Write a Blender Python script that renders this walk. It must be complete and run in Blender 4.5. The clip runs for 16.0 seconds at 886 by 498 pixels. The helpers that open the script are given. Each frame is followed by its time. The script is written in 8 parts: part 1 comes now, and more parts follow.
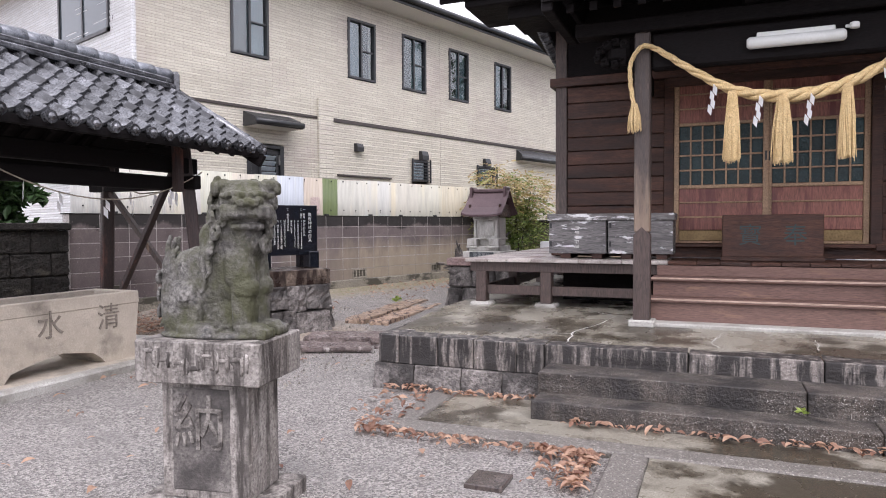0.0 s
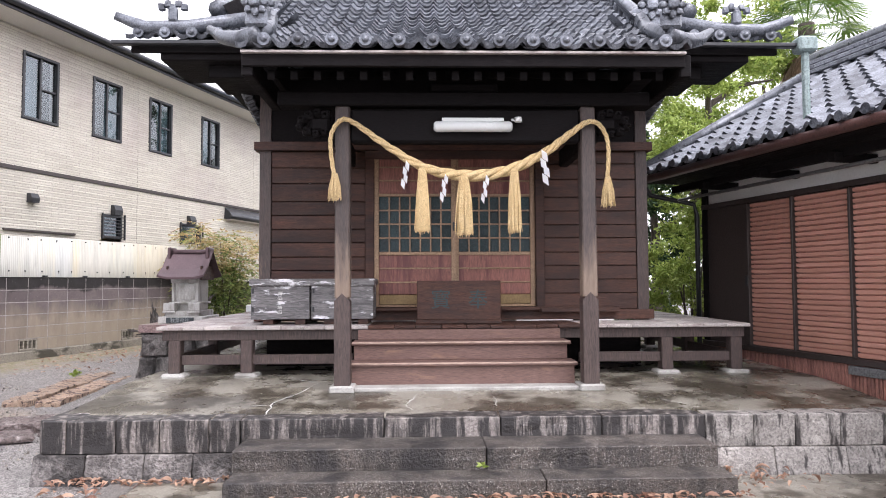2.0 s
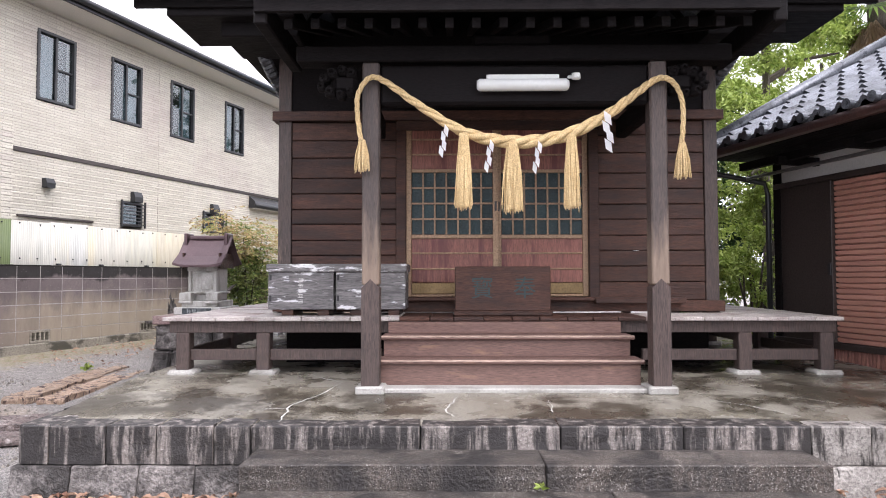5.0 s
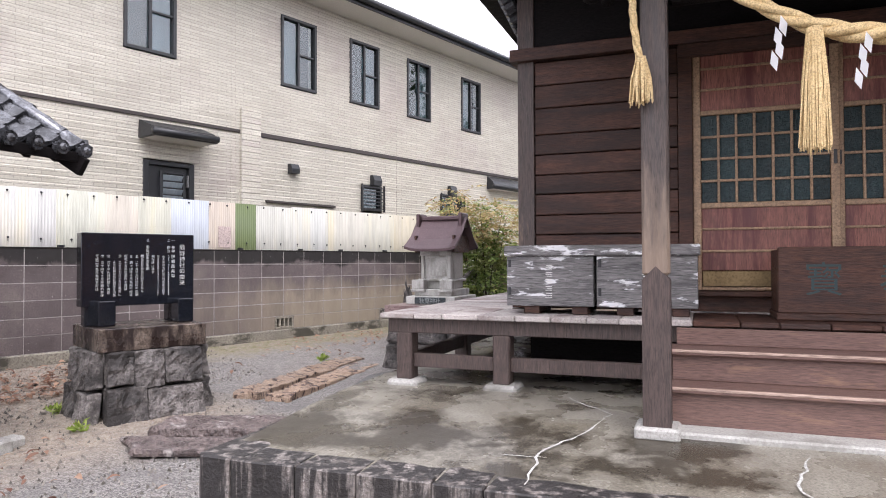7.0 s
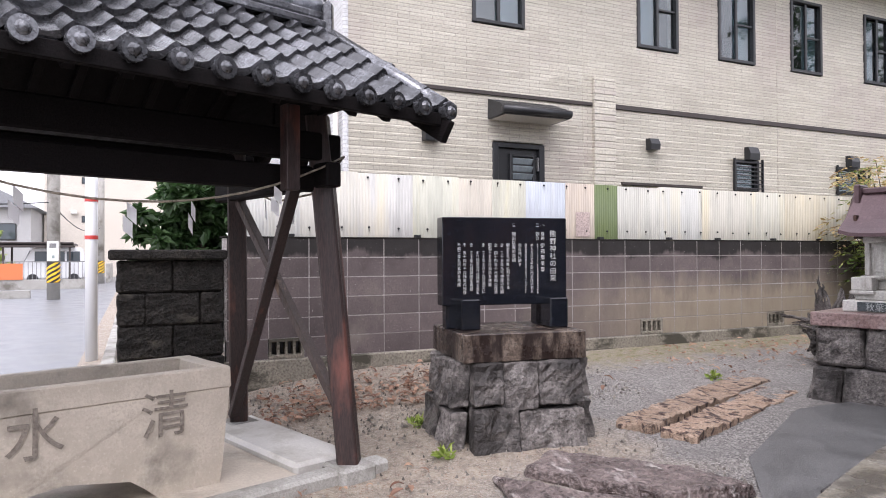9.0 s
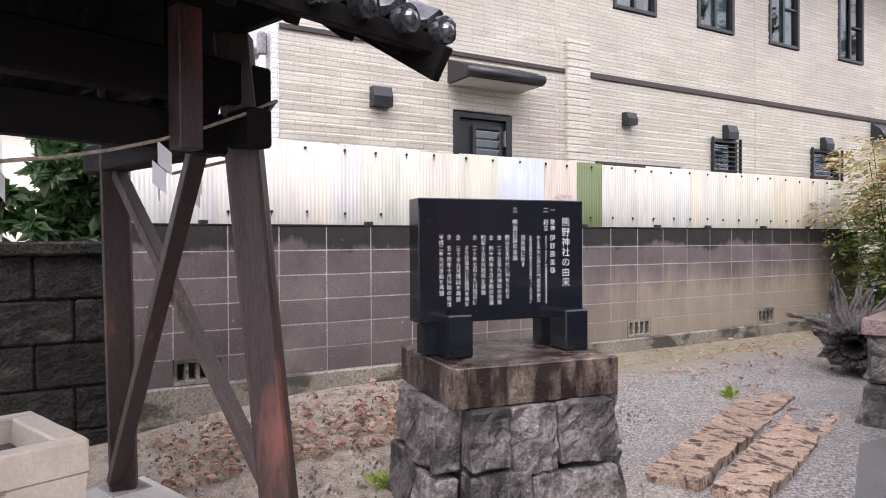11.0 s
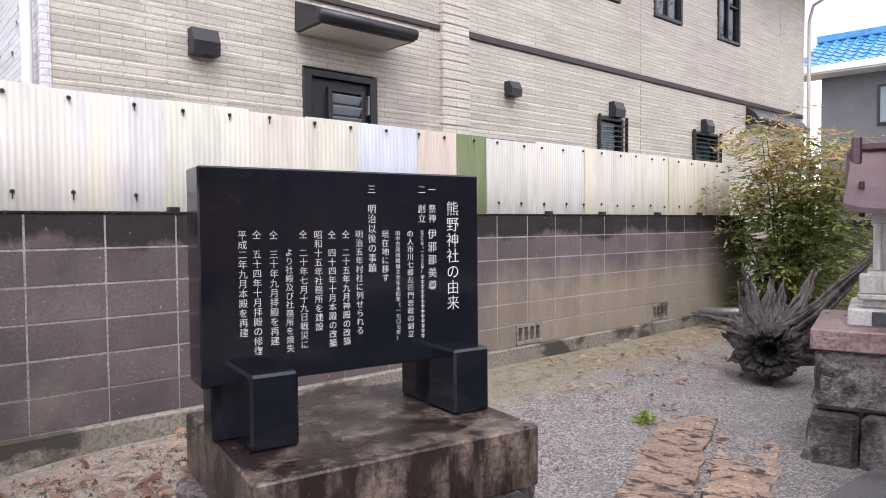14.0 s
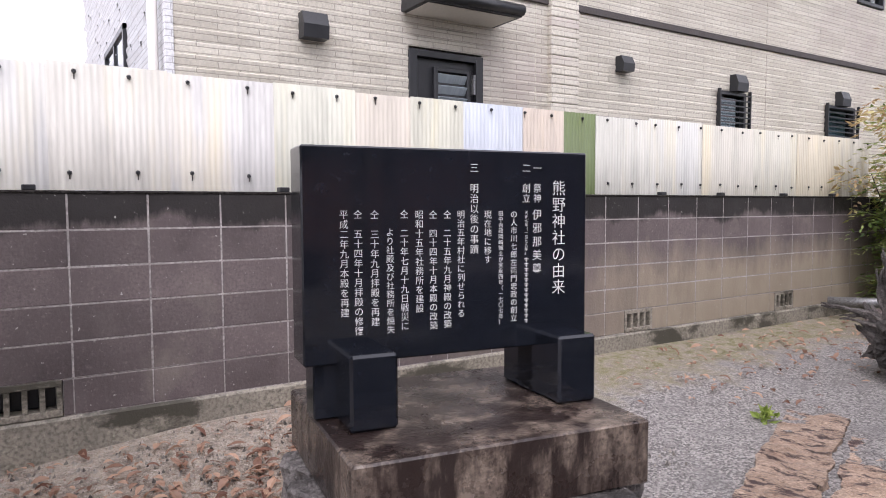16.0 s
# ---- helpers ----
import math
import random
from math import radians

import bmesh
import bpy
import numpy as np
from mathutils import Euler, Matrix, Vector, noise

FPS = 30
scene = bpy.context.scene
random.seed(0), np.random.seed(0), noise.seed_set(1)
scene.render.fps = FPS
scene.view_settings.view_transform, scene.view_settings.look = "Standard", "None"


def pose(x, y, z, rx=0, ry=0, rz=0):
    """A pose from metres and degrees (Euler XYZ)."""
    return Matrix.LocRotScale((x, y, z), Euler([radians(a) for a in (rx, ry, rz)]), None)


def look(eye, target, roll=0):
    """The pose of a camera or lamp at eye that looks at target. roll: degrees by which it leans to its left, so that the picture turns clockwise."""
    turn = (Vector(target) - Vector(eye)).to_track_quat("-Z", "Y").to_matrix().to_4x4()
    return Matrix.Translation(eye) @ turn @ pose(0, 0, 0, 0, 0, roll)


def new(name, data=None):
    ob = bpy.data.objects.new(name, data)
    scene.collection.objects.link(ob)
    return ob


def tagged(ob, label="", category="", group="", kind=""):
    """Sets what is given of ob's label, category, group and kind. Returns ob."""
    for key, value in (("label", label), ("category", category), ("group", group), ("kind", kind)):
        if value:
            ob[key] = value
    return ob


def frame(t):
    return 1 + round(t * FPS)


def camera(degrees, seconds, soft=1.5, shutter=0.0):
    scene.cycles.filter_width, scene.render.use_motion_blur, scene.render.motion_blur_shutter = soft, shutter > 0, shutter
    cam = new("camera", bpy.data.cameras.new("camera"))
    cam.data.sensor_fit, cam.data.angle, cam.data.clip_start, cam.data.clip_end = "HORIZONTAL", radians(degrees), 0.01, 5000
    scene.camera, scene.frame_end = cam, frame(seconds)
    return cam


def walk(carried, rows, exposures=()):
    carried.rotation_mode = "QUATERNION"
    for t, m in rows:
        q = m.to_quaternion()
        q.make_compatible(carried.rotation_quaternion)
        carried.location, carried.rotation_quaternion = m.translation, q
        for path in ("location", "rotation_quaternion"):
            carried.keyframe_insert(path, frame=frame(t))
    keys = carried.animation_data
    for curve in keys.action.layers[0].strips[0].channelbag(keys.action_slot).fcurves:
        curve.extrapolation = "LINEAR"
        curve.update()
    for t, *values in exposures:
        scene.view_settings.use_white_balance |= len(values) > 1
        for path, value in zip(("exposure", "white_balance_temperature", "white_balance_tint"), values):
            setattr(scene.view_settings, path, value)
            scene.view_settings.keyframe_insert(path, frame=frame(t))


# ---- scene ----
cam = camera(66.5, 16.0, 1.0)
PATH = [
    (0, (-0.116, 0.341, 1.399), (-1.407, 1.868, 1.328), -0.3),
    (0.5, (-0.017, 0.431, 1.413), (-1.09, 2.118, 1.347), -0.5),
    (1, (0.003, 0.46, 1.434), (-0.819, 2.282, 1.389), -0.4),
    (1.5, (-0.053, 0.444, 1.428), (-0.705, 2.335, 1.452), -0.4),
    (2, (-0.046, 0.447, 1.466), (-0.61, 2.363, 1.563), -0.3),
    (2.5, (-0.063, 0.442, 1.465), (-0.58, 2.367, 1.623), -0.4),
    (3, (-0.087, 0.441, 1.416), (-0.589, 2.366, 1.614), -0.5),
    (3.2, (-0.096, 0.452, 1.425), (-0.601, 2.378, 1.622), -0.5),
    (5.3, (-0.462, 1.373, 1.372), (-1.168, 3.243, 1.437), -0.1),
    (5.5, (-0.513, 1.511, 1.363), (-1.273, 3.36, 1.421), -0.2),
    (6, (-0.688, 1.868, 1.377), (-1.566, 3.664, 1.427), -0.2),
    (6.5, (-0.938, 2.184, 1.405), (-1.947, 3.91, 1.444), -0.2),
    (7, (-1.216, 2.458, 1.399), (-2.467, 4.018, 1.437), -0.2),
    (7.5, (-1.56, 2.659, 1.383), (-3.137, 3.888, 1.433), -0.5),
    (8, (-1.938, 2.835, 1.374), (-3.683, 3.811, 1.418), -0.4),
    (8.5, (-2.327, 2.975, 1.386), (-4.134, 3.832, 1.416), -0.4),
    (8.7, (-2.508, 2.982, 1.374), (-4.326, 3.814, 1.398), -0.3),
    (10.8, (-3.985, 3.308, 1.417), (-5.754, 4.241, 1.397), -0.3),
    (11, (-4.112, 3.365, 1.439), (-5.836, 4.379, 1.416), -0.3),
    (11.5, (-4.4, 3.501, 1.434), (-6.006, 4.692, 1.413), -0.4),
    (12, (-4.646, 3.641, 1.459), (-6.18, 4.924, 1.432), -0.4),
    (12.5, (-4.822, 3.862, 1.458), (-6.285, 5.225, 1.421), -0.4),
    (13, (-4.987, 4.022, 1.468), (-6.41, 5.427, 1.423), -0.5),
    (13.5, (-5.126, 4.11, 1.474), (-6.568, 5.494, 1.416), -0.4),
    (14, (-5.177, 4.213, 1.483), (-6.68, 5.532, 1.412), -0.5),
    (14.5, (-5.21, 4.274, 1.488), (-6.778, 5.514, 1.405), -0.5),
    (15, (-5.222, 4.274, 1.485), (-6.841, 5.444, 1.394), -0.4),
    (15.5, (-5.228, 4.266, 1.481), (-6.887, 5.378, 1.378), -0.4),
    (16, (-5.235, 4.265, 1.478), (-6.921, 5.334, 1.355), -0.3),
]
walk(cam, [(t, look(eye, target, roll)) for t, eye, target, roll in PATH], [(0, 1.06, 6300, 20), (1, 1.27, 6300, 20), (2, 1.38, 6280, 19), (5.5, 1.42, 6280, 19), (6.5, 1.36, 6280, 19), (8, 1.07, 6250, 19), (11, 1.3, 6300, 22), (13, 1.14, 6250, 22), (16, 1.14, 6250, 22)])

# ---------- light ----------
world = bpy.data.worlds.new("overcast_sky")
scene.world = world
world.use_nodes = True
wn = world.node_tree
wn.nodes.clear()
sky = wn.nodes.new("ShaderNodeTexSky")
sky.sky_type = "NISHITA"
sky.sun_disc = False
sky.sun_elevation, sky.sun_rotation = radians(56), radians(122)
sky.dust_density, sky.air_density, sky.ozone_density = 4.0, 1.0, 1.0
veil = wn.nodes.new("ShaderNodeHueSaturation")
veil.inputs["Saturation"].default_value = 0.12
bg = wn.nodes.new("ShaderNodeBackground")
bg.inputs["Strength"].default_value = 0.15
wo = wn.nodes.new("ShaderNodeOutputWorld")
cloud = wn.nodes.new("ShaderNodeMix")
cloud.data_type = "RGBA"
cloud.inputs[0].default_value = 0.72
cloud.inputs[7].default_value = (7.6, 7.75, 8.0, 1)
wn.links.new(sky.outputs[0], veil.inputs["Color"])
wn.links.new(veil.outputs[0], cloud.inputs[6])
wn.links.new(cloud.outputs[2], bg.inputs[0])
wn.links.new(bg.outputs[0], wo.inputs[0])
sun = new("sun", bpy.data.lights.new("sun", "SUN"))
sun.data.energy, sun.data.angle, sun.data.color = 1.0, radians(40), (1.0, 0.98, 0.95)
sun.matrix_world = look((8.5, -5.3, 15), (0, 0, 0))


# ---------- materials ----------
def node(nt, kind, **inputs):
    n = nt.nodes.new(kind)
    for key, value in inputs.items():
        n.inputs[key.replace("_", " ")].default_value = value
    return n


def ramp(nt, link, lo, hi):
    n = nt.nodes.new("ShaderNodeMapRange")
    n.inputs["From Min"].default_value, n.inputs["From Max"].default_value = lo, hi
    nt.links.new(link, n.inputs["Value"])
    return n.outputs[0]


def mixc(nt, fac, a, b):
    n = nt.nodes.new("ShaderNodeMix")
    n.data_type = "RGBA"
    if isinstance(fac, float):
        n.inputs[0].default_value = fac
    else:
        nt.links.new(fac, n.inputs[0])
    for sock, v in ((n.inputs[6], a), (n.inputs[7], b)):
        if isinstance(v, tuple):
            sock.default_value = (*v, 1)
        else:
            nt.links.new(v, sock)
    return n.outputs[2]


def noise_tex(nt, coord, scale, stretch=(1, 1, 1), detail=5.0, rough=0.6):
    mp = nt.nodes.new("ShaderNodeMapping")
    mp.inputs["Scale"].default_value = stretch
    nt.links.new(coord, mp.inputs["Vector"])
    n = node(nt, "ShaderNodeTexNoise", Scale=scale, Detail=detail, Roughness=rough)
    nt.links.new(mp.outputs[0], n.inputs["Vector"])
    return n.outputs["Fac"]


def surface(name, c1, c2, scale=6.0, stretch=(1, 1, 1), rough=(0.5, 0.8), bump=0.3, fine=60.0, metal=0.0,
            stain=None, stain_scale=1.2, stain_stretch=(1, 1, 1), stain_at=(0.5, 0.65), vary=0.12, speck=None, speck_scale=90.0,
            speck_at=(0.55, 0.7), dist=0.01, world_coords=False, spec=0.5, grain=1.0):
    """A worn surface: two colours by grain, stains of a third, specks of a fourth, tint by piece, fine relief."""
    m = bpy.data.materials.new(name)
    m.use_nodes = True
    nt = m.node_tree
    b = nt.nodes["Principled BSDF"]
    if world_coords:
        co = nt.nodes.new("ShaderNodeNewGeometry").outputs["Position"]
    else:
        co = nt.nodes.new("ShaderNodeTexCoord").outputs["Object"]
        shift = nt.nodes.new("ShaderNodeVectorMath")
        shift.operation = "ADD"
        rnd = nt.nodes.new("ShaderNodeObjectInfo")
        big = nt.nodes.new("ShaderNodeMath")
        big.operation = "MULTIPLY"
        big.inputs[1].default_value = 37.0
        nt.links.new(rnd.outputs["Random"], big.inputs[0])
        nt.links.new(co, shift.inputs[0])
        nt.links.new(big.outputs[0], shift.inputs[1])
        co = shift.outputs[0]
    n1 = noise_tex(nt, co, scale, stretch)
    n2 = noise_tex(nt, co, fine, stretch, 3.0)
    col = mixc(nt, ramp(nt, n1, 0.3, 0.7), c1, c2)
    dark, light = 0.5 + 0.5 * (1 - grain), 1 + 0.35 * grain
    col = mixc(nt, ramp(nt, n2, 0.42, 0.72), col, tuple(x * dark + 0.6 * (1 - grain) * (y - x) for x, y in zip(c1, c2)))
    col = mixc(nt, ramp(nt, noise_tex(nt, co, fine * 0.7, stretch, 4.0, 0.7), 0.56, 0.8), col, tuple(min(0.85, x * light) for x in c2))
    if speck:
        n4 = noise_tex(nt, co, speck_scale, (1, 1, 1), 2.0)
        col = mixc(nt, ramp(nt, n4, *speck_at), col, speck)
    if stain:
        n3 = noise_tex(nt, co, stain_scale, stain_stretch, 6.0, 0.65)
        col = mixc(nt, ramp(nt, n3, *stain_at), col, stain)
    if vary:
        info = nt.nodes.new("ShaderNodeObjectInfo")
        hs = nt.nodes.new("ShaderNodeHueSaturation")
        r = nt.nodes.new("ShaderNodeMapRange")
        r.inputs["To Min"].default_value, r.inputs["To Max"].default_value = 1 - vary, 1 + vary
        nt.links.new(info.outputs["Random"], r.inputs["Value"])
        nt.links.new(r.outputs[0], hs.inputs["Value"])
        nt.links.new(col, hs.inputs["Color"])
        col = hs.outputs[0]
    nt.links.new(col, b.inputs["Base Color"])
    rr = nt.nodes.new("ShaderNodeMapRange")
    rr.inputs["From Min"].default_value, rr.inputs["From Max"].default_value = 0.3, 0.7
    rr.inputs["To Min"].default_value, rr.inputs["To Max"].default_value = rough
    nt.links.new(n1, rr.inputs["Value"])
    nt.links.new(rr.outputs[0], b.inputs["Roughness"])
    b.inputs["Metallic"].default_value = metal
    b.inputs["Specular IOR Level"].default_value = spec
    if bump:
        add = nt.nodes.new("ShaderNodeMath")
        add.operation = "ADD"
        nt.links.new(n1, add.inputs[0])
        nt.links.new(n2, add.inputs[1])
        bp = nt.nodes.new("ShaderNodeBump")
        bp.inputs["Strength"].default_value, bp.inputs["Distance"].default_value = bump, dist
        nt.links.new(add.outputs[0], bp.inputs["Height"])
        nt.links.new(bp.outputs[0], b.inputs["Normal"])
    return m


def plain(name, c, rough=0.5, metal=0.0, transmission=0.0, glow=0.0):
    m = bpy.data.materials.new(name)
    m.use_nodes = True
    b = m.node_tree.nodes["Principled BSDF"]
    b.inputs["Base Color"].default_value = (*c, 1)
    b.inputs["Roughness"].default_value, b.inputs["Metallic"].default_value = rough, metal
    b.inputs["Transmission Weight"].default_value = transmission
    if glow:
        b.inputs["Emission Color"].default_value = (*c, 1)
        b.inputs["Emission Strength"].default_value = glow
    return m


GX, GZ = (1, 12, 12), (12, 12, 1)
wood_dark = surface("weathered_dark_wood", (0.05, 0.022, 0.015), (0.105, 0.048, 0.032), 3, (1.2, 14, 14), (0.4, 0.7), 0.45, 14, stain=(0.02, 0.011, 0.009), stain_scale=1.5, stain_stretch=(1, 5, 5), stain_at=(0.45, 0.7), vary=0.28, spec=0.35)
wood_upright = surface("dark_upright_timber", (0.05, 0.036, 0.032), (0.1, 0.072, 0.062), 3, (14, 14, 1.2), (0.45, 0.75), 0.35, 14, stain=(0.27, 0.185, 0.13), stain_stretch=(6, 6, 0.8), stain_at=(0.58, 0.72), vary=0.15)
wood_porch = surface("grey_porch_post_with_bare_patches", (0.045, 0.034, 0.031), (0.095, 0.07, 0.06), 3, (14, 14, 1.2), (0.45, 0.75), 0.35, 14, vary=0.1)
nt = wood_porch.node_tree
geo = nt.nodes.new("ShaderNodeNewGeometry")
sep = nt.nodes.new("ShaderNodeSeparateXYZ")
nt.links.new(geo.outputs["Position"], sep.inputs[0])
ma = nt.nodes.new("ShaderNodeMath")
ma.operation = "MULTIPLY_ADD"
ma.inputs[1].default_value = -1.5
nt.links.new(noise_tex(nt, geo.outputs["Position"], 2.2, (5, 5, 0.8), 6.0, 0.65), ma.inputs[0])
nt.links.new(sep.outputs["Z"], ma.inputs[2])
pb = nt.nodes["Principled BSDF"]
was = pb.inputs["Base Color"].links[0].from_socket
bare = mixc(nt, noise_tex(nt, geo.outputs["Position"], 6.0, (12, 12, 1), 5.0), (0.11, 0.08, 0.06), (0.27, 0.2, 0.15))
nt.links.new(mixc(nt, ramp(nt, ma.outputs[0], 1.12, 0.72), was, bare), pb.inputs["Base Color"])
wood_shoe = surface("purple_brown_splice_wood", (0.05, 0.034, 0.03), (0.1, 0.07, 0.06), 4, (14, 14, 1.2), (0.45, 0.75), 0.35, 14, vary=0.1)
# Dark timber colour pushed near black to hold the shade under roofs.
wood_black = surface("shade_black_timber", (0.0055, 0.0045, 0.0048), (0.012, 0.0095, 0.0098), 3, (2, 10, 10), (0.6, 0.85), 0.3, 14, vary=0.15, spec=0.12)
wood_red = surface("red_cedar_panel", (0.2, 0.07, 0.052), (0.36, 0.145, 0.105), 5, (9, 9, 1.0), (0.4, 0.6), 0.15, 20, stain=(0.12, 0.03, 0.03), stain_stretch=(6, 6, 0.6), stain_at=(0.52, 0.62), vary=0.1)
wood_tan = surface("honey_brown_frame_wood", (0.3, 0.19, 0.11), (0.44, 0.29, 0.175), 5, (3, 3, 3), (0.4, 0.6), 0.15, 25, vary=0.08)
wood_step = surface("painted_brown_step_board", (0.135, 0.075, 0.06), (0.18, 0.105, 0.085), 4, (1, 12, 12), (0.5, 0.7), 0.2, 16, stain=(0.24, 0.14, 0.09), stain_scale=2.5, stain_stretch=(1, 4, 6), stain_at=(0.6, 0.72), vary=0.1)
wood_deck = surface("silvery_weathered_deck_board", (0.38, 0.335, 0.31), (0.56, 0.51, 0.48), 4, (12, 1.2, 12), (0.45, 0.75), 0.3, 16, stain=(0.15, 0.1, 0.09), stain_scale=1.6, vary=0.2)
wood_grey = surface("silver_grey_board_with_peeling_paint", (0.085, 0.082, 0.082), (0.3, 0.285, 0.28), 4, (1, 12, 12), (0.5, 0.8), 0.7, 16, stain=(0.74, 0.74, 0.75), stain_scale=4.0, stain_stretch=(1, 2.0, 4.5), stain_at=(0.57, 0.62), vary=0.12)
wood_pav = surface("reddish_black_pavilion_timber", (0.022, 0.014, 0.013), (0.055, 0.031, 0.028), 3, (12, 12, 1.2), (0.4, 0.7), 0.35, 14, stain=(0.16, 0.06, 0.045), stain_stretch=(3, 3, 0.8), stain_at=(0.56, 0.7), vary=0.1)
brass = surface("tarnished_brass", (0.24, 0.17, 0.085), (0.19, 0.13, 0.065), 9, rough=(0.35, 0.55), bump=0.05, metal=0.8, vary=0)
tile_grey = surface("wet_grey_roof_tile", (0.1, 0.108, 0.125), (0.22, 0.235, 0.26), 7, rough=(0.22, 0.45), bump=0.15, fine=70, metal=0.35, vary=0.35, stain=(0.045, 0.047, 0.055), stain_scale=5)
tile_black = surface("glossy_black_roof_tile", (0.06, 0.062, 0.068), (0.2, 0.205, 0.22), 6, rough=(0.12, 0.3), bump=0.1, fine=60, metal=0.55, vary=0.45, stain=(0.035, 0.035, 0.038), stain_scale=4, spec=1.0)
stone_edge = surface("water_streaked_granite", (0.15, 0.128, 0.115), (0.31, 0.275, 0.25), 8, (1, 1, 1), (0.35, 0.75), 0.7, 60, stain=(0.022, 0.019, 0.018), stain_scale=3.0, stain_stretch=(5.0, 5.0, 0.6), stain_at=(0.38, 0.5), vary=0.15, speck=(0.55, 0.53, 0.5), speck_scale=120, speck_at=(0.6, 0.75))
# Right-end stones: whiter granite, with the open sky's brighter light in the colour.
stone_pale = surface("pale_lit_streaked_granite", (0.2, 0.182, 0.165), (0.4, 0.372, 0.34), 8, (1, 1, 1), (0.35, 0.75), 0.8, 60, stain=(0.03, 0.026, 0.024), stain_scale=3.0, stain_stretch=(4, 4, 0.6), stain_at=(0.52, 0.6), vary=0.15)
stone_step = surface("rough_dark_granite_step", (0.038, 0.03, 0.025), (0.105, 0.086, 0.072), 7, (1, 1, 1), (0.4, 0.75), 0.9, 55, stain=(0.022, 0.019, 0.018), stain_scale=2.0, stain_stretch=(2, 2, 0.6), stain_at=(0.44, 0.6), vary=0.15, speck=(0.5, 0.48, 0.44), speck_scale=150, speck_at=(0.58, 0.72), dist=0.015)
stone_rough = surface("rough_hewn_grey_stone", (0.09, 0.08, 0.074), (0.27, 0.245, 0.23), 11, rough=(0.4, 0.8), bump=1.0, fine=45, vary=0.2, stain=(0.03, 0.026, 0.024), stain_scale=3.2, stain_at=(0.46, 0.58), dist=0.02)
stone_lion = surface("lichened_grey_statue_stone", (0.045, 0.042, 0.037), (0.22, 0.21, 0.195), 9, rough=(0.6, 0.9), bump=1.0, fine=55, vary=0, stain=(0.055, 0.056, 0.028), stain_scale=4.2, stain_at=(0.42, 0.6), speck=(0.05, 0.05, 0.048), speck_scale=40, speck_at=(0.58, 0.75))
stone_ped = surface("streaked_pale_pedestal_stone", (0.17, 0.15, 0.135), (0.36, 0.335, 0.31), 7, rough=(0.55, 0.85), bump=0.6, fine=60, vary=0.06, stain=(0.045, 0.038, 0.034), stain_scale=3.2, stain_stretch=(4, 4, 0.6), stain_at=(0.45, 0.6))
stone_trough = surface("buff_trough_stone", (0.4, 0.35, 0.285), (0.55, 0.49, 0.41), 6, rough=(0.55, 0.85), bump=0.35, fine=70, vary=0, stain=(0.17, 0.15, 0.125), stain_scale=1.6, stain_at=(0.5, 0.7), grain=0.25)
stone_black = surface("polished_black_granite", (0.006, 0.0075, 0.011), (0.012, 0.014, 0.02), 30, rough=(0.06, 0.14), bump=0.0, fine=200, vary=0, grain=0.2)
stone_slab = surface("mottled_brown_plinth_slab", (0.09, 0.068, 0.056), (0.24, 0.19, 0.15), 6, rough=(0.1, 0.45), bump=0.4, fine=60, vary=0.05, stain=(0.022, 0.014, 0.012), stain_scale=3.4, stain_stretch=(2.0, 2.0, 0.5), stain_at=(0.4, 0.53))
stone_pink = surface("reddish_wet_capstone", (0.2, 0.125, 0.115), (0.32, 0.23, 0.215), 5, rough=(0.2, 0.5), bump=0.3, fine=60, vary=0.05, stain=(0.42, 0.4, 0.38), stain_scale=3, stain_at=(0.58, 0.72))
stone_white = surface("pale_carved_shrine_stone", (0.42, 0.41, 0.38), (0.56, 0.55, 0.52), 7, rough=(0.5, 0.8), bump=0.35, fine=70, vary=0.08, stain=(0.2, 0.19, 0.16), stain_scale=2.5, stain_stretch=(2, 2, 0.6), stain_at=(0.5, 0.7), grain=0.5)
rock_ochre = surface("ochre_layered_slab_rock", (0.34, 0.22, 0.15), (0.66, 0.5, 0.38), 3, (1.5, 4, 4), (0.3, 0.65), 1.0, 40, stain=(0.07, 0.04, 0.035), stain_scale=4.0, stain_stretch=(2.2, 5.5, 2), stain_at=(0.52, 0.58), vary=0.15, dist=0.02)
rock_purple = surface("wet_purple_brown_rock", (0.07, 0.05, 0.046), (0.25, 0.2, 0.185), 6, rough=(0.2, 0.6), bump=1.0, fine=30, vary=0.15, dist=0.04, stain=(0.42, 0.38, 0.36), stain_scale=4.0, stain_stretch=(1, 2.5, 1), stain_at=(0.58, 0.68))
concrete = surface("wet_stained_concrete", (0.15, 0.132, 0.098), (0.32, 0.3, 0.255), 2.6, rough=(0.08, 0.5), bump=0.14, fine=90, stain=(0.05, 0.042, 0.03), stain_scale=1.5, stain_at=(0.48, 0.56), vary=0, grain=0.8)
concrete_pale = surface("pale_smooth_concrete", (0.47, 0.45, 0.42), (0.64, 0.63, 0.59), 3, rough=(0.35, 0.7), bump=0.12, fine=90, stain=(0.36, 0.34, 0.3), stain_scale=1.5, vary=0, grain=0.3)
concrete_grey = surface("grey_concrete", (0.3, 0.29, 0.265), (0.42, 0.41, 0.38), 4, rough=(0.5, 0.85), bump=0.3, fine=80, stain=(0.13, 0.12, 0.1), stain_scale=1.2, vary=0.08, grain=0.6)
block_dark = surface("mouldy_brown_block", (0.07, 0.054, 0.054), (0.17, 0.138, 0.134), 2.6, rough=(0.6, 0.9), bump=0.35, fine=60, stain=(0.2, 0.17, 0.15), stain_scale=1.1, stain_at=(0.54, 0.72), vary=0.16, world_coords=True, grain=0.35)
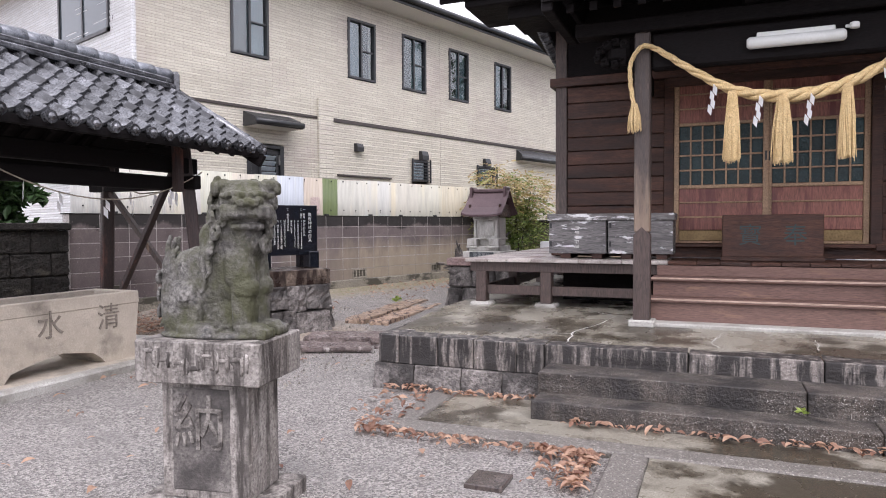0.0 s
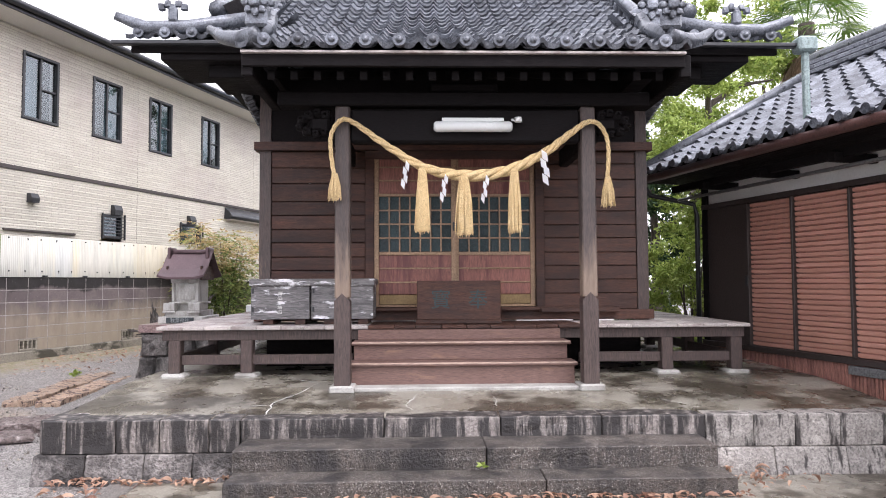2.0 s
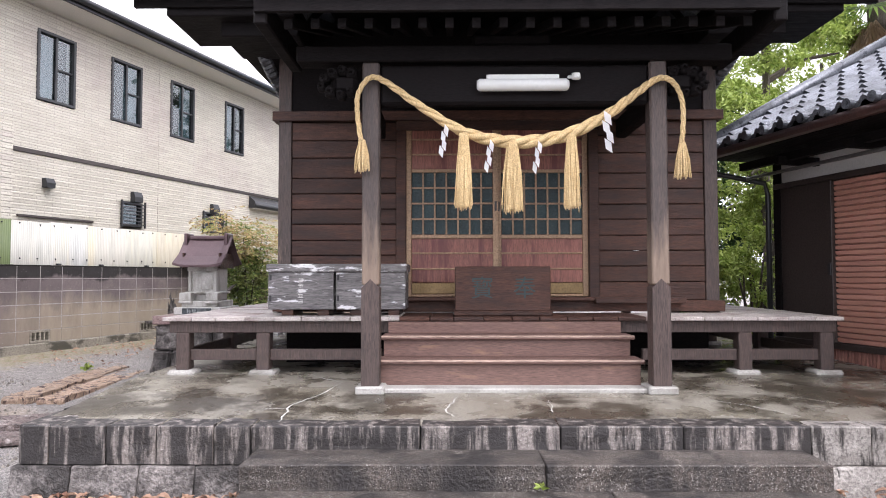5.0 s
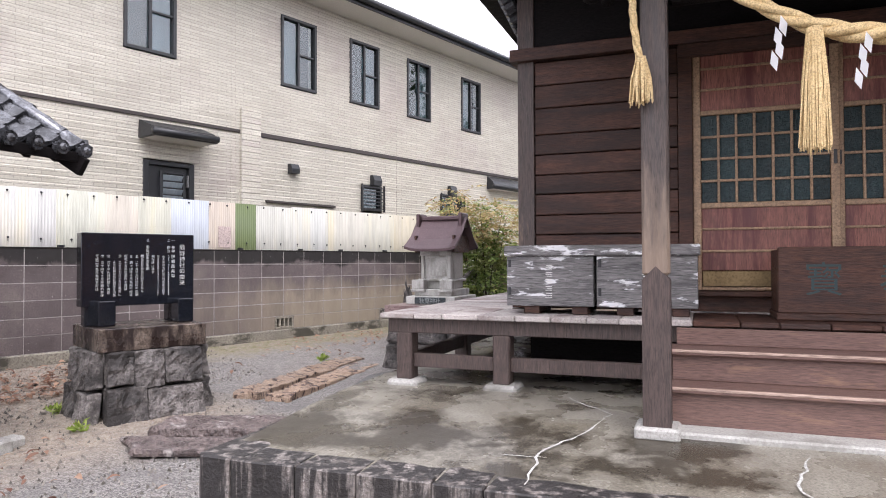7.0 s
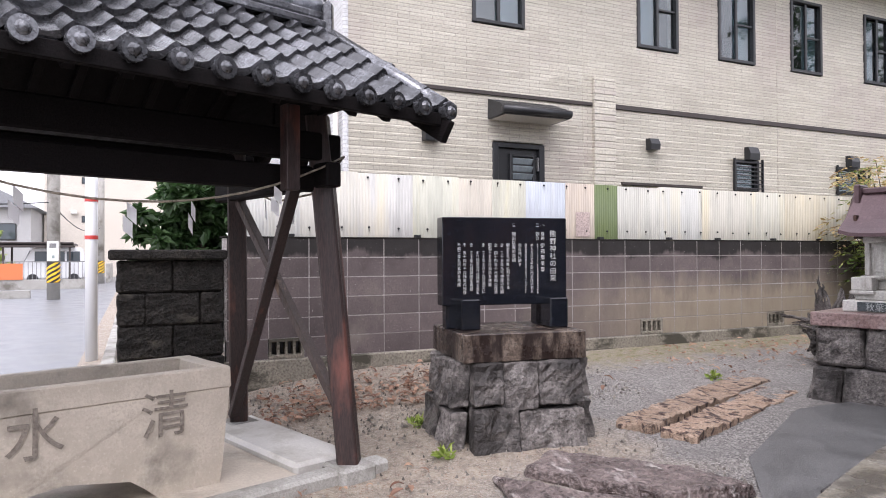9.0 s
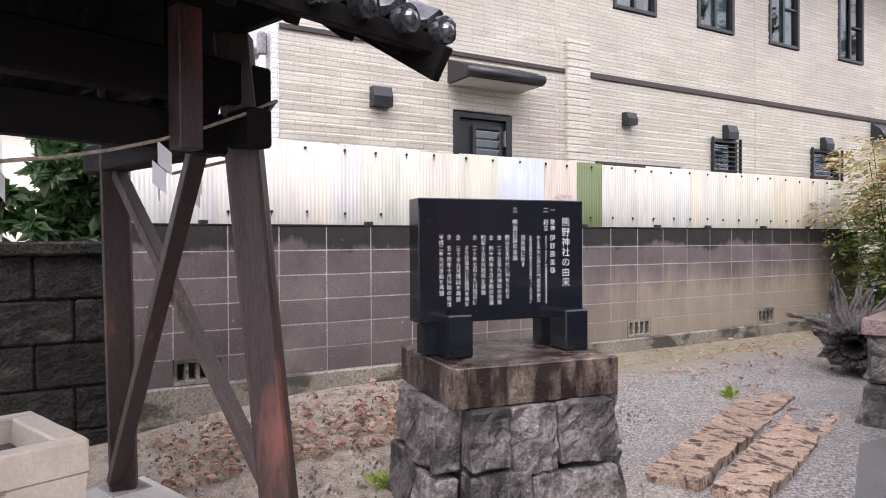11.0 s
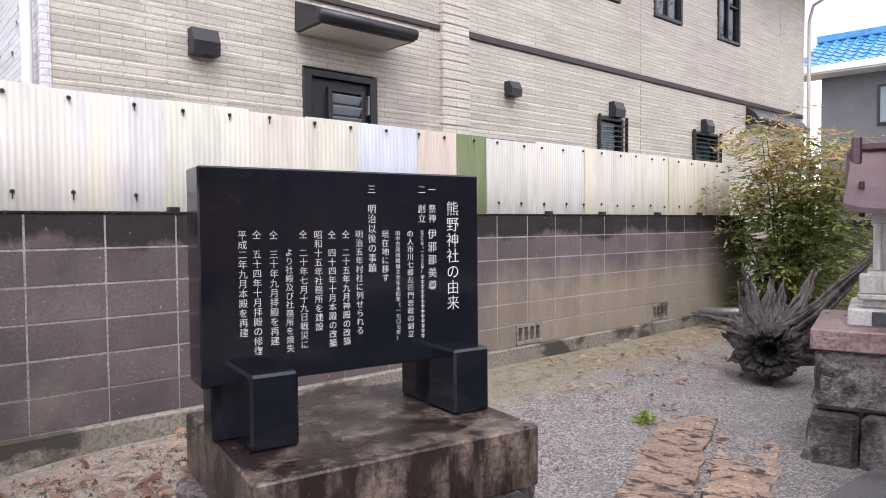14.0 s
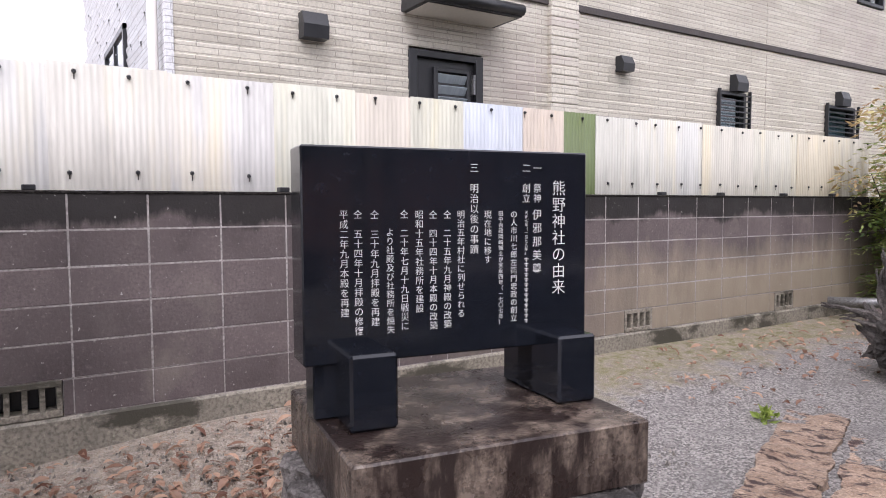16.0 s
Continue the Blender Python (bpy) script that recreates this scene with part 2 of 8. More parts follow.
block_base = surface("mossy_wall_footing", (0.2, 0.18, 0.145), (0.31, 0.28, 0.225), 3, rough=(0.6, 0.9), bump=0.4, fine=50, stain=(0.055, 0.05, 0.036), stain_scale=1.7, stain_stretch=(1, 1, 2.2), stain_at=(0.5, 0.58), vary=0)
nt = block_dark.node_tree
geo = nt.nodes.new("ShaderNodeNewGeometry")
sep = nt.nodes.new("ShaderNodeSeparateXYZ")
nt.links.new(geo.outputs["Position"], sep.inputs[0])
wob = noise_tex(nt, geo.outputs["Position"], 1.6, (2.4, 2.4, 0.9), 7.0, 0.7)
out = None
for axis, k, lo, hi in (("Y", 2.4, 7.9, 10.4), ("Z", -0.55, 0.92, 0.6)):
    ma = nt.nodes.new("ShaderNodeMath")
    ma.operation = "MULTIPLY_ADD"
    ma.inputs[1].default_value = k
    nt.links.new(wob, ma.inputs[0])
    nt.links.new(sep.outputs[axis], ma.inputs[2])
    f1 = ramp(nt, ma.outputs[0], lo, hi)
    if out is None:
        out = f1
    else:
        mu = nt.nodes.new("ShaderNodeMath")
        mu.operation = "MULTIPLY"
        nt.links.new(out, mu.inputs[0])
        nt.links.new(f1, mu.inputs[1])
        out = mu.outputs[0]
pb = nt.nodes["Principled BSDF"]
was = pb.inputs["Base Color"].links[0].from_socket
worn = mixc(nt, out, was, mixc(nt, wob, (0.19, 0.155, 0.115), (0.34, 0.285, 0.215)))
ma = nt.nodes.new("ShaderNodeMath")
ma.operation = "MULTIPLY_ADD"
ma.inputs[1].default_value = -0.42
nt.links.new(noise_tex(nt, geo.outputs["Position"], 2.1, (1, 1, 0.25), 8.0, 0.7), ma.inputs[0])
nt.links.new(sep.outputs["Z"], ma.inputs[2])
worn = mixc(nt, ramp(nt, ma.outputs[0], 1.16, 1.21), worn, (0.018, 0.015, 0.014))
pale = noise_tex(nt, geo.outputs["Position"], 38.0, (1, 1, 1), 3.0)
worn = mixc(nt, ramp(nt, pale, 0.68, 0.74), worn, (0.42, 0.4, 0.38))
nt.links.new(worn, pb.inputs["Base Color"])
mortar = surface("pale_mortar", (0.27, 0.245, 0.235), (0.46, 0.43, 0.41), 3, rough=(0.7, 0.9), bump=0.2, vary=0)
pier_stone = surface("blackened_wall_block", (0.012, 0.011, 0.01), (0.04, 0.036, 0.032), 7, rough=(0.7, 0.95), bump=1.0, fine=45, stain=(0.075, 0.068, 0.052), stain_scale=3.0, stain_stretch=(1, 1, 2), stain_at=(0.58, 0.72), vary=0.15, spec=0.2, dist=0.03)
siding_mat = surface("cream_moulded_siding", (0.56, 0.53, 0.45), (0.65, 0.615, 0.525), 1.2, rough=(0.55, 0.75), bump=0.3, fine=40, stain=(0.5, 0.45, 0.4), stain_scale=0.4, vary=0, grain=0.4)
siding_white = surface("white_moulded_siding", (0.62, 0.63, 0.64), (0.7, 0.71, 0.72), 1.2, rough=(0.55, 0.75), bump=0.3, fine=40, vary=0, grain=0.4)
for sm in (siding_mat, siding_white):
    nt = sm.node_tree
    geo = nt.nodes.new("ShaderNodeNewGeometry")
    sep = nt.nodes.new("ShaderNodeSeparateXYZ")
    nt.links.new(geo.outputs["Position"], sep.inputs[0])
    along = nt.nodes.new("ShaderNodeMath")
    along.operation = "ADD"
    nt.links.new(sep.outputs["X"], along.inputs[0])
    nt.links.new(sep.outputs["Y"], along.inputs[1])
    flat = nt.nodes.new("ShaderNodeCombineXYZ")
    nt.links.new(along.outputs[0], flat.inputs[0])
    nt.links.new(sep.outputs["Z"], flat.inputs[1])
    brick = nt.nodes.new("ShaderNodeTexBrick")
    brick.inputs["Scale"].default_value = 1.0
    brick.inputs["Brick Width"].default_value, brick.inputs["Row Height"].default_value = 0.31, 0.0465
    brick.inputs["Mortar Size"].default_value, brick.inputs["Mortar Smooth"].default_value = 0.004, 0.3
    brick.inputs["Color1"].default_value, brick.inputs["Color2"].default_value = (1, 1, 1, 1), (0.87, 0.86, 0.85, 1)
    # Darker joint lines put the relief's thin shadow lines into the colour.
    brick.inputs["Mortar"].default_value = (0.62, 0.61, 0.6, 1)
    nt.links.new(flat.outputs[0], brick.inputs["Vector"])
    pb = nt.nodes["Principled BSDF"]
    was = pb.inputs["Base Color"].links[0].from_socket
    tint = nt.nodes.new("ShaderNodeMix")
    tint.data_type, tint.blend_type = "RGBA", "MULTIPLY"
    tint.inputs[0].default_value = 1.0
    nt.links.new(was, tint.inputs[6])
    nt.links.new(brick.outputs["Color"], tint.inputs[7])
    nt.links.new(tint.outputs[2], pb.inputs["Base Color"])
    bp = nt.nodes.new("ShaderNodeBump")
    bp.inputs["Strength"].default_value, bp.inputs["Distance"].default_value = 0.8, 0.012
    nt.links.new(brick.outputs["Color"], bp.inputs["Height"])
    nt.links.new(pb.inputs["Normal"].links[0].from_socket, bp.inputs["Normal"])
    nt.links.new(bp.outputs[0], pb.inputs["Normal"])
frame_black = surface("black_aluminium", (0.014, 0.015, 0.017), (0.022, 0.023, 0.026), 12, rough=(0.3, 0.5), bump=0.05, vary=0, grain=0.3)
trim_dark = surface("dark_brown_trim", (0.035, 0.026, 0.023), (0.05, 0.038, 0.034), 8, rough=(0.4, 0.6), bump=0.05, vary=0)
soffit_mat = surface("off_white_soffit", (0.6, 0.58, 0.54), (0.66, 0.64, 0.6), 2, rough=(0.6, 0.8), bump=0.05, vary=0, grain=0.2)
slate = surface("grey_slate_roof", (0.2, 0.21, 0.225), (0.3, 0.31, 0.33), 4, rough=(0.35, 0.6), bump=0.2, vary=0)
glass_dark = plain("dim_window_glass", (0.06, 0.075, 0.085), 0.06)
glass_green = surface("pebbled_green_glass", (0.015, 0.035, 0.04), (0.04, 0.075, 0.078), 60, rough=(0.12, 0.3), bump=0.6, fine=120, vary=0.3)
curtain = surface("pale_blue_curtain", (0.24, 0.29, 0.32), (0.4, 0.45, 0.48), 3, (1, 9, 0.15), (0.7, 0.9), 0.1, 6, vary=0.1, grain=0.4)
copper = surface("brown_copper_sheet", (0.075, 0.045, 0.05), (0.13, 0.085, 0.09), 4, rough=(0.28, 0.5), bump=0.08, metal=0.35, vary=0, grain=0.3)
shutter_mat = surface("copper_brown_shutter", (0.4, 0.2, 0.15), (0.48, 0.25, 0.19), 1.5, rough=(0.35, 0.55), bump=0.05, vary=0.05, grain=0.2)
slat_mat = surface("brown_batten", (0.26, 0.11, 0.085), (0.36, 0.17, 0.13), 4, (12, 12, 1), (0.45, 0.7), 0.2, 18, vary=0.2)
plaster = surface("white_plaster", (0.62, 0.62, 0.6), (0.7, 0.7, 0.68), 3, rough=(0.7, 0.9), bump=0.1, vary=0, grain=0.2)
gutter_mat = surface("brown_gutter", (0.09, 0.045, 0.04), (0.13, 0.065, 0.055), 4, rough=(0.3, 0.5), bump=0.05, vary=0)
pipe_pale = plain("pale_downpipe", (0.55, 0.53, 0.5), 0.4)
pipe_green = surface("verdigris_pipe", (0.23, 0.3, 0.29), (0.3, 0.37, 0.36), 8, rough=(0.4, 0.6), bump=0.05, vary=0)
steel_grey = surface("grey_steel", (0.2, 0.2, 0.2), (0.27, 0.27, 0.27), 10, rough=(0.35, 0.55), bump=0.05, metal=0.5, vary=0)
straw = surface("golden_rice_straw", (0.55, 0.38, 0.17), (0.72, 0.55, 0.3), 14, (1, 1, 1), (0.6, 0.85), 0.5, 120, vary=0.06)
paper = plain("white_folded_paper", (0.85, 0.85, 0.86), 0.75)
lamp_white = surface("off_white_lamp_case", (0.62, 0.64, 0.62), (0.7, 0.72, 0.7), 4, rough=(0.3, 0.5), bump=0.02, vary=0, grain=0.1)
ink = plain("faded_dark_green_paint", (0.02, 0.045, 0.05), 0.6)
engraved = plain("white_engraved_lettering", (0.72, 0.71, 0.67), 0.6)
carved = surface("carved_weathered_stone", (0.2, 0.17, 0.14), (0.27, 0.235, 0.2), 8, rough=(0.7, 0.9), bump=0.3, vary=0)
plate_dark = surface("dark_metal_name_plate", (0.05, 0.06, 0.065), (0.08, 0.095, 0.1), 10, rough=(0.35, 0.55), bump=0.1, metal=0.4, vary=0)
driftwood = surface("silver_grey_dead_wood", (0.05, 0.043, 0.04), (0.21, 0.185, 0.17), 7, (4, 4, 4), (0.6, 0.85), 0.8, 30, stain=(0.03, 0.025, 0.022), stain_scale=5, stain_at=(0.5, 0.65), vary=0, dist=0.02)
bark = surface("brown_bark", (0.07, 0.055, 0.045), (0.14, 0.115, 0.095), 8, (5, 5, 1), (0.7, 0.9), 0.7, 30, vary=0.1)
dead_leaf = surface("rusty_fallen_leaf", (0.26, 0.1, 0.055), (0.42, 0.22, 0.12), 8, rough=(0.4, 0.7), bump=0.2, vary=0.45)


def leafy(name, c1, c2, c3=None):
    m = bpy.data.materials.new(name)
    m.use_nodes = True
    nt = m.node_tree
    b = nt.nodes["Principled BSDF"]
    g = nt.nodes.new("ShaderNodeNewGeometry")
    co = nt.nodes.new("ShaderNodeTexCoord").outputs["Object"]
    col = mixc(nt, g.outputs["Random Per Island"], c1, c2)
    if c3:
        col = mixc(nt, ramp(nt, noise_tex(nt, co, 2.2), 0.5, 0.62), col, c3)
    nt.links.new(col, b.inputs["Base Color"])
    b.inputs["Roughness"].default_value = 0.5
    tr = nt.nodes.new("ShaderNodeBsdfTranslucent")
    nt.links.new(col, tr.inputs["Color"])
    ms = nt.nodes.new("ShaderNodeMixShader")
    ms.inputs[0].default_value = 0.4
    nt.links.new(b.outputs[0], ms.inputs[1])
    nt.links.new(tr.outputs[0], ms.inputs[2])
    nt.links.new(ms.outputs[0], nt.nodes["Material Output"].inputs["Surface"])
    return m


leaf_green = leafy("bright_green_foliage", (0.17, 0.25, 0.04), (0.4, 0.48, 0.12))
leaf_dark = leafy("dark_evergreen_foliage", (0.02, 0.05, 0.015), (0.05, 0.1, 0.03))
leaf_bamboo = leafy("green_and_russet_foliage", (0.06, 0.12, 0.025), (0.3, 0.37, 0.11), (0.36, 0.36, 0.13))
leaf_russet = leafy("russet_young_foliage", (0.4, 0.25, 0.13), (0.5, 0.45, 0.2))
leaf_palm = leafy("palm_green", (0.06, 0.13, 0.02), (0.2, 0.3, 0.06))
palm_dead = leafy("brown_dead_fronds", (0.2, 0.13, 0.08), (0.33, 0.23, 0.15))


# ---------- mesh helpers ----------
def done(bm, name):
    bmesh.ops.recalc_face_normals(bm, faces=bm.faces[:])
    me = bpy.data.meshes.new(name)
    bm.to_mesh(me)
    bm.free()
    return me


def part(name, bm, material, parent=None, label="", m=None, smooth=False):
    me = done(bm, name) if isinstance(bm, bmesh.types.BMesh) else bm
    if not me.materials:
        me.materials.append(material)
    if smooth:
        for p in me.polygons:
            p.use_smooth = True
    ob = new(name, me)
    ob.parent = parent
    if m is not None:
        ob.matrix_basis = m
    return tagged(ob, label)


def thing(name, label, category, m=None, group="", kind=""):
    ob = new(name)
    ob.empty_display_size = 0.1
    if m is not None:
        ob.matrix_basis = m
    return tagged(ob, label, category, group, kind)


def box(bm, lo, hi, b=0.004, m=None):
    """A box with chamfered edges."""
    lo, hi = [min(p) for p in zip(lo, hi)], [max(p) for p in zip(lo, hi)]
    b = min(b, *(0.45 * (hi[k] - lo[k]) for k in range(3)))
    v = {}
    for s in ((a, c, d) for a in (0, 1) for c in (0, 1) for d in (0, 1)):
        for ax in range(3):
            p = Vector([(hi[k] if s[k] else lo[k]) if k == ax else (hi[k] - b if s[k] else lo[k] + b) for k in range(3)])
            v[s, ax] = bm.verts.new(m @ p if m else p)
    for ax in range(3):
        o = [k for k in range(3) if k != ax]
        for side in (0, 1):
            ring = []
            for a, c in ((0, 0), (1, 0), (1, 1), (0, 1)):
                s = [0, 0, 0]
                s[ax], s[o[0]], s[o[1]] = side, a, c
                ring.append(v[tuple(s), ax])
            bm.faces.new(ring)
        for a in (0, 1):
            for c in (0, 1):
                s0, s1 = [0, 0, 0], [0, 0, 0]
                s0[o[0]] = s1[o[0]] = a
                s0[o[1]] = s1[o[1]] = c
                s1[ax] = 1
                s0, s1 = tuple(s0), tuple(s1)
                bm.faces.new((v[s0, o[0]], v[s1, o[0]], v[s1, o[1]], v[s0, o[1]]))
    for s in ((a, c, d) for a in (0, 1) for c in (0, 1) for d in (0, 1)):
        bm.faces.new((v[s, 0], v[s, 1], v[s, 2]))
    return bm


def boxes(*specs, b=0.004):
    bm = bmesh.new()
    for lo, hi in specs:
        box(bm, lo, hi, b)
    return bm


def sweep(bm, pts, radius, n=8, caps=True):
    """A round bar along points; radius may be a list."""
    pts = [Vector(p) for p in pts]
    rad = radius if isinstance(radius, (list, tuple)) else [radius] * len(pts)
    rings, up = [], None
    for k, p in enumerate(pts):
        d = (pts[min(k + 1, len(pts) - 1)] - pts[max(k - 1, 0)]).normalized()
        if up is None:
            up = d.orthogonal().normalized()
        up = (up - d * up.dot(d)).normalized()
        side = d.cross(up)
        rings.append([bm.verts.new(p + rad[k] * (math.cos(2 * math.pi * j / n) * up + math.sin(2 * math.pi * j / n) * side)) for j in range(n)])
    for a, c in zip(rings, rings[1:]):
        for j in range(n):
            bm.faces.new((a[j], a[(j + 1) % n], c[(j + 1) % n], c[j]))
    if caps:
        bm.faces.new(rings[0])
        bm.faces.new(rings[-1][::-1])
    return bm


def prism(bm, poly, lo, hi, axis="y", m=None):
    """A polygon drawn out along an axis."""
    def at(a, c, h):
        p = Vector({"x": (h, a, c), "y": (a, h, c), "z": (a, c, h)}[axis])
        return m @ p if m else p
    r0, r1 = [bm.verts.new(at(a, c, lo)) for a, c in poly], [bm.verts.new(at(a, c, hi)) for a, c in poly]
    n = len(poly)
    bm.faces.new(r0[::-1])
    bm.faces.new(r1)
    for k in range(n):
        bm.faces.new((r0[k], r0[(k + 1) % n], r1[(k + 1) % n], r1[k]))
    return bm


def strut(bm, p, q, w, d, b=0.004):
    """A squared timber from p to q."""
    p, q = Vector(p), Vector(q)
    m = look(p, q)
    return box(bm, (-w / 2, -d / 2, -(q - p).length), (w / 2, d / 2, 0), b, m)


def rock(bm, centre, size, seed=0, sub=3, rough=0.18, flat=0.0):
    """An uneven stone."""
    r = bmesh.ops.create_icosphere(bm, subdivisions=sub, radius=1.0)
    for v in r["verts"]:
        n = v.co.normalized()
        c = Vector([math.copysign(abs(t) ** 0.6, t) for t in n])
        k = 1 + rough * noise.fractal(n * 1.7 + Vector((seed * 7.1, seed * 3.3, 0)), 0.6, 2.0, 4)
        p = Vector((c.x * size[0], c.y * size[1], c.z * size[2])) * k
        if p.z < -flat * size[2] and flat:
            p.z = -flat * size[2]
        v.co = p + Vector(centre)
    return bm


def leaves(bm, centre, radii, n, size, rng, droop=0.3, hollow=0.5):
    """Scattered leaf blades in an uneven cloud."""
    for _ in range(n):
        d = Vector((rng.gauss(0, 1), rng.gauss(0, 1), rng.gauss(0, 1))).normalized()
        rad = (hollow + (1 - hollow) * rng.random()) * (0.8 + 0.35 * noise.noise(d * 2.3 + Vector(centre)))
        p = Vector(centre) + Vector((d.x * radii[0], d.y * radii[1], d.z * radii[2])) * rad
        a = Vector((rng.gauss(0, 1), rng.gauss(0, 1), rng.gauss(-droop, 0.7))).normalized()
        w = a.orthogonal().normalized()
        w.rotate(Matrix.Rotation(rng.random() * 6.28, 3, a))
        s = size * (0.6 + 0.8 * rng.random())
        n2 = a.cross(w) * 0.12 * s
        t0, t1, l, r = p, p + a * s, p + a * s * 0.5 + w * s * 0.22 + n2, p + a * s * 0.5 - w * s * 0.22 + n2
        vs = [bm.verts.new(q) for q in (t0, l, t1, r)]
        bm.faces.new(vs)
    return bm


def writing(name, text, size, material, parent, m, depth=0.001, line=1.0, label=""):
    c = bpy.data.curves.new(name, "FONT")
    c.body, c.size, c.extrude, c.align_x, c.align_y, c.space_line = text, size, depth, "CENTER", "TOP", line
    c.offset = -0.009 * size if material is engraved else 0.0
    c.materials.append(material)
    ob = new(name, c)
    ob.parent = parent
    ob.matrix_basis = m
    return tagged(ob, label)


def upright(text):
    return "\n".join(text)


# ---------- ground ----------
def ease(a, b, x):
    t = min(1.0, max(0.0, (x - a) / (b - a)))
    return t * t * (3 - 2 * t)


def ground_height(x, y):
    h = 0.08 + 0.11 * ease(5.2, 8.2, y) * ease(-3.5, -5.5, x)
    w = ease(-7.3, -9.0, x) * ease(2.8, 5.4, y)
    h = h + (0.31 - h) * w
    h -= 0.08 * ease(-8.5, -11.5, x) * ease(3.4, 2.0, y)
    h += 0.075 * math.exp(-((x + 7.0) ** 2 + (y - 5.5) ** 2) / 0.8)
    return h


def ground_material():
    m = bpy.data.materials.new("fine_wet_gravel_and_soil")
    m.use_nodes = True
    nt = m.node_tree
    b = nt.nodes["Principled BSDF"]
    co = nt.nodes.new("ShaderNodeNewGeometry").outputs["Position"]
    sep = nt.nodes.new("ShaderNodeSeparateXYZ")
    nt.links.new(co, sep.inputs[0])
    vor = nt.nodes.new("ShaderNodeTexVoronoi")
    vor.inputs["Scale"].default_value = 95.0
    nt.links.new(co, vor.inputs["Vector"])
    bw = nt.nodes.new("ShaderNodeRGBToBW")
    nt.links.new(vor.outputs["Color"], bw.inputs[0])
    n_big, n_mid, n_fine = noise_tex(nt, co, 0.5), noise_tex(nt, co, 3.0), noise_tex(nt, co, 160.0)
    gravel = mixc(nt, ramp(nt, bw.outputs[0], 0.25, 0.85), (0.115, 0.107, 0.1), (0.43, 0.4, 0.375))
    gravel = mixc(nt, ramp(nt, n_fine, 0.64, 0.75), gravel, (0.56, 0.54, 0.51))
    gravel = mixc(nt, ramp(nt, n_mid, 0.5, 0.8), gravel, (0.2, 0.19, 0.18))
    n_grit, n_bits = noise_tex(nt, co, 11.0, (1, 1, 1), 8.0, 0.75), noise_tex(nt, co, 42.0)
    soil = mixc(nt, ramp(nt, n_grit, 0.35, 0.7), (0.17, 0.14, 0.11), (0.5, 0.42, 0.335))
    soil = mixc(nt, ramp(nt, bw.outputs[0], 0.55, 0.95), soil, (0.46, 0.41, 0.35))
    soil = mixc(nt, ramp(nt, n_bits, 0.6, 0.66), soil, (0.24, 0.13, 0.08))
    soil = mixc(nt, ramp(nt, n_fine, 0.6, 0.72), soil, (0.58, 0.53, 0.46))
    moss = mixc(nt, ramp(nt, n_fine, 0.4, 0.65), (0.1, 0.1, 0.035), (0.26, 0.24, 0.11))

    def band(link, lo, hi, wob):
        add = nt.nodes.new("ShaderNodeMath")
        add.operation = "MULTIPLY_ADD"
        nt.links.new(n_mid, add.inputs[0])
        add.inputs[1].default_value = wob
        nt.links.new(link, add.inputs[2])
        return ramp(nt, add.outputs[0], lo, hi)

    def times(a, c):
        n = nt.nodes.new("ShaderNodeMath")
        n.operation = "MULTIPLY"
        nt.links.new(a, n.inputs[0])
        nt.links.new(c, n.inputs[1])
        return n.outputs[0]
    near_wall = band(sep.outputs["X"], -7.6, -8.0, 1.2)
    court = times(times(band(sep.outputs["X"], -5.0, -5.8, 1.0), band(sep.outputs["X"], -9.6, -9.3, 0.0)), band(sep.outputs["Y"], 6.9, 6.3, 1.2))
    court = times(court, band(sep.outputs["Y"], 3.2, 3.8, 0.3))
    col = mixc(nt, near_wall, gravel, soil)
    col = mixc(nt, court, col, soil)
    moss_at = times(times(near_wall, ramp(nt, n_grit, 0.42, 0.58)), band(sep.outputs["Y"], 6.5, 7.5, 0.5))
    col = mixc(nt, moss_at, col, moss)
    nt.links.new(col, b.inputs["Base Color"])
    rr = nt.nodes.new("ShaderNodeMapRange")
    rr.inputs["To Min"].default_value, rr.inputs["To Max"].default_value = 0.45, 0.85
    nt.links.new(n_mid, rr.inputs["Value"])
    nt.links.new(rr.outputs[0], b.inputs["Roughness"])
    bp = nt.nodes.new("ShaderNodeBump")
    bp.inputs["Strength"].default_value, bp.inputs["Distance"].default_value = 0.9, 0.016
    nt.links.new(vor.outputs["Distance"], bp.inputs["Height"])
    nt.links.new(bp.outputs[0], b.inputs["Normal"])
    return m


def steps_to(lo, fine_lo, fine_hi, hi, fine):
    out, x = [], fine_lo
    while x <= fine_hi + 1e-6:
        out.append(x)
        x += fine
    d = fine
    a = fine_lo
    while a > lo:
        d *= 1.7
        a = max(lo, a - d)
        out.insert(0, a)
    d, a = fine, out[-1]
    while a < hi:
        d *= 1.7
        a = min(hi, a + d)
        out.append(a)
    return out


bm = bmesh.new()
gx, gy = steps_to(-400, -10, 5, 400, 0.16), steps_to(-400, -4, 13, 400, 0.16)
grid = [[bm.verts.new((x, y, ground_height(x, y) + (0.012 * noise.fractal(Vector((x * 1.1, y * 1.1, 0)), 1, 2, 3) if -10 < x < 5 and -4 < y < 13 else 0))) for y in gy] for x in gx]
for i in range(len(gx) - 1):
    for j in range(len(gy) - 1):
        bm.faces.new((grid[i][j], grid[i + 1][j], grid[i + 1][j + 1], grid[i][j + 1]))
tagged(part("ground", bm, ground_material(), smooth=True), "fine wet grey gravel yard with brown soil by the wall", "ground", kind="structure")

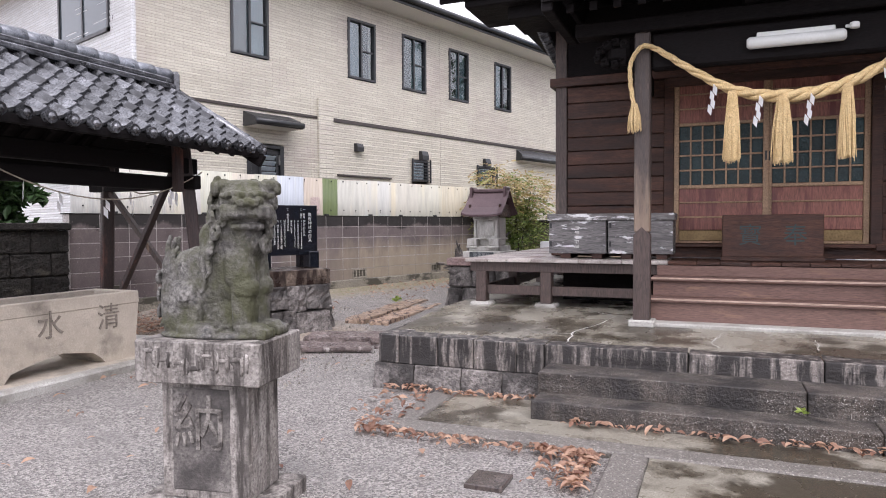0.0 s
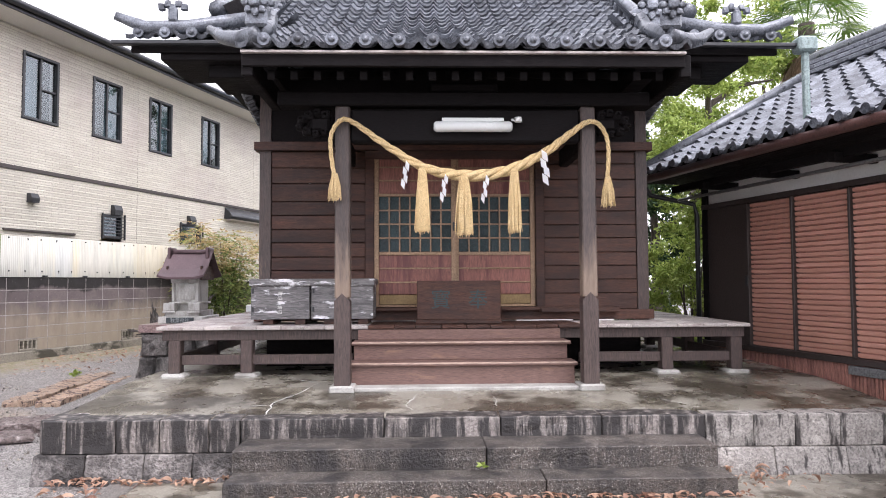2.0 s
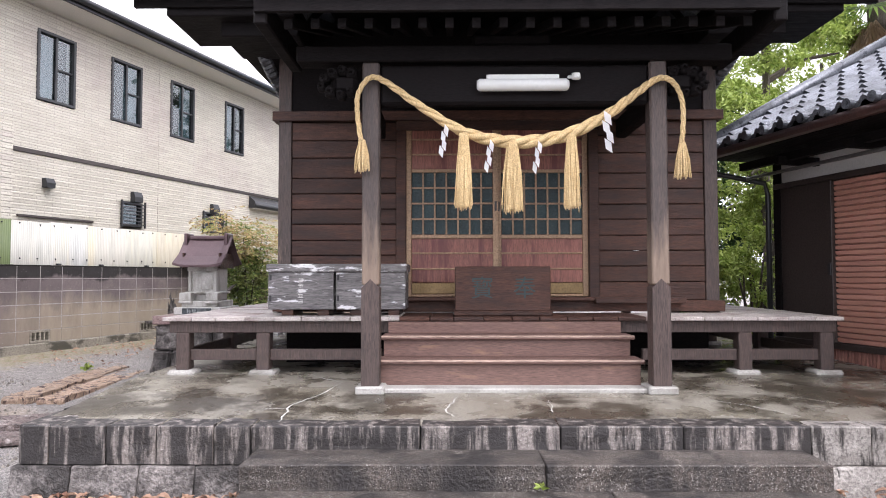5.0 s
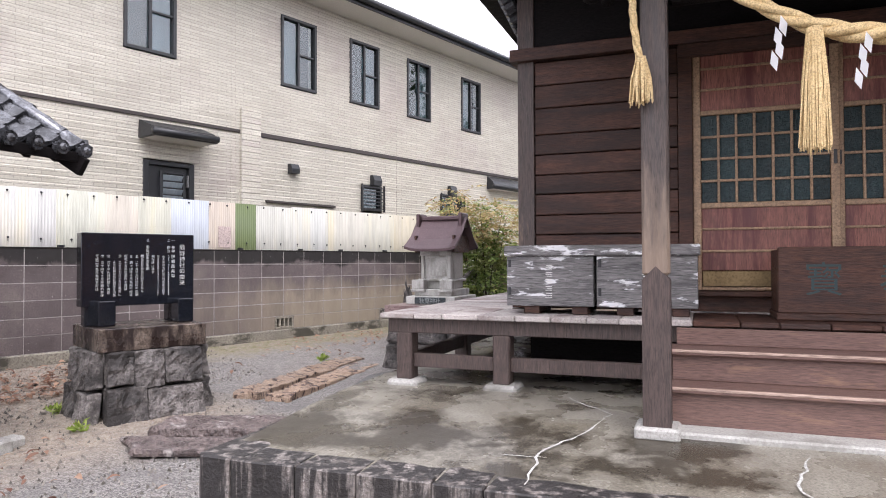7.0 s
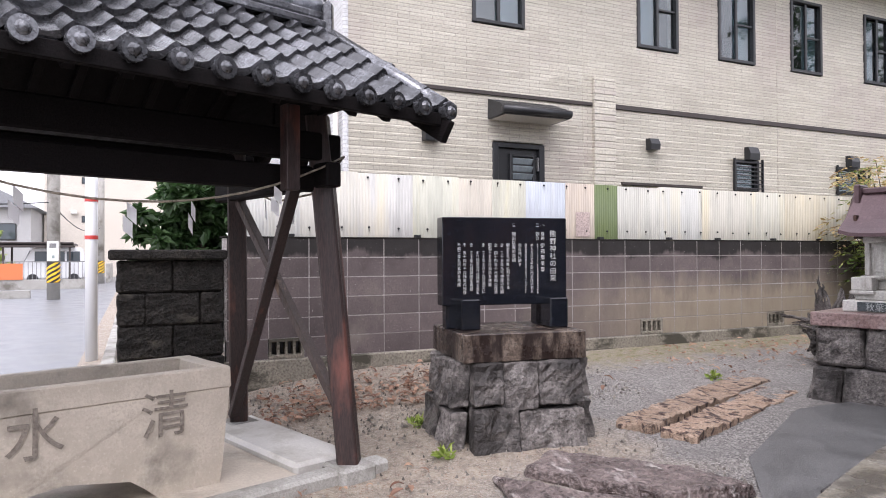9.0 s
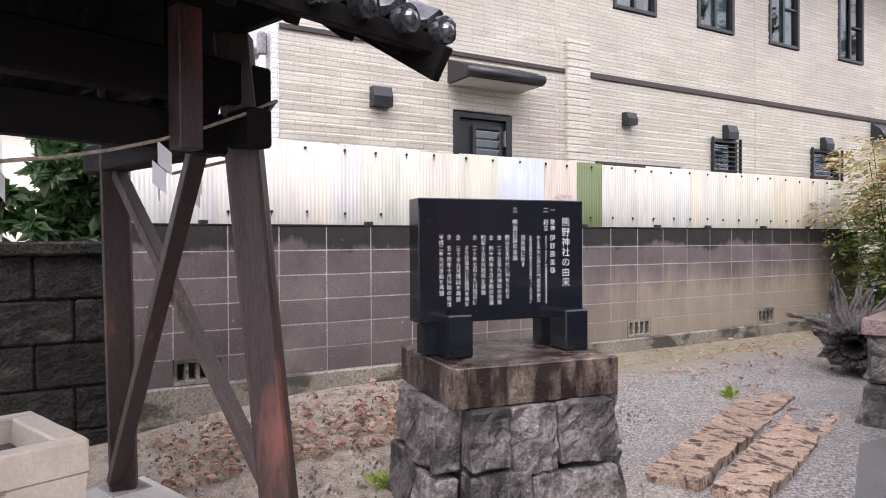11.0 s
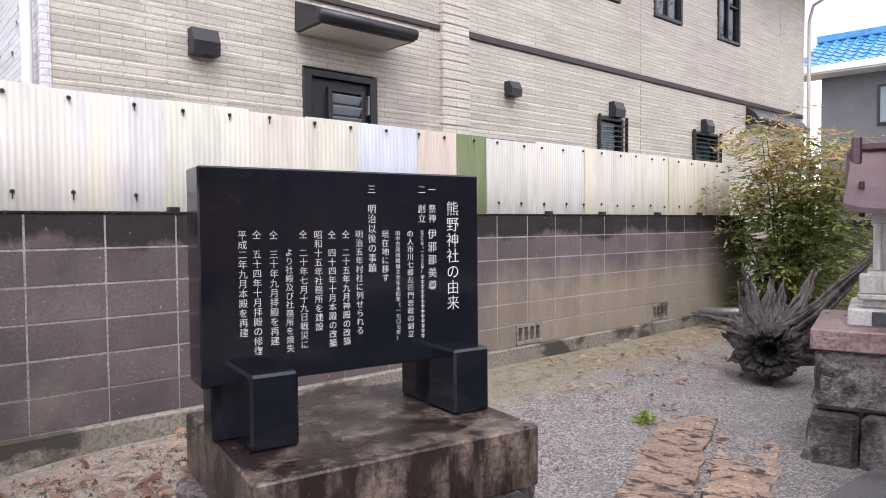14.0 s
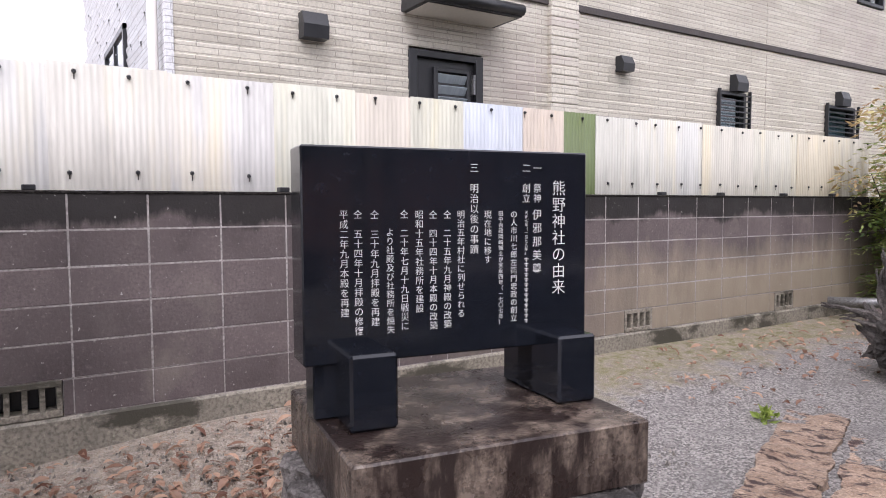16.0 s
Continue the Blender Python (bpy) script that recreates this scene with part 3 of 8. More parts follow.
asphalt_wet = surface("wet_road_asphalt", (0.13, 0.137, 0.15), (0.2, 0.21, 0.23), 2, rough=(0.28, 0.5), bump=0.1, fine=120, vary=0, world_coords=True)
bm = bmesh.new()
bm.faces.new([bm.verts.new(p) for p in ((-60, -4.2, 0.012), (-10.6, -1.5, 0.012), (-10.2, 2.55, 0.012), (-60, 2.3, 0.012))])
tagged(part("road", bm, asphalt_wet), "wet grey asphalt lane shining under the sky", "road", kind="structure")
bm = bmesh.new()
for y0, x0, x1 in ((2.62, -58, -10.4), (-4.6, -58, -14)):
    box(bm, (x0, y0, -0.05), (x1, y0 + 0.16, 0.1), 0.02)
tagged(part("kerb", bm, concrete_grey), "low grey concrete kerb along the lane", "kerb", kind="structure")

# ---------- shrine frame: local x along the front, y into the hall ----------
SHRINE = pose(-1.53, 5.9, 0, 0, 0, 18.0)
platform = thing("stone_platform", "low stone-edged platform with a wet cracked concrete top", "platform", SHRINE, kind="structure")


def top_z(v):
    return 0.505 + 0.085 * ease(-0.9, 0.6, v)


bm = bmesh.new()
us, vs = [-2.9 + 0.3 * k for k in range(22)], [-0.79 + 0.15 * k for k in range(12)] + [1.5, 6.6]
us[-1] = 3.3
tg = [[bm.verts.new((u, v, top_z(v) + 0.004 * noise.noise(Vector((u, v, 0)) * 1.3))) for v in vs] for u in us]
for i in range(len(us) - 1):
    for j in range(len(vs) - 1):
        bm.faces.new((tg[i][j], tg[i + 1][j], tg[i + 1][j + 1], tg[i][j + 1]))
part("concrete_top", bm, concrete, platform, smooth=True)
part("core", boxes(((-2.84, -0.72, 0.0), (3.24, 6.6, 0.47))), stone_rough, platform)
crack = surface("pale_crack_mortar", (0.5, 0.49, 0.46), (0.58, 0.57, 0.54), 6, rough=(0.6, 0.8), bump=0.1, vary=0)


def crack_line(pts, w, seed):
    rng = random.Random(seed)
    bm = bmesh.new()
    fine = []
    for (a, c), (d, e) in zip(pts, pts[1:]):
        for k in range(6):
            t = k / 6
            fine.append((a + (d - a) * t + rng.gauss(0, 0.008), c + (e - c) * t + rng.gauss(0, 0.008)))
    fine.append(pts[-1])
    prev = None
    for k, (a, c) in enumerate(fine):
        d = fine[min(k + 1, len(fine) - 1)][0] - fine[max(k - 1, 0)][0], fine[min(k + 1, len(fine) - 1)][1] - fine[max(k - 1, 0)][1]
        ln = math.hypot(*d)
        nx, ny = -d[1] / ln, d[0] / ln
        ww = w * 0.65 * (0.5 + rng.random())
        cur = [bm.verts.new((a + s * nx * ww, c + s * ny * ww, top_z(c) + 0.008)) for s in (-1, 1)]
        if prev:
            bm.faces.new((prev[0], prev[1], cur[1], cur[0]))
        prev = cur
    part("crack_filling", bm, crack, platform, "pale mortar-filled crack")


crack_line([(-1.5, 0.62), (-1.2, 0.3), (-1.32, -0.1), (-1.45, -0.35), (-1.42, -0.74)], 0.008, 1)
crack_line([(-1.42, -0.4), (-1.62, -0.42)], 0.004, 2)
crack_line([(-0.33, -0.12), (-0.42, -0.42), (-0.36, -0.6)], 0.007, 3)
crack_line([(0.28, -0.2), (0.27, -0.5)], 0.005, 4)
crack_line([(1.3, -0.15), (1.6, -0.35), (1.78, -0.6)], 0.005, 5)
crack_line([(1.5, 0.1), (2.1, -0.2), (2.3, -0.4)], 0.004, 6)
part("landing_strip", boxes(((-0.89, 0.02, 0.5), (1.06, 0.34, 0.59)), b=0.01), concrete_grey, platform, "pale concrete strip under the wooden steps")


def hewn(lo, hi, seed, batter=0.0, rough=0.007):
    """A squared stone with an uneven face; batter slopes the front out towards the foot."""
    bm = bmesh.new()
    box(bm, lo, hi, 0.006)
    bmesh.ops.subdivide_edges(bm, edges=[e for e in bm.edges if e.calc_length() > 0.05], cuts=3, use_grid_fill=True)
    for v in bm.verts:
        n = noise.fractal(v.co * 9 + Vector((seed, 0, 0)), 0.7, 2, 3)
        v.co.y += rough * n - batter * (hi[2] - v.co.z) / max(0.01, hi[2] - lo[2])
        v.co.z += 0.3 * rough * n
    return bm


u, k = -2.93, 0
for w in (0.17, 0.34, 0.3, 0.34, 0.22, 1.0, 0.82, 0.72, 0.74, 0.35, 0.3, 0.33, 0.33, 0.33):
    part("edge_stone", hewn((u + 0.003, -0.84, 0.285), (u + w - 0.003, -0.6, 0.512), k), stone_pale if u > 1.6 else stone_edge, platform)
    u, k = u + w, k + 1
u = -2.97
for w in (0.36, 0.4, 0.33, 0.34):
    part("foot_stone", hewn((u + 0.003, -0.86, 0.0), (u + w - 0.003, -0.62, 0.283), k, 0.07), stone_rough, platform)
    u, k = u + w, k + 1
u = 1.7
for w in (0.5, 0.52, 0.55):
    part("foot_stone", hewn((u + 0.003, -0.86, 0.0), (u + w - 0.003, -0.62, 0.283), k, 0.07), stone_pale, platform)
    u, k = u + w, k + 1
turn = pose(-2.93, -0.82, 0, 0, 0, 90)
v = 0.0
for w in (0.45, 0.6, 0.55, 0.7, 0.8, 0.7, 0.9, 0.9):
    part("edge_stone", hewn((v + 0.003, -0.02, 0.285), (v + w - 0.003, 0.22, 0.516), k), stone_edge, platform, m=turn @ pose(0, 0, 0.03 * ease(0, 1.5, v)) @ Matrix.Diagonal((1, -1, 1, 1)))
    part("foot_stone", hewn((v + 0.003, -0.04, 0.0), (v + w - 0.003, 0.2, 0.283), k, 0.05), stone_rough, platform, m=turn @ Matrix.Diagonal((1, -1, 1, 1)))
    v, k = v + w, k + 1
for z0, z1, v0, v1, ua, ub, cuts in ((0.22, 0.378, -1.165, -0.8, -1.53, 1.67, (0.0, 1.66, 3.2)), (0.05, 0.236, -1.405, -0.8, -1.52, 1.69, (0.0, 2.0, 3.21))):
    for a, c in zip(cuts, cuts[1:]):
        part("step_stone", hewn((ua + a + 0.003, v0, z0), (ua + c - 0.003, v1, z1), k), stone_step, platform)
        k += 1

# paved apron and path in front of the steps
path = thing("paved_path", "wet concrete apron with pebbled grey edging", "path", SHRINE, kind="structure")
pebbled = surface("pebbled_concrete_edging", (0.1, 0.09, 0.08), (0.22, 0.2, 0.18), 30, rough=(0.4, 0.7), bump=0.9, fine=90, speck=(0.42, 0.4, 0.36), speck_scale=80, speck_at=(0.6, 0.68), vary=0.05)
part("apron_slab", boxes(((-2.2, -1.72, 0.0), (3.3, -0.95, 0.115))), concrete, path)
for lo, hi in (((-2.39, -1.9, 0.0), (3.3, -1.722, 0.125)), ((-2.39, -1.718, 0.0), (-2.202, -0.95, 0.125)), ((-0.92, -7.0, 0.0), (-0.72, -1.902, 0.122)), ((0.95, -7.0, 0.0), (1.15, -1.902, 0.122))):
    part("edging", boxes((lo, hi), b=0.012), pebbled, path)
part("path_slab", boxes(((-0.717, -7.0, 0.0), (0.947, -1.903, 0.115))), concrete, path)

# ---------- shrine hall ----------
hall = thing("shrine_hall", "dark timber shrine hall with a grey tiled roof", "shrine", SHRINE)
F = 1.4           # face of the hall's front wall
UL, UR = -1.985, 2.085
VB = 5.2
# corner posts, sills and tie beams
for u in (UL + 0.06, UR - 0.06):
    for v in (F + 0.06, VB - 0.06):
        part("corner_post", boxes(((u - 0.06, v - 0.062, 1.06), (u + 0.06, v + 0.06, 3.72))), wood_upright, hall)
part("sill_beam", boxes(((UL - 0.04, F - 0.03, 1.07), (UR + 0.04, F + 0.1, 1.17))), wood_dark, hall)
part("tie_beam", boxes(((UL - 0.05, F - 0.045, 2.84), (UR + 0.05, F + 0.1, 2.93))), wood_dark, hall)
part("tie_beam", boxes(((UL - 0.045, F + 0.1, 2.84), (UL + 0.02, VB, 2.93))), wood_dark, hall, m=None)
part("tie_beam", boxes(((UR - 0.02, F + 0.1, 2.84), (UR + 0.045, VB, 2.93))), wood_dark, hall)
part("sill_beam", boxes(((UL - 0.035, F + 0.1, 1.07), (UL + 0.05, VB, 1.17))), wood_dark, hall)
part("sill_beam", boxes(((UR - 0.05, F + 0.1, 1.07), (UR + 0.035, VB, 1.17))), wood_dark, hall)
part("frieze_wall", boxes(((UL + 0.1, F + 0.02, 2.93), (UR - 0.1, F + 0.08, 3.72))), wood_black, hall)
part("back_wall", boxes(((UL, VB - 0.06, 1.1), (UR, VB, 3.72))), wood_dark, hall)
DL, DR = -0.80, 0.90
for u in (DL - 0.04, DR + 0.04):
    part("door_post", boxes(((u - 0.045, F - 0.02, 1.171), (u + 0.045, F + 0.07, 2.838))), wood_dark, hall)
# wall boards between the posts
rows = (1.172, 1.3, 1.445, 1.59, 1.73, 1.88, 2.02, 2.165, 2.31, 2.5, 2.665, 2.836)
for ua, ub, shift in ((UL + 0.122, DL - 0.087, 0.0), (DR + 0.087, UR - 0.122, 0.04)):
    zs = [rows[0]] + [z + shift for z in rows[1:-1]] + [rows[-1]]
    for z0, z1 in zip(zs, zs[1:]):
        part("board", boxes(((ua, F + 0.012 + 0.004 * random.random(), z0 + 0.003), (ub, F + 0.05, z1 - 0.003)), b=0.005), wood_dark, hall)
for side, u in ((-1, UL), (1, UR)):
    for z0, z1 in zip(rows, rows[1:]):
        part("board", boxes(((u + 0.02, F + 0.13, z0 + 0.003), (u + 0.05, VB - 0.13, z1 - 0.003)) if side < 0 else ((u - 0.05, F + 0.13, z0 + 0.003), (u - 0.02, VB - 0.13, z1 - 0.003)), b=0.005), wood_dark, hall)
    part("frieze_wall", boxes(((u + 0.02, F + 0.1, 2.93), (u + 0.06, VB - 0.1, 3.72)) if side < 0 else ((u - 0.06, F + 0.1, 2.93), (u - 0.02, VB - 0.1, 3.72))), wood_black, hall)
part("floor_boards", boxes(((UL + 0.05, F + 0.1, 1.08), (UR - 0.05, VB - 0.06, 1.13))), wood_dark, hall)
part("inner_ceiling", boxes(((UL + 0.05, F + 0.1, 3.3), (UR - 0.05, VB - 0.06, 3.34))), wood_black, hall)
# rail on the wall foot to the side of the doors
part("threshold", boxes(((DL - 0.09, F - 0.1, 1.172), (DR + 0.09, F - 0.022, 1.205))), wood_dark, hall)
part("foot_rail", boxes(((DR + 0.02, F - 0.14, 1.15), (UR - 0.35, F - 0.03, 1.2))), wood_dark, hall)


def door_leaf(u0, u1, v, grain):
    leaf = part("sliding_door", boxes(((u0, v, 1.206), (u0 + 0.05, v + 0.034, 2.835)), ((u1 - 0.05, v, 1.206), (u1, v + 0.034, 2.835)),
                                      ((u0 + 0.05, v, 1.206), (u1 - 0.05, v + 0.034, 1.23)), ((u0 + 0.05, v, 2.8), (u1 - 0.05, v + 0.034, 2.835)),
                                      ((u0 + 0.05, v, 1.745), (u1 - 0.05, v + 0.034, 1.78)), ((u0 + 0.05, v, 2.36), (u1 - 0.05, v + 0.034, 2.39))), wood_tan, hall, "sliding door with glazed lattice and red cedar panels")
    part("kick_plate", boxes(((u0 + 0.052, v + 0.002, 1.232), (u1 - 0.052, v + 0.02, 1.335))), brass, leaf, "tarnished brass kick plate")
    part("panel", boxes(((u0 + 0.05, v + 0.014, 1.336), (u1 - 0.05, v + 0.028, 1.746))), wood_red, leaf, "red cedar panel")
    part("panel", boxes(((u0 + 0.05, v + 0.014, 2.39), (u1 - 0.05, v + 0.028, 2.8))), wood_red, leaf, "red cedar panel")
    for z in (1.455, 1.6, 2.52, 2.66):
        part("panel_rail", boxes(((u0 + 0.05, v + 0.002, z), (u1 - 0.05, v + 0.016, z + 0.016))), wood_tan, leaf)
    n = 7
    for k in range(1, n):
        u = u0 + 0.05 + (u1 - u0 - 0.1) * k / n
        part("lattice_bar", boxes(((u - 0.008, v + 0.002, 1.781), (u + 0.008, v + 0.02, 2.359)), b=0.002), wood_tan, leaf)
    for k in range(1, 4):
        z = 1.78 + 0.58 * k / 4
        part("lattice_bar", boxes(((u0 + 0.05, v + 0.003, z - 0.008), (u1 - 0.05, v + 0.019, z + 0.008)), b=0.002), wood_tan, leaf)
    for k in range(n):
        a = u0 + 0.05 + (u1 - u0 - 0.1) * k / n
        for j in range(4):
            z = 1.78 + 0.58 * j / 4
            part("pane", boxes(((a + 0.004, v + 0.02, z + 0.004), (a + (u1 - u0 - 0.1) / n - 0.004, v + 0.024, z + 0.141)), b=0.001), glass_green, leaf)
    part("pull", boxes(((u1 - 0.035 if grain else u0 + 0.015, v - 0.004, 2.0), (u1 - 0.015 if grain else u0 + 0.035, v + 0.002, 2.09))), frame_black, leaf)


door_leaf(DL + 0.005, 0.06, F + 0.0, True)
door_leaf(0.04, DR - 0.005, F + 0.036, False)
part("lintel", boxes(((DL - 0.085, F - 0.035, 2.75), (DR + 0.085, F - 0.001, 2.838))), wood_dark, hall)

# front porch: posts, bracket, tie beam
for u in (-0.957, 1.12):
    part("porch_post", boxes(((u - 0.063, -0.005, 1.33), (u + 0.063, 0.125, 2.95)), b=0.012), wood_porch, hall, "square porch post, grey with worn bare wood")
    shoe = bmesh.new()
    prism(shoe, ((u - 0.065, 0.6), (u + 0.065, 0.6), (u + 0.065, 1.31), (u, 1.375), (u - 0.065, 1.31)), -0.008, 0.128, "y")
    part("post_splice", shoe, wood_shoe, hall, "darker spliced foot of the post")
    part("post_foot", boxes(((u - 0.105, -0.04, 0.55), (u + 0.105, 0.17, 0.612)), b=0.012), concrete_grey, hall)
# Porch beams near-black: the eave's shade is part of their colour.
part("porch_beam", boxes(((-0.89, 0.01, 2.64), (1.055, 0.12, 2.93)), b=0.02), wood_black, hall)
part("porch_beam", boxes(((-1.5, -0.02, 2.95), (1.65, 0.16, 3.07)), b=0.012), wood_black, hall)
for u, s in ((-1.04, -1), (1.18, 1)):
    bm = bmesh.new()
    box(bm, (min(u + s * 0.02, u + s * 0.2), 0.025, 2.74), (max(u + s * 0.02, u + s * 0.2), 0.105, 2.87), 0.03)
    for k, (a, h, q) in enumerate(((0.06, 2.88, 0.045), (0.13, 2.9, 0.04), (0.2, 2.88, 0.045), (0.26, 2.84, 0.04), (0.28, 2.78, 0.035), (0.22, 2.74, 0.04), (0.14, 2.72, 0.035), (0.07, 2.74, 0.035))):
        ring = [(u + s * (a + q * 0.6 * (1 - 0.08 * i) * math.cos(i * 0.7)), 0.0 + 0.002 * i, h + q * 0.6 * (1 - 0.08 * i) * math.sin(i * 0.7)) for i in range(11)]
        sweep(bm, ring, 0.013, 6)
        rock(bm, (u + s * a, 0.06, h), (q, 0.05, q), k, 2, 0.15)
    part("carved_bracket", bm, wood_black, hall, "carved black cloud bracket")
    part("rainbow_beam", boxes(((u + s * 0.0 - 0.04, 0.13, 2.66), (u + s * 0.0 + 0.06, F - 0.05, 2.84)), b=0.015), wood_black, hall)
bm = bmesh.new()
box(bm, (-0.22, 0.02, 3.07), (0.36, 0.12, 3.16), 0.02)
part("frog_leg_strut", bm, wood_black, hall)

# deck
deck = thing("veranda_deck", "weathered grey veranda deck on dark posts round the hall", "veranda", SHRINE)
DZ = 1.062
k, u = 0, -2.76
while u < 2.8:
    w = 0.19 + 0.06 * random.random()
    e = min(u + w, 2.82)
    if e - u > 0.05:
        part("deck_board", boxes(((u + 0.002, 0.70 + 0.006 * random.random(), DZ - 0.035), (e - 0.002, F - 0.035, DZ - 0.003 * random.random())), b=0.005), wood_dark if -0.95 < u < 1.06 else wood_deck, deck)
    u = e
for u0, u1 in ((-2.76, -2.03), (2.13, 2.82)):
    v = F - 0.03
    while v < VB:
        part("deck_board", boxes(((u0, v + 0.002, DZ - 0.035), (u1, v + 0.2, DZ - 0.003 * random.random())), b=0.005), wood_deck, deck)
        v += 0.204
part("fascia_beam", boxes(((-2.72, 0.76, 0.93), (2.78, 0.86, 1.026))), wood_shoe, deck)
for u in (-2.7, 2.7):
    part("side_beam", boxes(((u - 0.05, 0.865, 0.93), (u + 0.05, VB, 1.026))), wood_shoe, deck)
for u in (-2.605, -1.937, 2.034, 2.7):
    part("deck_post", boxes(((u - 0.055, 0.75, 0.62), (u + 0.055, 0.87, 0.93)), b=0.008), wood_shoe, deck)
    part("post_stone", boxes(((u - 0.11, 0.7, 0.56), (u + 0.11, 0.92, 0.625)), b=0.02), concrete_grey, deck)
for u in (-2.605, 2.7, UL + 0.05, UR - 0.05):
    for v in (1.9, 3.2, 4.5):
        part("deck_post", boxes(((u - 0.055, v, 0.62), (u + 0.055, v + 0.11, 0.93)), b=0.008), wood_shoe, deck)
        part("post_stone", boxes(((u - 0.1, v - 0.05, 0.56), (u + 0.1, v + 0.16, 0.625)), b=0.02), concrete_grey, deck)
part("lower_rail", boxes(((-2.55, 0.79, 0.7), (-0.95, 0.84, 0.79))), wood_shoe, deck)
part("lower_rail", boxes(((1.2, 0.79, 0.7), (2.65, 0.84, 0.79))), wood_shoe, deck)
for u in (-2.605, 2.7):
    part("lower_rail", boxes(((u - 0.025, 0.87, 0.7), (u + 0.025, 4.5, 0.79))), wood_shoe, deck)
# Black sheet painted in for the shade beneath the hall floor.
part("underfloor_wall", boxes(((UL + 0.05, 1.55, 0.5), (UR - 0.05, 1.6, 1.03))), wood_black, deck, "black sheet standing in for shade under the hall floor")

# wooden steps
wood_nosing = surface("worn_bare_step_edge", (0.34, 0.23, 0.18), (0.46, 0.34, 0.28), 6, (1, 8, 8), (0.5, 0.7), 0.2, 16, vary=0.1)
stairs = thing("wooden_steps", "brown painted wooden steps with worn pale nosings", "stairs", SHRINE)
for z0, z1, v, ua, ub in ((0.585, 0.745, 0.19, -0.915, 1.02), (0.775, 0.905, 0.40, -0.9, 1.0), (0.935, 1.027, 0.62, -0.885, 0.985)):
    part("riser", boxes(((ua, v, z0), (ub, v + 0.03, z1))), wood_step, stairs)
for z, v0, v1, ua, ub in ((0.775, 0.16, 0.44, -0.935, 1.045), (0.935, 0.37, 0.66, -0.92, 1.03)):
    part("tread", boxes(((ua, v0, z - 0.03), (ub, v1, z)), b=0.007), wood_step, stairs, "tread with a worn pale edge")
for z, v0, ua, ub in ((0.775, 0.16, -0.935, 1.045), (0.935, 0.37, -0.92, 1.03)):
    part("worn_nosing", boxes(((ua + 0.004, v0 - 0.002, z - 0.014), (ub - 0.004, v0 + 0.022, z + 0.002)), b=0.004), wood_nosing, stairs, "pale worn step edge")
for u in (-0.9, 1.0):
    part("stringer", boxes(((u - 0.015, 0.2, 0.585), (u + 0.015, 0.75, 0.744))), wood_step, stairs)

# ---------- hall roof ----------
def tile_mesh(name, w, l, h=0.045, t=0.014, n=8):
    """One pantile: a wave across, a thick lip at its lower end (-y)."""
    bm = bmesh.new()
    top, low = [], []
    for k in range(n + 1):
        x = w * (k / n - 0.5)
        z = h * (0.5 - 0.5 * math.cos(2 * math.pi * min(1.0, max(0.0, (k / n - 0.45) / 0.55)))) - 0.25 * h * math.sin(math.pi * min(1.0, k / n / 0.45))
        top.append((x, z))
    ra, rb, rc = [], [], []
    for x, z in top:
        ra.append(bm.verts.new((x, 0.02 - l * 0.5, z + t + 0.012)))
        rb.append(bm.verts.new((x, l * 0.5 + 0.02, z)))
        rc.append(bm.verts.new((x, 0.02 - l * 0.5, z - t)))
    for k in range(n):
        bm.faces.new((ra[k], ra[k + 1], rb[k + 1], rb[k]))
        bm.faces.new((rc[k], ra[k], ra[k + 1], rc[k + 1]))
    return done(bm, name)


def tiled(parent, mat, mesh, us, prof, side=1, single=None, m=None, keep=lambda u, k: True, label=""):
    """Rows of tiles along a roof profile: prof is a list of (v, z) from the eave upwards."""
    rest = bmesh.new()
    for k, ((v0, z0), (v1, z1)) in enumerate(zip(prof, prof[1:])):
        a = math.atan2(z1 - z0, v1 - v0)
        for u in us:
            if not keep(u, k):
                continue
            mm = (m or Matrix()) @ Matrix.Translation((u, (v0 + v1) / 2, (z0 + z1) / 2)) @ Matrix.Rotation(a, 4, "X") @ pose(random.gauss(0, 0.002), 0, random.gauss(0, 0.002), random.gauss(0, 0.6), random.gauss(0, 0.5), random.gauss(0, 0.4))
            if single is None or single(u, k):
                part("roof_tile", mesh, mat, parent, m=mm)
            else:
                n0 = len(rest.verts)
                rest.from_mesh(mesh)
                rest.verts.ensure_lookup_table()
                for v in rest.verts[n0:]:
                    v.co = mm @ v.co
    if len(rest.verts):
        tagged(part("tile_field", rest, mat, parent, label), kind="stuff")
    else:
        rest.free()


def profile(v0, z0, v1, z1, n, sag):
    """A hollow roof curve from the eave to the ridge."""
    return [(v0 + (v1 - v0) * k / n, z0 + (z1 - z0) * ((k / n) * (1 - sag) + sag * (k / n) ** 2)) for k in range(n + 1)]


roof = part("roof", boxes(((-2.55, 2.2, 3.7), (2.65, 4.4, 3.74))), wood_black, hall, "hip-and-gable roof of grey pantiles")
RC = 0.05                       # middle of the roof
main = profile(0.5, 3.72, 3.25, 5.45, 15, 0.3)
porch = profile(-0.55, 3.275, 0.75, 3.86, 6, 0.25)
tm = tile_mesh("roof_tile", 0.162, 0.24)
tiled(roof, tile_grey, tm, [RC + 0.16 * (k - 10.5) for k in range(22)], porch)
half = lambda k: 3.06 - max(0, k - 2) * 0.1
tiled(roof, tile_grey, tm, [RC + 0.16 * (k - 18.5) for k in range(38)], main, single=lambda u, k: abs(u - RC) < 2.0 and 4 <= k < 12, keep=lambda u, k: abs(u - RC) < half(k) and not (abs(u - RC) < 1.72 and k < 1))
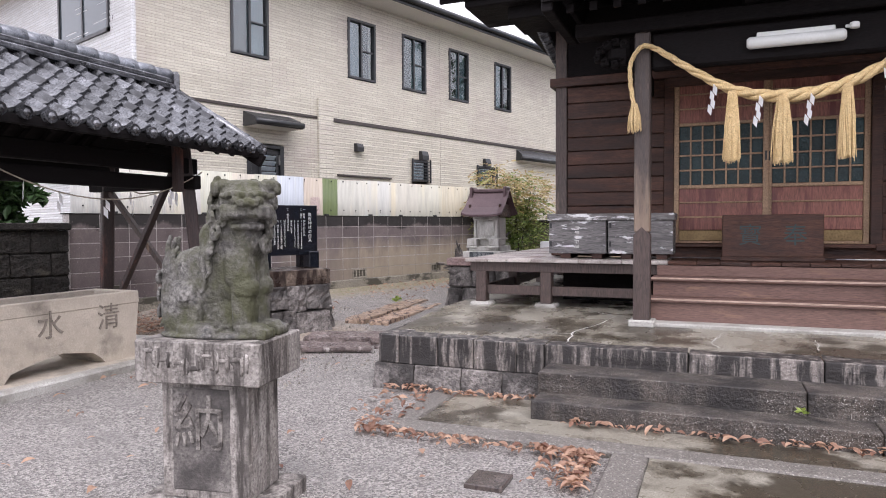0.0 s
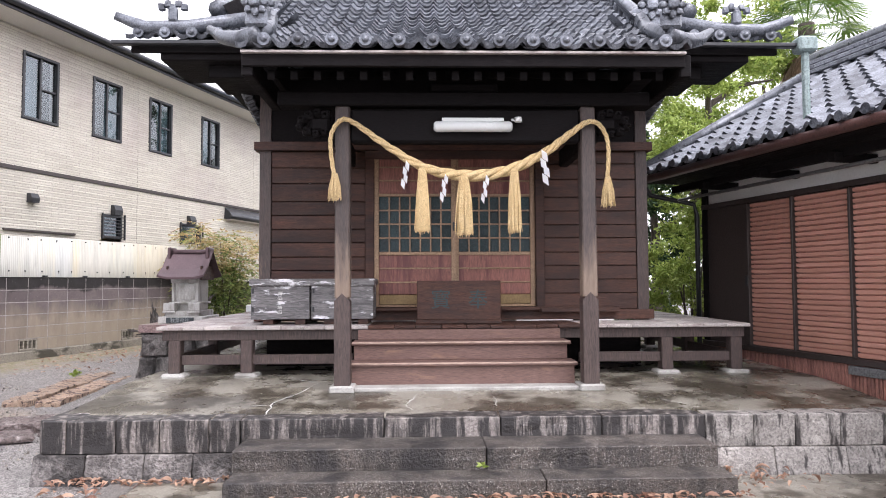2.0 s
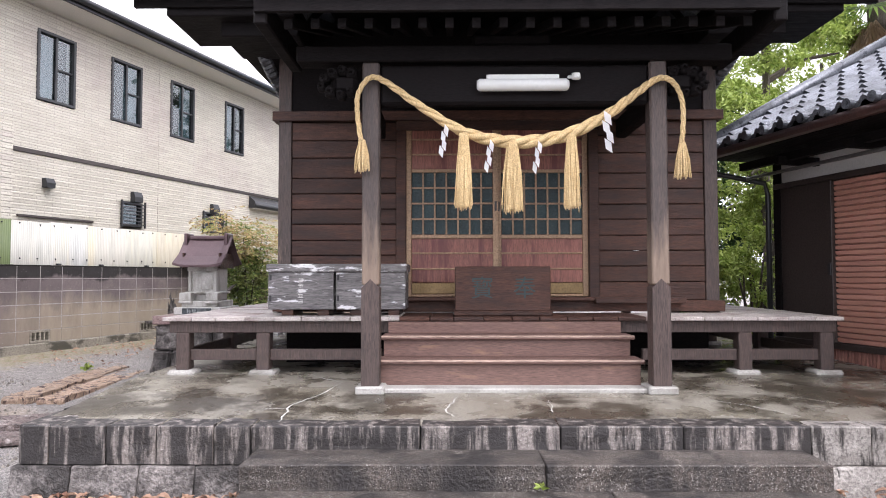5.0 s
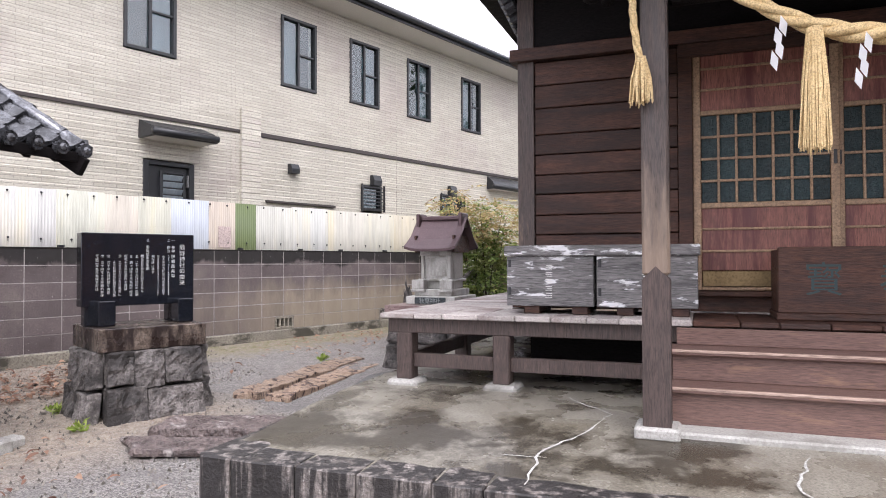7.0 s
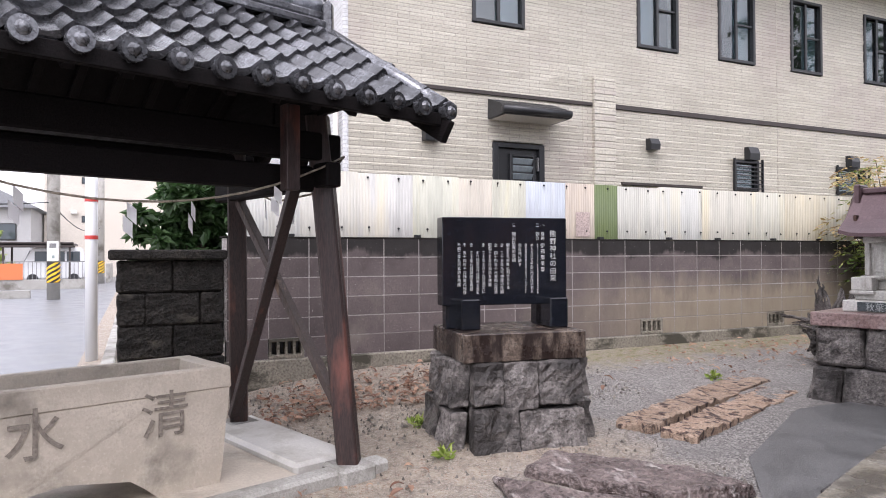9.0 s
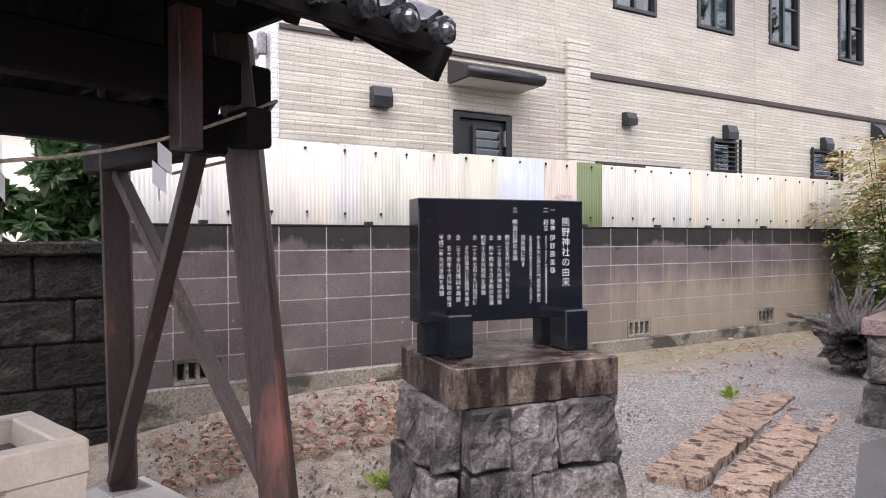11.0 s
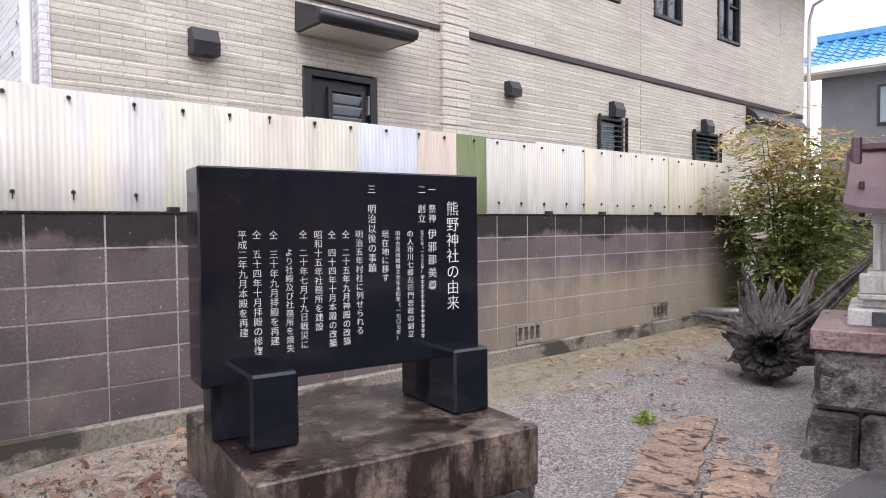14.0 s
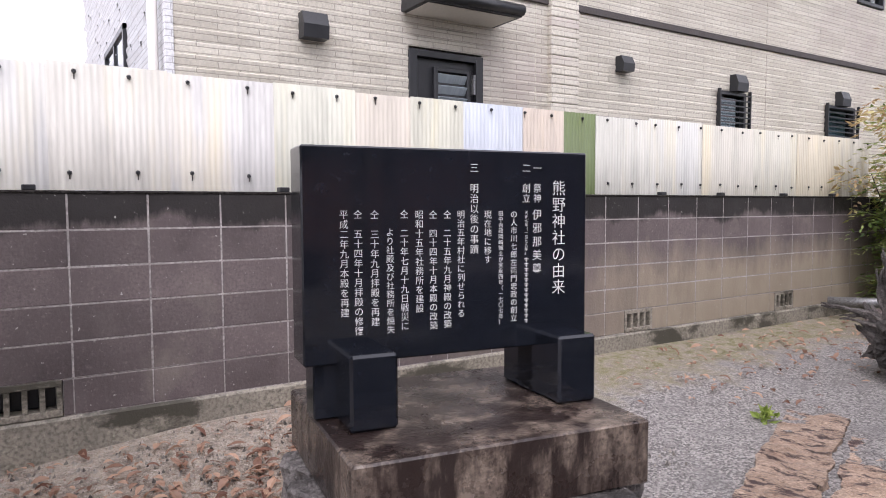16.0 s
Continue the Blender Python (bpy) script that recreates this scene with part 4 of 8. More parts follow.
for side in (-1, 1):
    # side eave: short overhang that falls away from the lifted front corner
    edge = [(2.22, 0.9, 3.66), (2.2, 1.05, 3.58), (2.17, 1.25, 3.47), (2.15, 1.5, 3.36), (2.13, 1.9, 3.24), (2.12, 3.2, 3.14), (2.12, 5.6, 3.14)]
    bm = bmesh.new()
    for (x0, y0, z0), (x1, y1, z1) in zip(edge, edge[1:]):
        bm.faces.new([bm.verts.new(p) for p in ((RC + side * x0, y0, z0), (RC + side * x1, y1, z1), (RC + side * 1.6, y1, z1 + 0.75), (RC + side * 1.6, y0, z0 + 0.6))])
    part("side_roof", bm, tile_grey, roof)
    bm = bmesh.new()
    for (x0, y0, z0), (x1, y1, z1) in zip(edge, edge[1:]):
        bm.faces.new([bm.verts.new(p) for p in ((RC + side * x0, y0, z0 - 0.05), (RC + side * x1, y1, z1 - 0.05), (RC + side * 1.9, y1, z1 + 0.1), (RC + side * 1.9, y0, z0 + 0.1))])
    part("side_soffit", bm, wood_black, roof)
    steps = 26
    for k in range(steps):
        t = k / steps * 5
        i, q = int(t), t - int(t)
        p = Vector(edge[i]).lerp(Vector(edge[i + 1]), q)
        part("side_eave_tile", boxes(((-0.05, -0.055, -0.06), (0.06, 0.055, 0.03)), b=0.02), tile_grey, roof, m=pose(RC + side * p.x, p.y, p.z, 0, 25 * side, 0))
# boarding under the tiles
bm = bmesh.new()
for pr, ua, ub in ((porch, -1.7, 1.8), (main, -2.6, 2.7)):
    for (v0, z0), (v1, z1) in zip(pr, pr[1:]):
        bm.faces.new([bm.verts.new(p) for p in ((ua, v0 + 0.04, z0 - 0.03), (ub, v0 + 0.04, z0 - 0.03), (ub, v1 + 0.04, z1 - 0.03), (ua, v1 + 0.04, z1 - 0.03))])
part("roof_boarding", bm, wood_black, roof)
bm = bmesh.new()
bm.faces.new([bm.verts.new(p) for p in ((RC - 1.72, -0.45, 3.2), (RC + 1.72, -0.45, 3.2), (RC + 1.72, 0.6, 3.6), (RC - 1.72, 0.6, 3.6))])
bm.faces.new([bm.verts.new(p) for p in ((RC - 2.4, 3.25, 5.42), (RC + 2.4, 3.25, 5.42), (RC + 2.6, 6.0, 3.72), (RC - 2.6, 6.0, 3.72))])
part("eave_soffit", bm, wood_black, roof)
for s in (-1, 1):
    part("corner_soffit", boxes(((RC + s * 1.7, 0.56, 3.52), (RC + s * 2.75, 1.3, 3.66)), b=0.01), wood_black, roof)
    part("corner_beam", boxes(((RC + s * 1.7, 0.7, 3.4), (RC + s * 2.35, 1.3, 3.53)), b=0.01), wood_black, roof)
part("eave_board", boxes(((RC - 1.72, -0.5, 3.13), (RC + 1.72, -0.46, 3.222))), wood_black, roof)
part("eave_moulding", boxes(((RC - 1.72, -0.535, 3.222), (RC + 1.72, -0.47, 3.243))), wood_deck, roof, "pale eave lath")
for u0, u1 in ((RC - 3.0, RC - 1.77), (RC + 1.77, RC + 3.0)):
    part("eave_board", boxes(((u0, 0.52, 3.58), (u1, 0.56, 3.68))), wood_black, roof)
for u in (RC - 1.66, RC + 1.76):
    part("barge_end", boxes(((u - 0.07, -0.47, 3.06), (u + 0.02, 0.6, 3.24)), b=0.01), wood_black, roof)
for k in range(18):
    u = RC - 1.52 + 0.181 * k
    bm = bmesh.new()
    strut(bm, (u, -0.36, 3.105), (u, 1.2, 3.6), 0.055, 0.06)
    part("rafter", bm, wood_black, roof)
    part("rafter_end", boxes(((u - 0.03, -0.378, 3.06), (u + 0.03, -0.355, 3.13))), wood_black, roof)
# round tile ends along the eaves
disc = bmesh.new()
bmesh.ops.create_cone(disc, cap_ends=True, segments=14, radius1=0.05, radius2=0.05, depth=0.05)
bmesh.ops.create_uvsphere(disc, u_segments=10, v_segments=5, radius=0.03, matrix=Matrix.Translation((0, 0, 0.02)))
disc = done(disc, "tile_end")
for k in range(13):
    part("tile_end", disc, tile_grey, roof, m=pose(RC - 1.53 + 0.2555 * k, -0.575, 3.305, 90))
for s in (-1, 1):
    for k in range(5):
        part("tile_end", disc, tile_grey, roof, m=pose(RC + s * (1.95 + 0.24 * k), 0.475, 3.745, 90))
# ridge: stacked courses, end ornaments
for k in range(5):
    part("ridge_course", boxes(((RC - 2.42, 3.25 - 0.17 + 0.012 * k, 5.46 + 0.065 * k), (RC + 2.42, 3.25 + 0.17 - 0.012 * k, 5.52 + 0.065 * k)), b=0.012), tile_grey, roof)
bm = bmesh.new()
sweep(bm, [(RC - 2.45, 3.25, 5.82), (RC + 2.45, 3.25, 5.82)], 0.085, 10)
part("ridge_cap", bm, tile_grey, roof, smooth=True)
for k in range(24):
    part("tile_end", disc, tile_grey, roof, m=pose(RC - 2.3 + 0.2 * k, 3.06, 5.47, 90))


def flower_ornament(u, v, z, s):
    bm = bmesh.new()
    box(bm, (u - 0.1 * s, v, z - 0.12 * s), (u + 0.1 * s, v + 0.05, z + 0.06 * s), 0.03)
    for k in range(8):
        a = k * math.pi / 4
        rock(bm, (u + 0.085 * s * math.cos(a), v - 0.01, z + 0.085 * s + 0.085 * s * math.sin(a)), (0.032 * s, 0.03, 0.032 * s), k, 2, 0.1)
        sweep(bm, [(u + 0.035 * s * math.cos(a), v - 0.03, z + 0.085 * s + 0.035 * s * math.sin(a)), (u + 0.12 * s * math.cos(a), v - 0.02, z + 0.085 * s + 0.12 * s * math.sin(a))], [0.008 * s, 0.018 * s], 6)
    rock(bm, (u, v - 0.035, z + 0.085 * s), (0.05 * s, 0.04, 0.05 * s), 3, 2, 0.1)
    part("ridge_ornament", bm, tile_grey, roof, "flower-shaped grey tile ornament")


for s in (-1, 1):
    # descending ridges, porch corners, outer corners
    bm = bmesh.new()
    pts = [(RC + s * 2.1, 3.1, 5.45), (RC + s * 2.08, 2.4, 4.9), (RC + s * 2.0, 1.6, 4.42), (RC + s * 1.86, 0.75, 4.02)]
    sweep(bm, pts, 0.075, 8)
    part("descending_ridge", bm, tile_grey, roof, smooth=True)
    for j in range(10):
        t = j / 9
        q = Vector(pts[0]).lerp(Vector(pts[1]), t * 3) if t < 1 / 3 else Vector(pts[1]).lerp(Vector(pts[2]), t * 3 - 1) if t < 2 / 3 else Vector(pts[2]).lerp(Vector(pts[3]), t * 3 - 2)
        part("ridge_tile", boxes(((-0.12, -0.04, -0.09), (0.12, 0.04, 0.02)), b=0.015), tile_grey, roof, m=Matrix.Translation(q) @ pose(0, 0, 0, 33))
    flower_ornament(RC + s * 1.84, 0.6, 3.98, 1.1)
    bm = bmesh.new()
    sweep(bm, [(RC + s * 1.58, -0.53, 3.36), (RC + s * 1.75, -0.42, 3.36), (RC + s * 1.92, -0.3, 3.42), (RC + s * 2.06, -0.2, 3.53)], [0.075, 0.07, 0.055, 0.03], 10)
    sweep(bm, [(RC + s * 1.6, -0.5, 3.38), (RC + s * 1.66, 0.2, 3.7), (RC + s * 1.74, 0.6, 3.95)], [0.07, 0.06, 0.06], 8)
    part("porch_corner_ridge", bm, tile_grey, roof, smooth=True)
    flower_ornament(RC + s * 1.6, -0.56, 3.52, 0.85)
    bm = bmesh.new()
    sweep(bm, [(RC + s * 1.9, 0.75, 4.0), (RC + s * 2.5, 0.58, 3.84), (RC + s * 2.85, 0.5, 3.8), (RC + s * 3.1, 0.42, 3.88)], [0.07, 0.07, 0.065, 0.04], 8)
    part("corner_ridge", bm, tile_grey, roof, smooth=True)
    bm = bmesh.new()
    for k in range(5):
        rock(bm, (RC + s * 2.62 + 0.05 * (k - 2), 0.52, 4.0 + 0.03 * (k % 2)), (0.035, 0.03, 0.04), k, 1, 0.3)
    box(bm, (RC + s * 2.62 - 0.04, 0.48, 3.86), (RC + s * 2.62 + 0.04, 0.56, 4.0), 0.02)
    part("ridge_ornament", bm, tile_grey, roof, "small scrolled grey tile ornament")
    bm = bmesh.new()
    bm.faces.new([bm.verts.new((RC + s * 2.3, v, z)) for v, z in ((0.95, 4.2), (3.25, 5.5), (5.5, 4.2))])
    part("gable_wall", bm, wood_black, roof)
    bm = bmesh.new()
    sweep(bm, [(RC + s * 2.4, 1.1, 4.22), (RC + s * 2.42, 2.2, 4.75), (RC + s * 2.42, 3.2, 5.5)], 0.09, 8)
    part("gable_verge", bm, tile_grey, roof, smooth=True)
    box_end = boxes(((RC + s * 2.36 - 0.1, 3.0, 5.4), (RC + s * 2.36 + 0.1, 3.4, 5.95)), b=0.04)
    part("ridge_end_tile", box_end, tile_grey, roof)
    # gutters of the side parts of the eave
    part("gutter", boxes(((RC + s * 1.8, 0.43, 3.625), (RC + s * 3.15, 0.5, 3.67)), b=0.012), frame_black, roof, "dark metal gutter")
    bm = bmesh.new()
    if s > 0:
        box(bm, (3.19, 0.38, 3.58), (3.37, 0.54, 3.72), 0.02)
        sweep(bm, [(3.28, 0.46, 3.6), (3.28, 0.46, 2.95)], 0.035, 8)
        part("downpipe", bm, pipe_green, roof, "pale green downpipe with a hopper")

# ---------- block wall and corrugated fence ----------
WX = -9.05
wall = thing("wall_west", "stained concrete block boundary wall with pale joints", "wall", kind="structure")
part("mortar_core", boxes(((WX - 0.14, 3.72, 0.63), (WX - 0.003, 12.6, 1.555))), mortar, wall)
part("footing", boxes(((WX - 0.16, 3.7, -0.1), (WX + 0.012, 12.6, 0.444)), b=0.015), block_base, wall)
bs = bmesh.new()
box(bs, (-0.04, 0.004, 0.004), (0, 0.368, 0.182), 0.003)
block = done(bs, "block")
VENTS = ((4.11, 4.44), (8.43, 8.76), (10.53, 10.85))
for j in range(24):
    for k in range(1, 6):
        y, z = 5.231 - 4 * 0.372 + 0.372 * j, 0.446 + 0.186 * k
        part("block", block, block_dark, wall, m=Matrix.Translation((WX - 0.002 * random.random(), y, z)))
y = 3.743
for a, c in VENTS + ((12.6, 12.6),):
    part("mortar_core", boxes(((WX - 0.14, y, 0.43), (WX - 0.003, a, 0.63))), mortar, wall)
    while y < a - 0.01:
        e = 5.231 + 0.372 * math.floor((y - 5.231 + 0.003) / 0.372 + 1)
        e = a if e > a - 0.08 else e
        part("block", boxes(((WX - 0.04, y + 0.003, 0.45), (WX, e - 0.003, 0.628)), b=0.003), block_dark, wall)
        y = e
    if a < 12:
        vent = part("vent_block", boxes(((WX - 0.1, a + 0.004, 0.448), (WX + 0.002, c - 0.004, 0.482)), ((WX - 0.1, a + 0.004, 0.6), (WX + 0.002, c - 0.004, 0.63)), *(((WX - 0.1, a + 0.004 + (c - a - 0.033) / 4 * i, 0.482), (WX + 0.002, a + 0.029 + (c - a - 0.033) / 4 * i, 0.6)) for i in range(5)), b=0.003), block_base, wall, "pierced vent block with four dark slots")
        # Black plate behind the slots stands in for the shade inside them.
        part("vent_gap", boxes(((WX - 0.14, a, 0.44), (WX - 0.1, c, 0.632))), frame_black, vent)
        y = c
part("coping", boxes(((WX - 0.16, 3.7, 1.556), (WX + 0.004, 12.6, 1.572)), b=0.004), pier_stone, wall)

fence = thing("corrugated_fence", "patched white corrugated plastic sheets fixed above the block wall", "fence")
SHEETS = ((3.8, 0.62, (0.74, 0.74, 0.7)), (4.42, 0.55, (0.76, 0.74, 0.66)), (4.97, 0.6, (0.78, 0.77, 0.73)), (5.57, 0.5, (0.75, 0.75, 0.63)), (6.07, 0.42, (0.77, 0.71, 0.6)), (6.49, 0.4, (0.74, 0.73, 0.6)),
          (6.89, 0.54, (0.68, 0.73, 0.8)), (7.43, 0.385, (0.74, 0.64, 0.53)), (7.815, 0.35, (0.19, 0.25, 0.1)), (8.165, 0.62, (0.73, 0.72, 0.64)), (8.785, 0.7, (0.74, 0.74, 0.69)), (9.485, 0.75, (0.75, 0.72, 0.62)), (10.235, 0.75, (0.73, 0.71, 0.6)), (10.985, 0.7, (0.75, 0.69, 0.54)), (11.685, 0.72, (0.74, 0.71, 0.6)))
for k, (y0, w, c) in enumerate(SHEETS):
    mt = surface("corrugated_sheet", tuple(x * 0.55 for x in c), tuple(x * 0.65 for x in c), 2, (1, 2, 0.3), (0.35, 0.6), 0.0, 6, stain=tuple(x * f for x, f in zip(c, (0.72, 0.67, 0.54))), stain_scale=1.4, stain_stretch=(1, 3, 0.25), stain_at=(0.52, 0.75), vary=0, grain=0.4)
    bm = bmesh.new()
    n = int(w / 0.008)
    prev = None
    zt = 2.205 + random.gauss(0, 0.006)
    for i in range(n + 1):
        y = y0 + (w + 0.02) * i / n
        x = WX - 0.085 + 0.0028 * math.sin(2 * math.pi * y / 0.032) + 0.003 * (k % 2)
        cur = [bm.verts.new((x + d, y, z)) for d in (0, -0.002) for z in (1.575, zt)]
        if prev:
            bm.faces.new((prev[0], cur[0], cur[1], prev[1]))
            bm.faces.new((prev[2], prev[3], cur[3], cur[2]))
            bm.faces.new((prev[1], cur[1], cur[3], prev[3]))
        prev = cur
    part("sheet", bm, mt, fence, "green corrugated sheet" if c[0] < 0.3 else "", smooth=True)
part("patch", boxes(((WX - 0.078, 7.57, 1.6), (WX - 0.074, 7.76, 1.88)), b=0.001), surface("patch_pink", (0.5, 0.4, 0.37), (0.58, 0.47, 0.43), 5, vary=0), fence, "faded pink patch")
nail = bmesh.new()
sweep(nail, [(0, 0, 0), (0.012, 0, 0)], [0.013, 0.008], 6)
nail = done(nail, "nail")
for i in range(30):
    for z in (1.665, 2.165):
        y = 3.95 + 0.29 * i + random.gauss(0, 0.02)
        part("nail", nail, frame_black, fence, m=Matrix.Translation((WX - 0.079, y, z + random.gauss(0, 0.004))))
        if random.random() < 0.6:
            part("rust_drip", boxes(((WX - 0.0785, y - 0.003, z - 0.035), (WX - 0.0775, y + 0.003, z)), b=0.0004), trim_dark, fence)
for y in (4.3, 5.58, 6.5, 7.87, 8.9, 9.7, 10.7, 11.6):
    part("fixing_block", boxes(((WX - 0.12, y, 1.572), (WX - 0.03, y + 0.06, 1.6))), frame_black, fence)
part("rail", boxes(((WX - 0.13, 3.85, 1.64), (WX - 0.095, 12.4, 1.69)), ((WX - 0.13, 3.85, 2.14), (WX - 0.095, 12.4, 2.19))), wood_dark, fence)

# ---------- neighbour's house ----------
HX, HY0, HY1, HT = -10.39, 5.22, 17.95, 5.93
house = thing("neighbour_house", "two-storey cream-sided house with black window frames", "house")
UPW = ((6.9, 7.675), (9.555, 10.325), (11.13, 11.91), (12.725, 13.475), (14.56, 15.3))
OPEN = [(a, b, 4.37, 5.57) for a, b in UPW] + [(7.185, 7.965, 0.9, 2.85), (11.42, 11.96, 2.38, 2.86), (13.8, 14.56, 2.4, 2.87)]
bm = bmesh.new()
bk = bmesh.new()
zc, z0 = 0.093, 1.2
row = 0
rng = random.Random(4)
while z0 < HT:
    z1 = min(HT, z0 + zc)
    cuts = sorted((a, b) for a, b, c, d in OPEN if c < z1 - 0.01 and d > z0 + 0.01)
    spans, y = [], HY0
    for a, b in cuts:
        spans.append((y, a))
        y = b
    spans.append((y, HY1))
    for a, b in spans:
        y = a
        while y < b - 0.001:
            e = min(b, y + 0.22 + 0.25 * rng.random())
            if b - e < 0.06:
                e = b
            d = 0.006 + 0.014 * rng.random()
            vs = [bm.verts.new(p) for p in ((HX + 0.001, y, z0), (HX + 0.001, e, z0), (HX + d, e, z1 - 0.012), (HX + d, y, z1 - 0.012), (HX - 0.004, y, z1), (HX - 0.004, e, z1))]
            bm.faces.new((vs[0], vs[1], vs[2], vs[3]))
            bm.faces.new((vs[3], vs[2], vs[5], vs[4]))
            y = e
        bk.faces.new([bk.verts.new(p) for p in ((HX - 0.006, a, z0), (HX - 0.006, b, z0), (HX - 0.006, b, z1), (HX - 0.006, a, z1))])
    z0, row = z1, row + 1
part("siding", bm, siding_mat, house, "moulded cream siding")
part("wall_core", bk, siding_mat, house)
bm = bmesh.new()
x = HX
z0 = 1.2
while z0 < HT:
    z1 = min(HT, z0 + zc)
    x = HX
    while x > -16:
        e = x - 0.25 - 0.2 * rng.random()
        d = 0.006 + 0.014 * rng.random()
        vs = [bm.verts.new(p) for p in ((x, HY0, z0), (e, HY0, z0), (e, HY0 - d, z1 - 0.012), (x, HY0 - d, z1 - 0.012), (x, HY0 + 0.004, z1), (e, HY0 + 0.004, z1))]
        bm.faces.new((vs[0], vs[1], vs[2], vs[3]))
        bm.faces.new((vs[3], vs[2], vs[5], vs[4]))
        x = e
    z0 = z1
part("siding", bm, siding_white, house, "moulded white siding")
part("body", boxes(((-16.4, HY0 + 0.05, 0.0), (HX - 0.25, HY1, HT - 0.02))), siding_mat, house)
part("end_wall", boxes(((-16.4, HY1 - 0.02, 0), (HX - 0.002, HY1 + 0.02, HT))), siding_mat, house)
part("lower_wall", boxes(((HX - 0.2, HY0 + 0.02, 0.0), (HX - 0.01, HY1 - 0.03, 0.9))), concrete_grey, house)
part("corner_trim", boxes(((HX - 0.05, HY0 - 0.012, 0.3), (HX + 0.02, HY0 + 0.05, HT))), siding_white, house)
part("corner_trim", boxes(((HX - 0.03, HY1 - 0.05, 0.3), (HX + 0.016, HY1 + 0.022, HT))), siding_mat, house)
for yj in (8.6, 12.4, 16.9):
    part("panel_joint", boxes(((HX - 0.002, yj, 0.9), (HX + 0.0135, yj + 0.012, HT))), siding_mat, house)
part("band", boxes(((HX - 0.01, HY0 + 0.06, 3.45), (HX + 0.03, 8.755, 3.5)), ((HX - 0.01, 9.135, 3.44), (HX + 0.03, HY1 - 0.06, 3.51))), trim_dark, house, "dark brown belt trim")
z0 = 1.2
while z0 < 3.84:
    part("casing_course", boxes(((HX - 0.01, 8.76, z0), (HX + 0.06 + 0.006 * rng.random(), 9.13, min(3.85, z0 + zc) - 0.003)), b=0.006), siding_mat, house)
    z0 += zc
part("ledge", boxes(((HX - 0.01, 9.25, 2.38), (HX + 0.05, 10.75, 2.42))), trim_dark, house)


def window(parent, y0, y1, z0, z1, grille=False, curt=0, x=HX):
    w = part("window", boxes(((x - 0.08, y0, z0), (x + 0.035, y0 + 0.05, z1)), ((x - 0.08, y1 - 0.05, z0), (x + 0.035, y1, z1)), ((x - 0.08, y0 + 0.05, z0), (x + 0.035, y1 - 0.05, z0 + 0.05)), ((x - 0.08, y0 + 0.05, z1 - 0.05), (x + 0.035, y1 - 0.05, z1)), b=0.006), frame_black, parent, "black sliding window")
    mid = (y0 + y1) / 2
    if not grille:
        part("sash", boxes(((x - 0.02, mid - 0.02, z0 + 0.05), (x + 0.012, mid + 0.025, z1 - 0.05)), ((x - 0.02, mid + 0.02, (z0 + z1) / 2 - 0.015), (x + 0.012, y1 - 0.05, (z0 + z1) / 2 + 0.015)), b=0.003), frame_black, w)
    for a, c in ((y0 + 0.05, mid), (mid, y1 - 0.05)):
        part("pane", boxes(((x - 0.03, a, z0 + 0.05), (x - 0.024, c, z1 - 0.05)), b=0.001), glass_pane, w)
    part("curtain", boxes(((x - 0.09, y0 + 0.04, z0 + 0.04), (x - 0.08, y1 - 0.04, z1 - 0.04)) if curt == 2 else ((x - 0.09, y0 + 0.04, z0 + 0.04), (x - 0.08, mid, z1 - 0.04)) if curt == 0 else ((x - 0.09, mid, z0 + 0.04), (x - 0.08, y1 - 0.04, z1 - 0.04)), b=0.002), curtain, w, "pale curtain")
    # Black board added to stand for the room's darkness behind the glass.
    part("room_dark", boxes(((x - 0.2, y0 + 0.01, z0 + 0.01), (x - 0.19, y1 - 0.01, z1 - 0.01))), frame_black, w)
    if grille:
        for k in range(7):
            z = z0 + 0.04 + (z1 - z0 - 0.08) * k / 6
            part("grille_bar", boxes(((x + 0.05, y0 - 0.02, z - 0.008), (x + 0.065, y1 + 0.06, z + 0.008)), b=0.002), frame_black, w)
        for y in (y0 - 0.02, y1 + 0.04):
            part("grille_post", boxes(((x + 0.03, y, z0 - 0.02), (x + 0.07, y + 0.02, z1 + 0.02)), b=0.002), frame_black, w)
    return w


glass_pane = bpy.data.materials.new("window_glass")
glass_pane.use_nodes = True
gn = glass_pane.node_tree
gn.nodes.remove(gn.nodes["Principled BSDF"])
clear, shine, both = gn.nodes.new("ShaderNodeBsdfTransparent"), gn.nodes.new("ShaderNodeBsdfGlossy"), gn.nodes.new("ShaderNodeMixShader")
clear.inputs["Color"].default_value = (0.6, 0.68, 0.7, 1)
shine.inputs["Roughness"].default_value = 0.03
both.inputs[0].default_value = 0.12
gn.links.new(clear.outputs[0], both.inputs[1])
gn.links.new(shine.outputs[0], both.inputs[2])
gn.links.new(both.outputs[0], gn.nodes["Material Output"].inputs["Surface"])
for k, (a, b) in enumerate(UPW):
    window(house, a, b, 4.37, 5.57, curt=(1, 0, 1, 3, 0)[k])
window(house, 11.42, 11.96, 2.38, 2.86, True, 2)
window(house, 13.8, 14.56, 2.4, 2.87, True, 2)
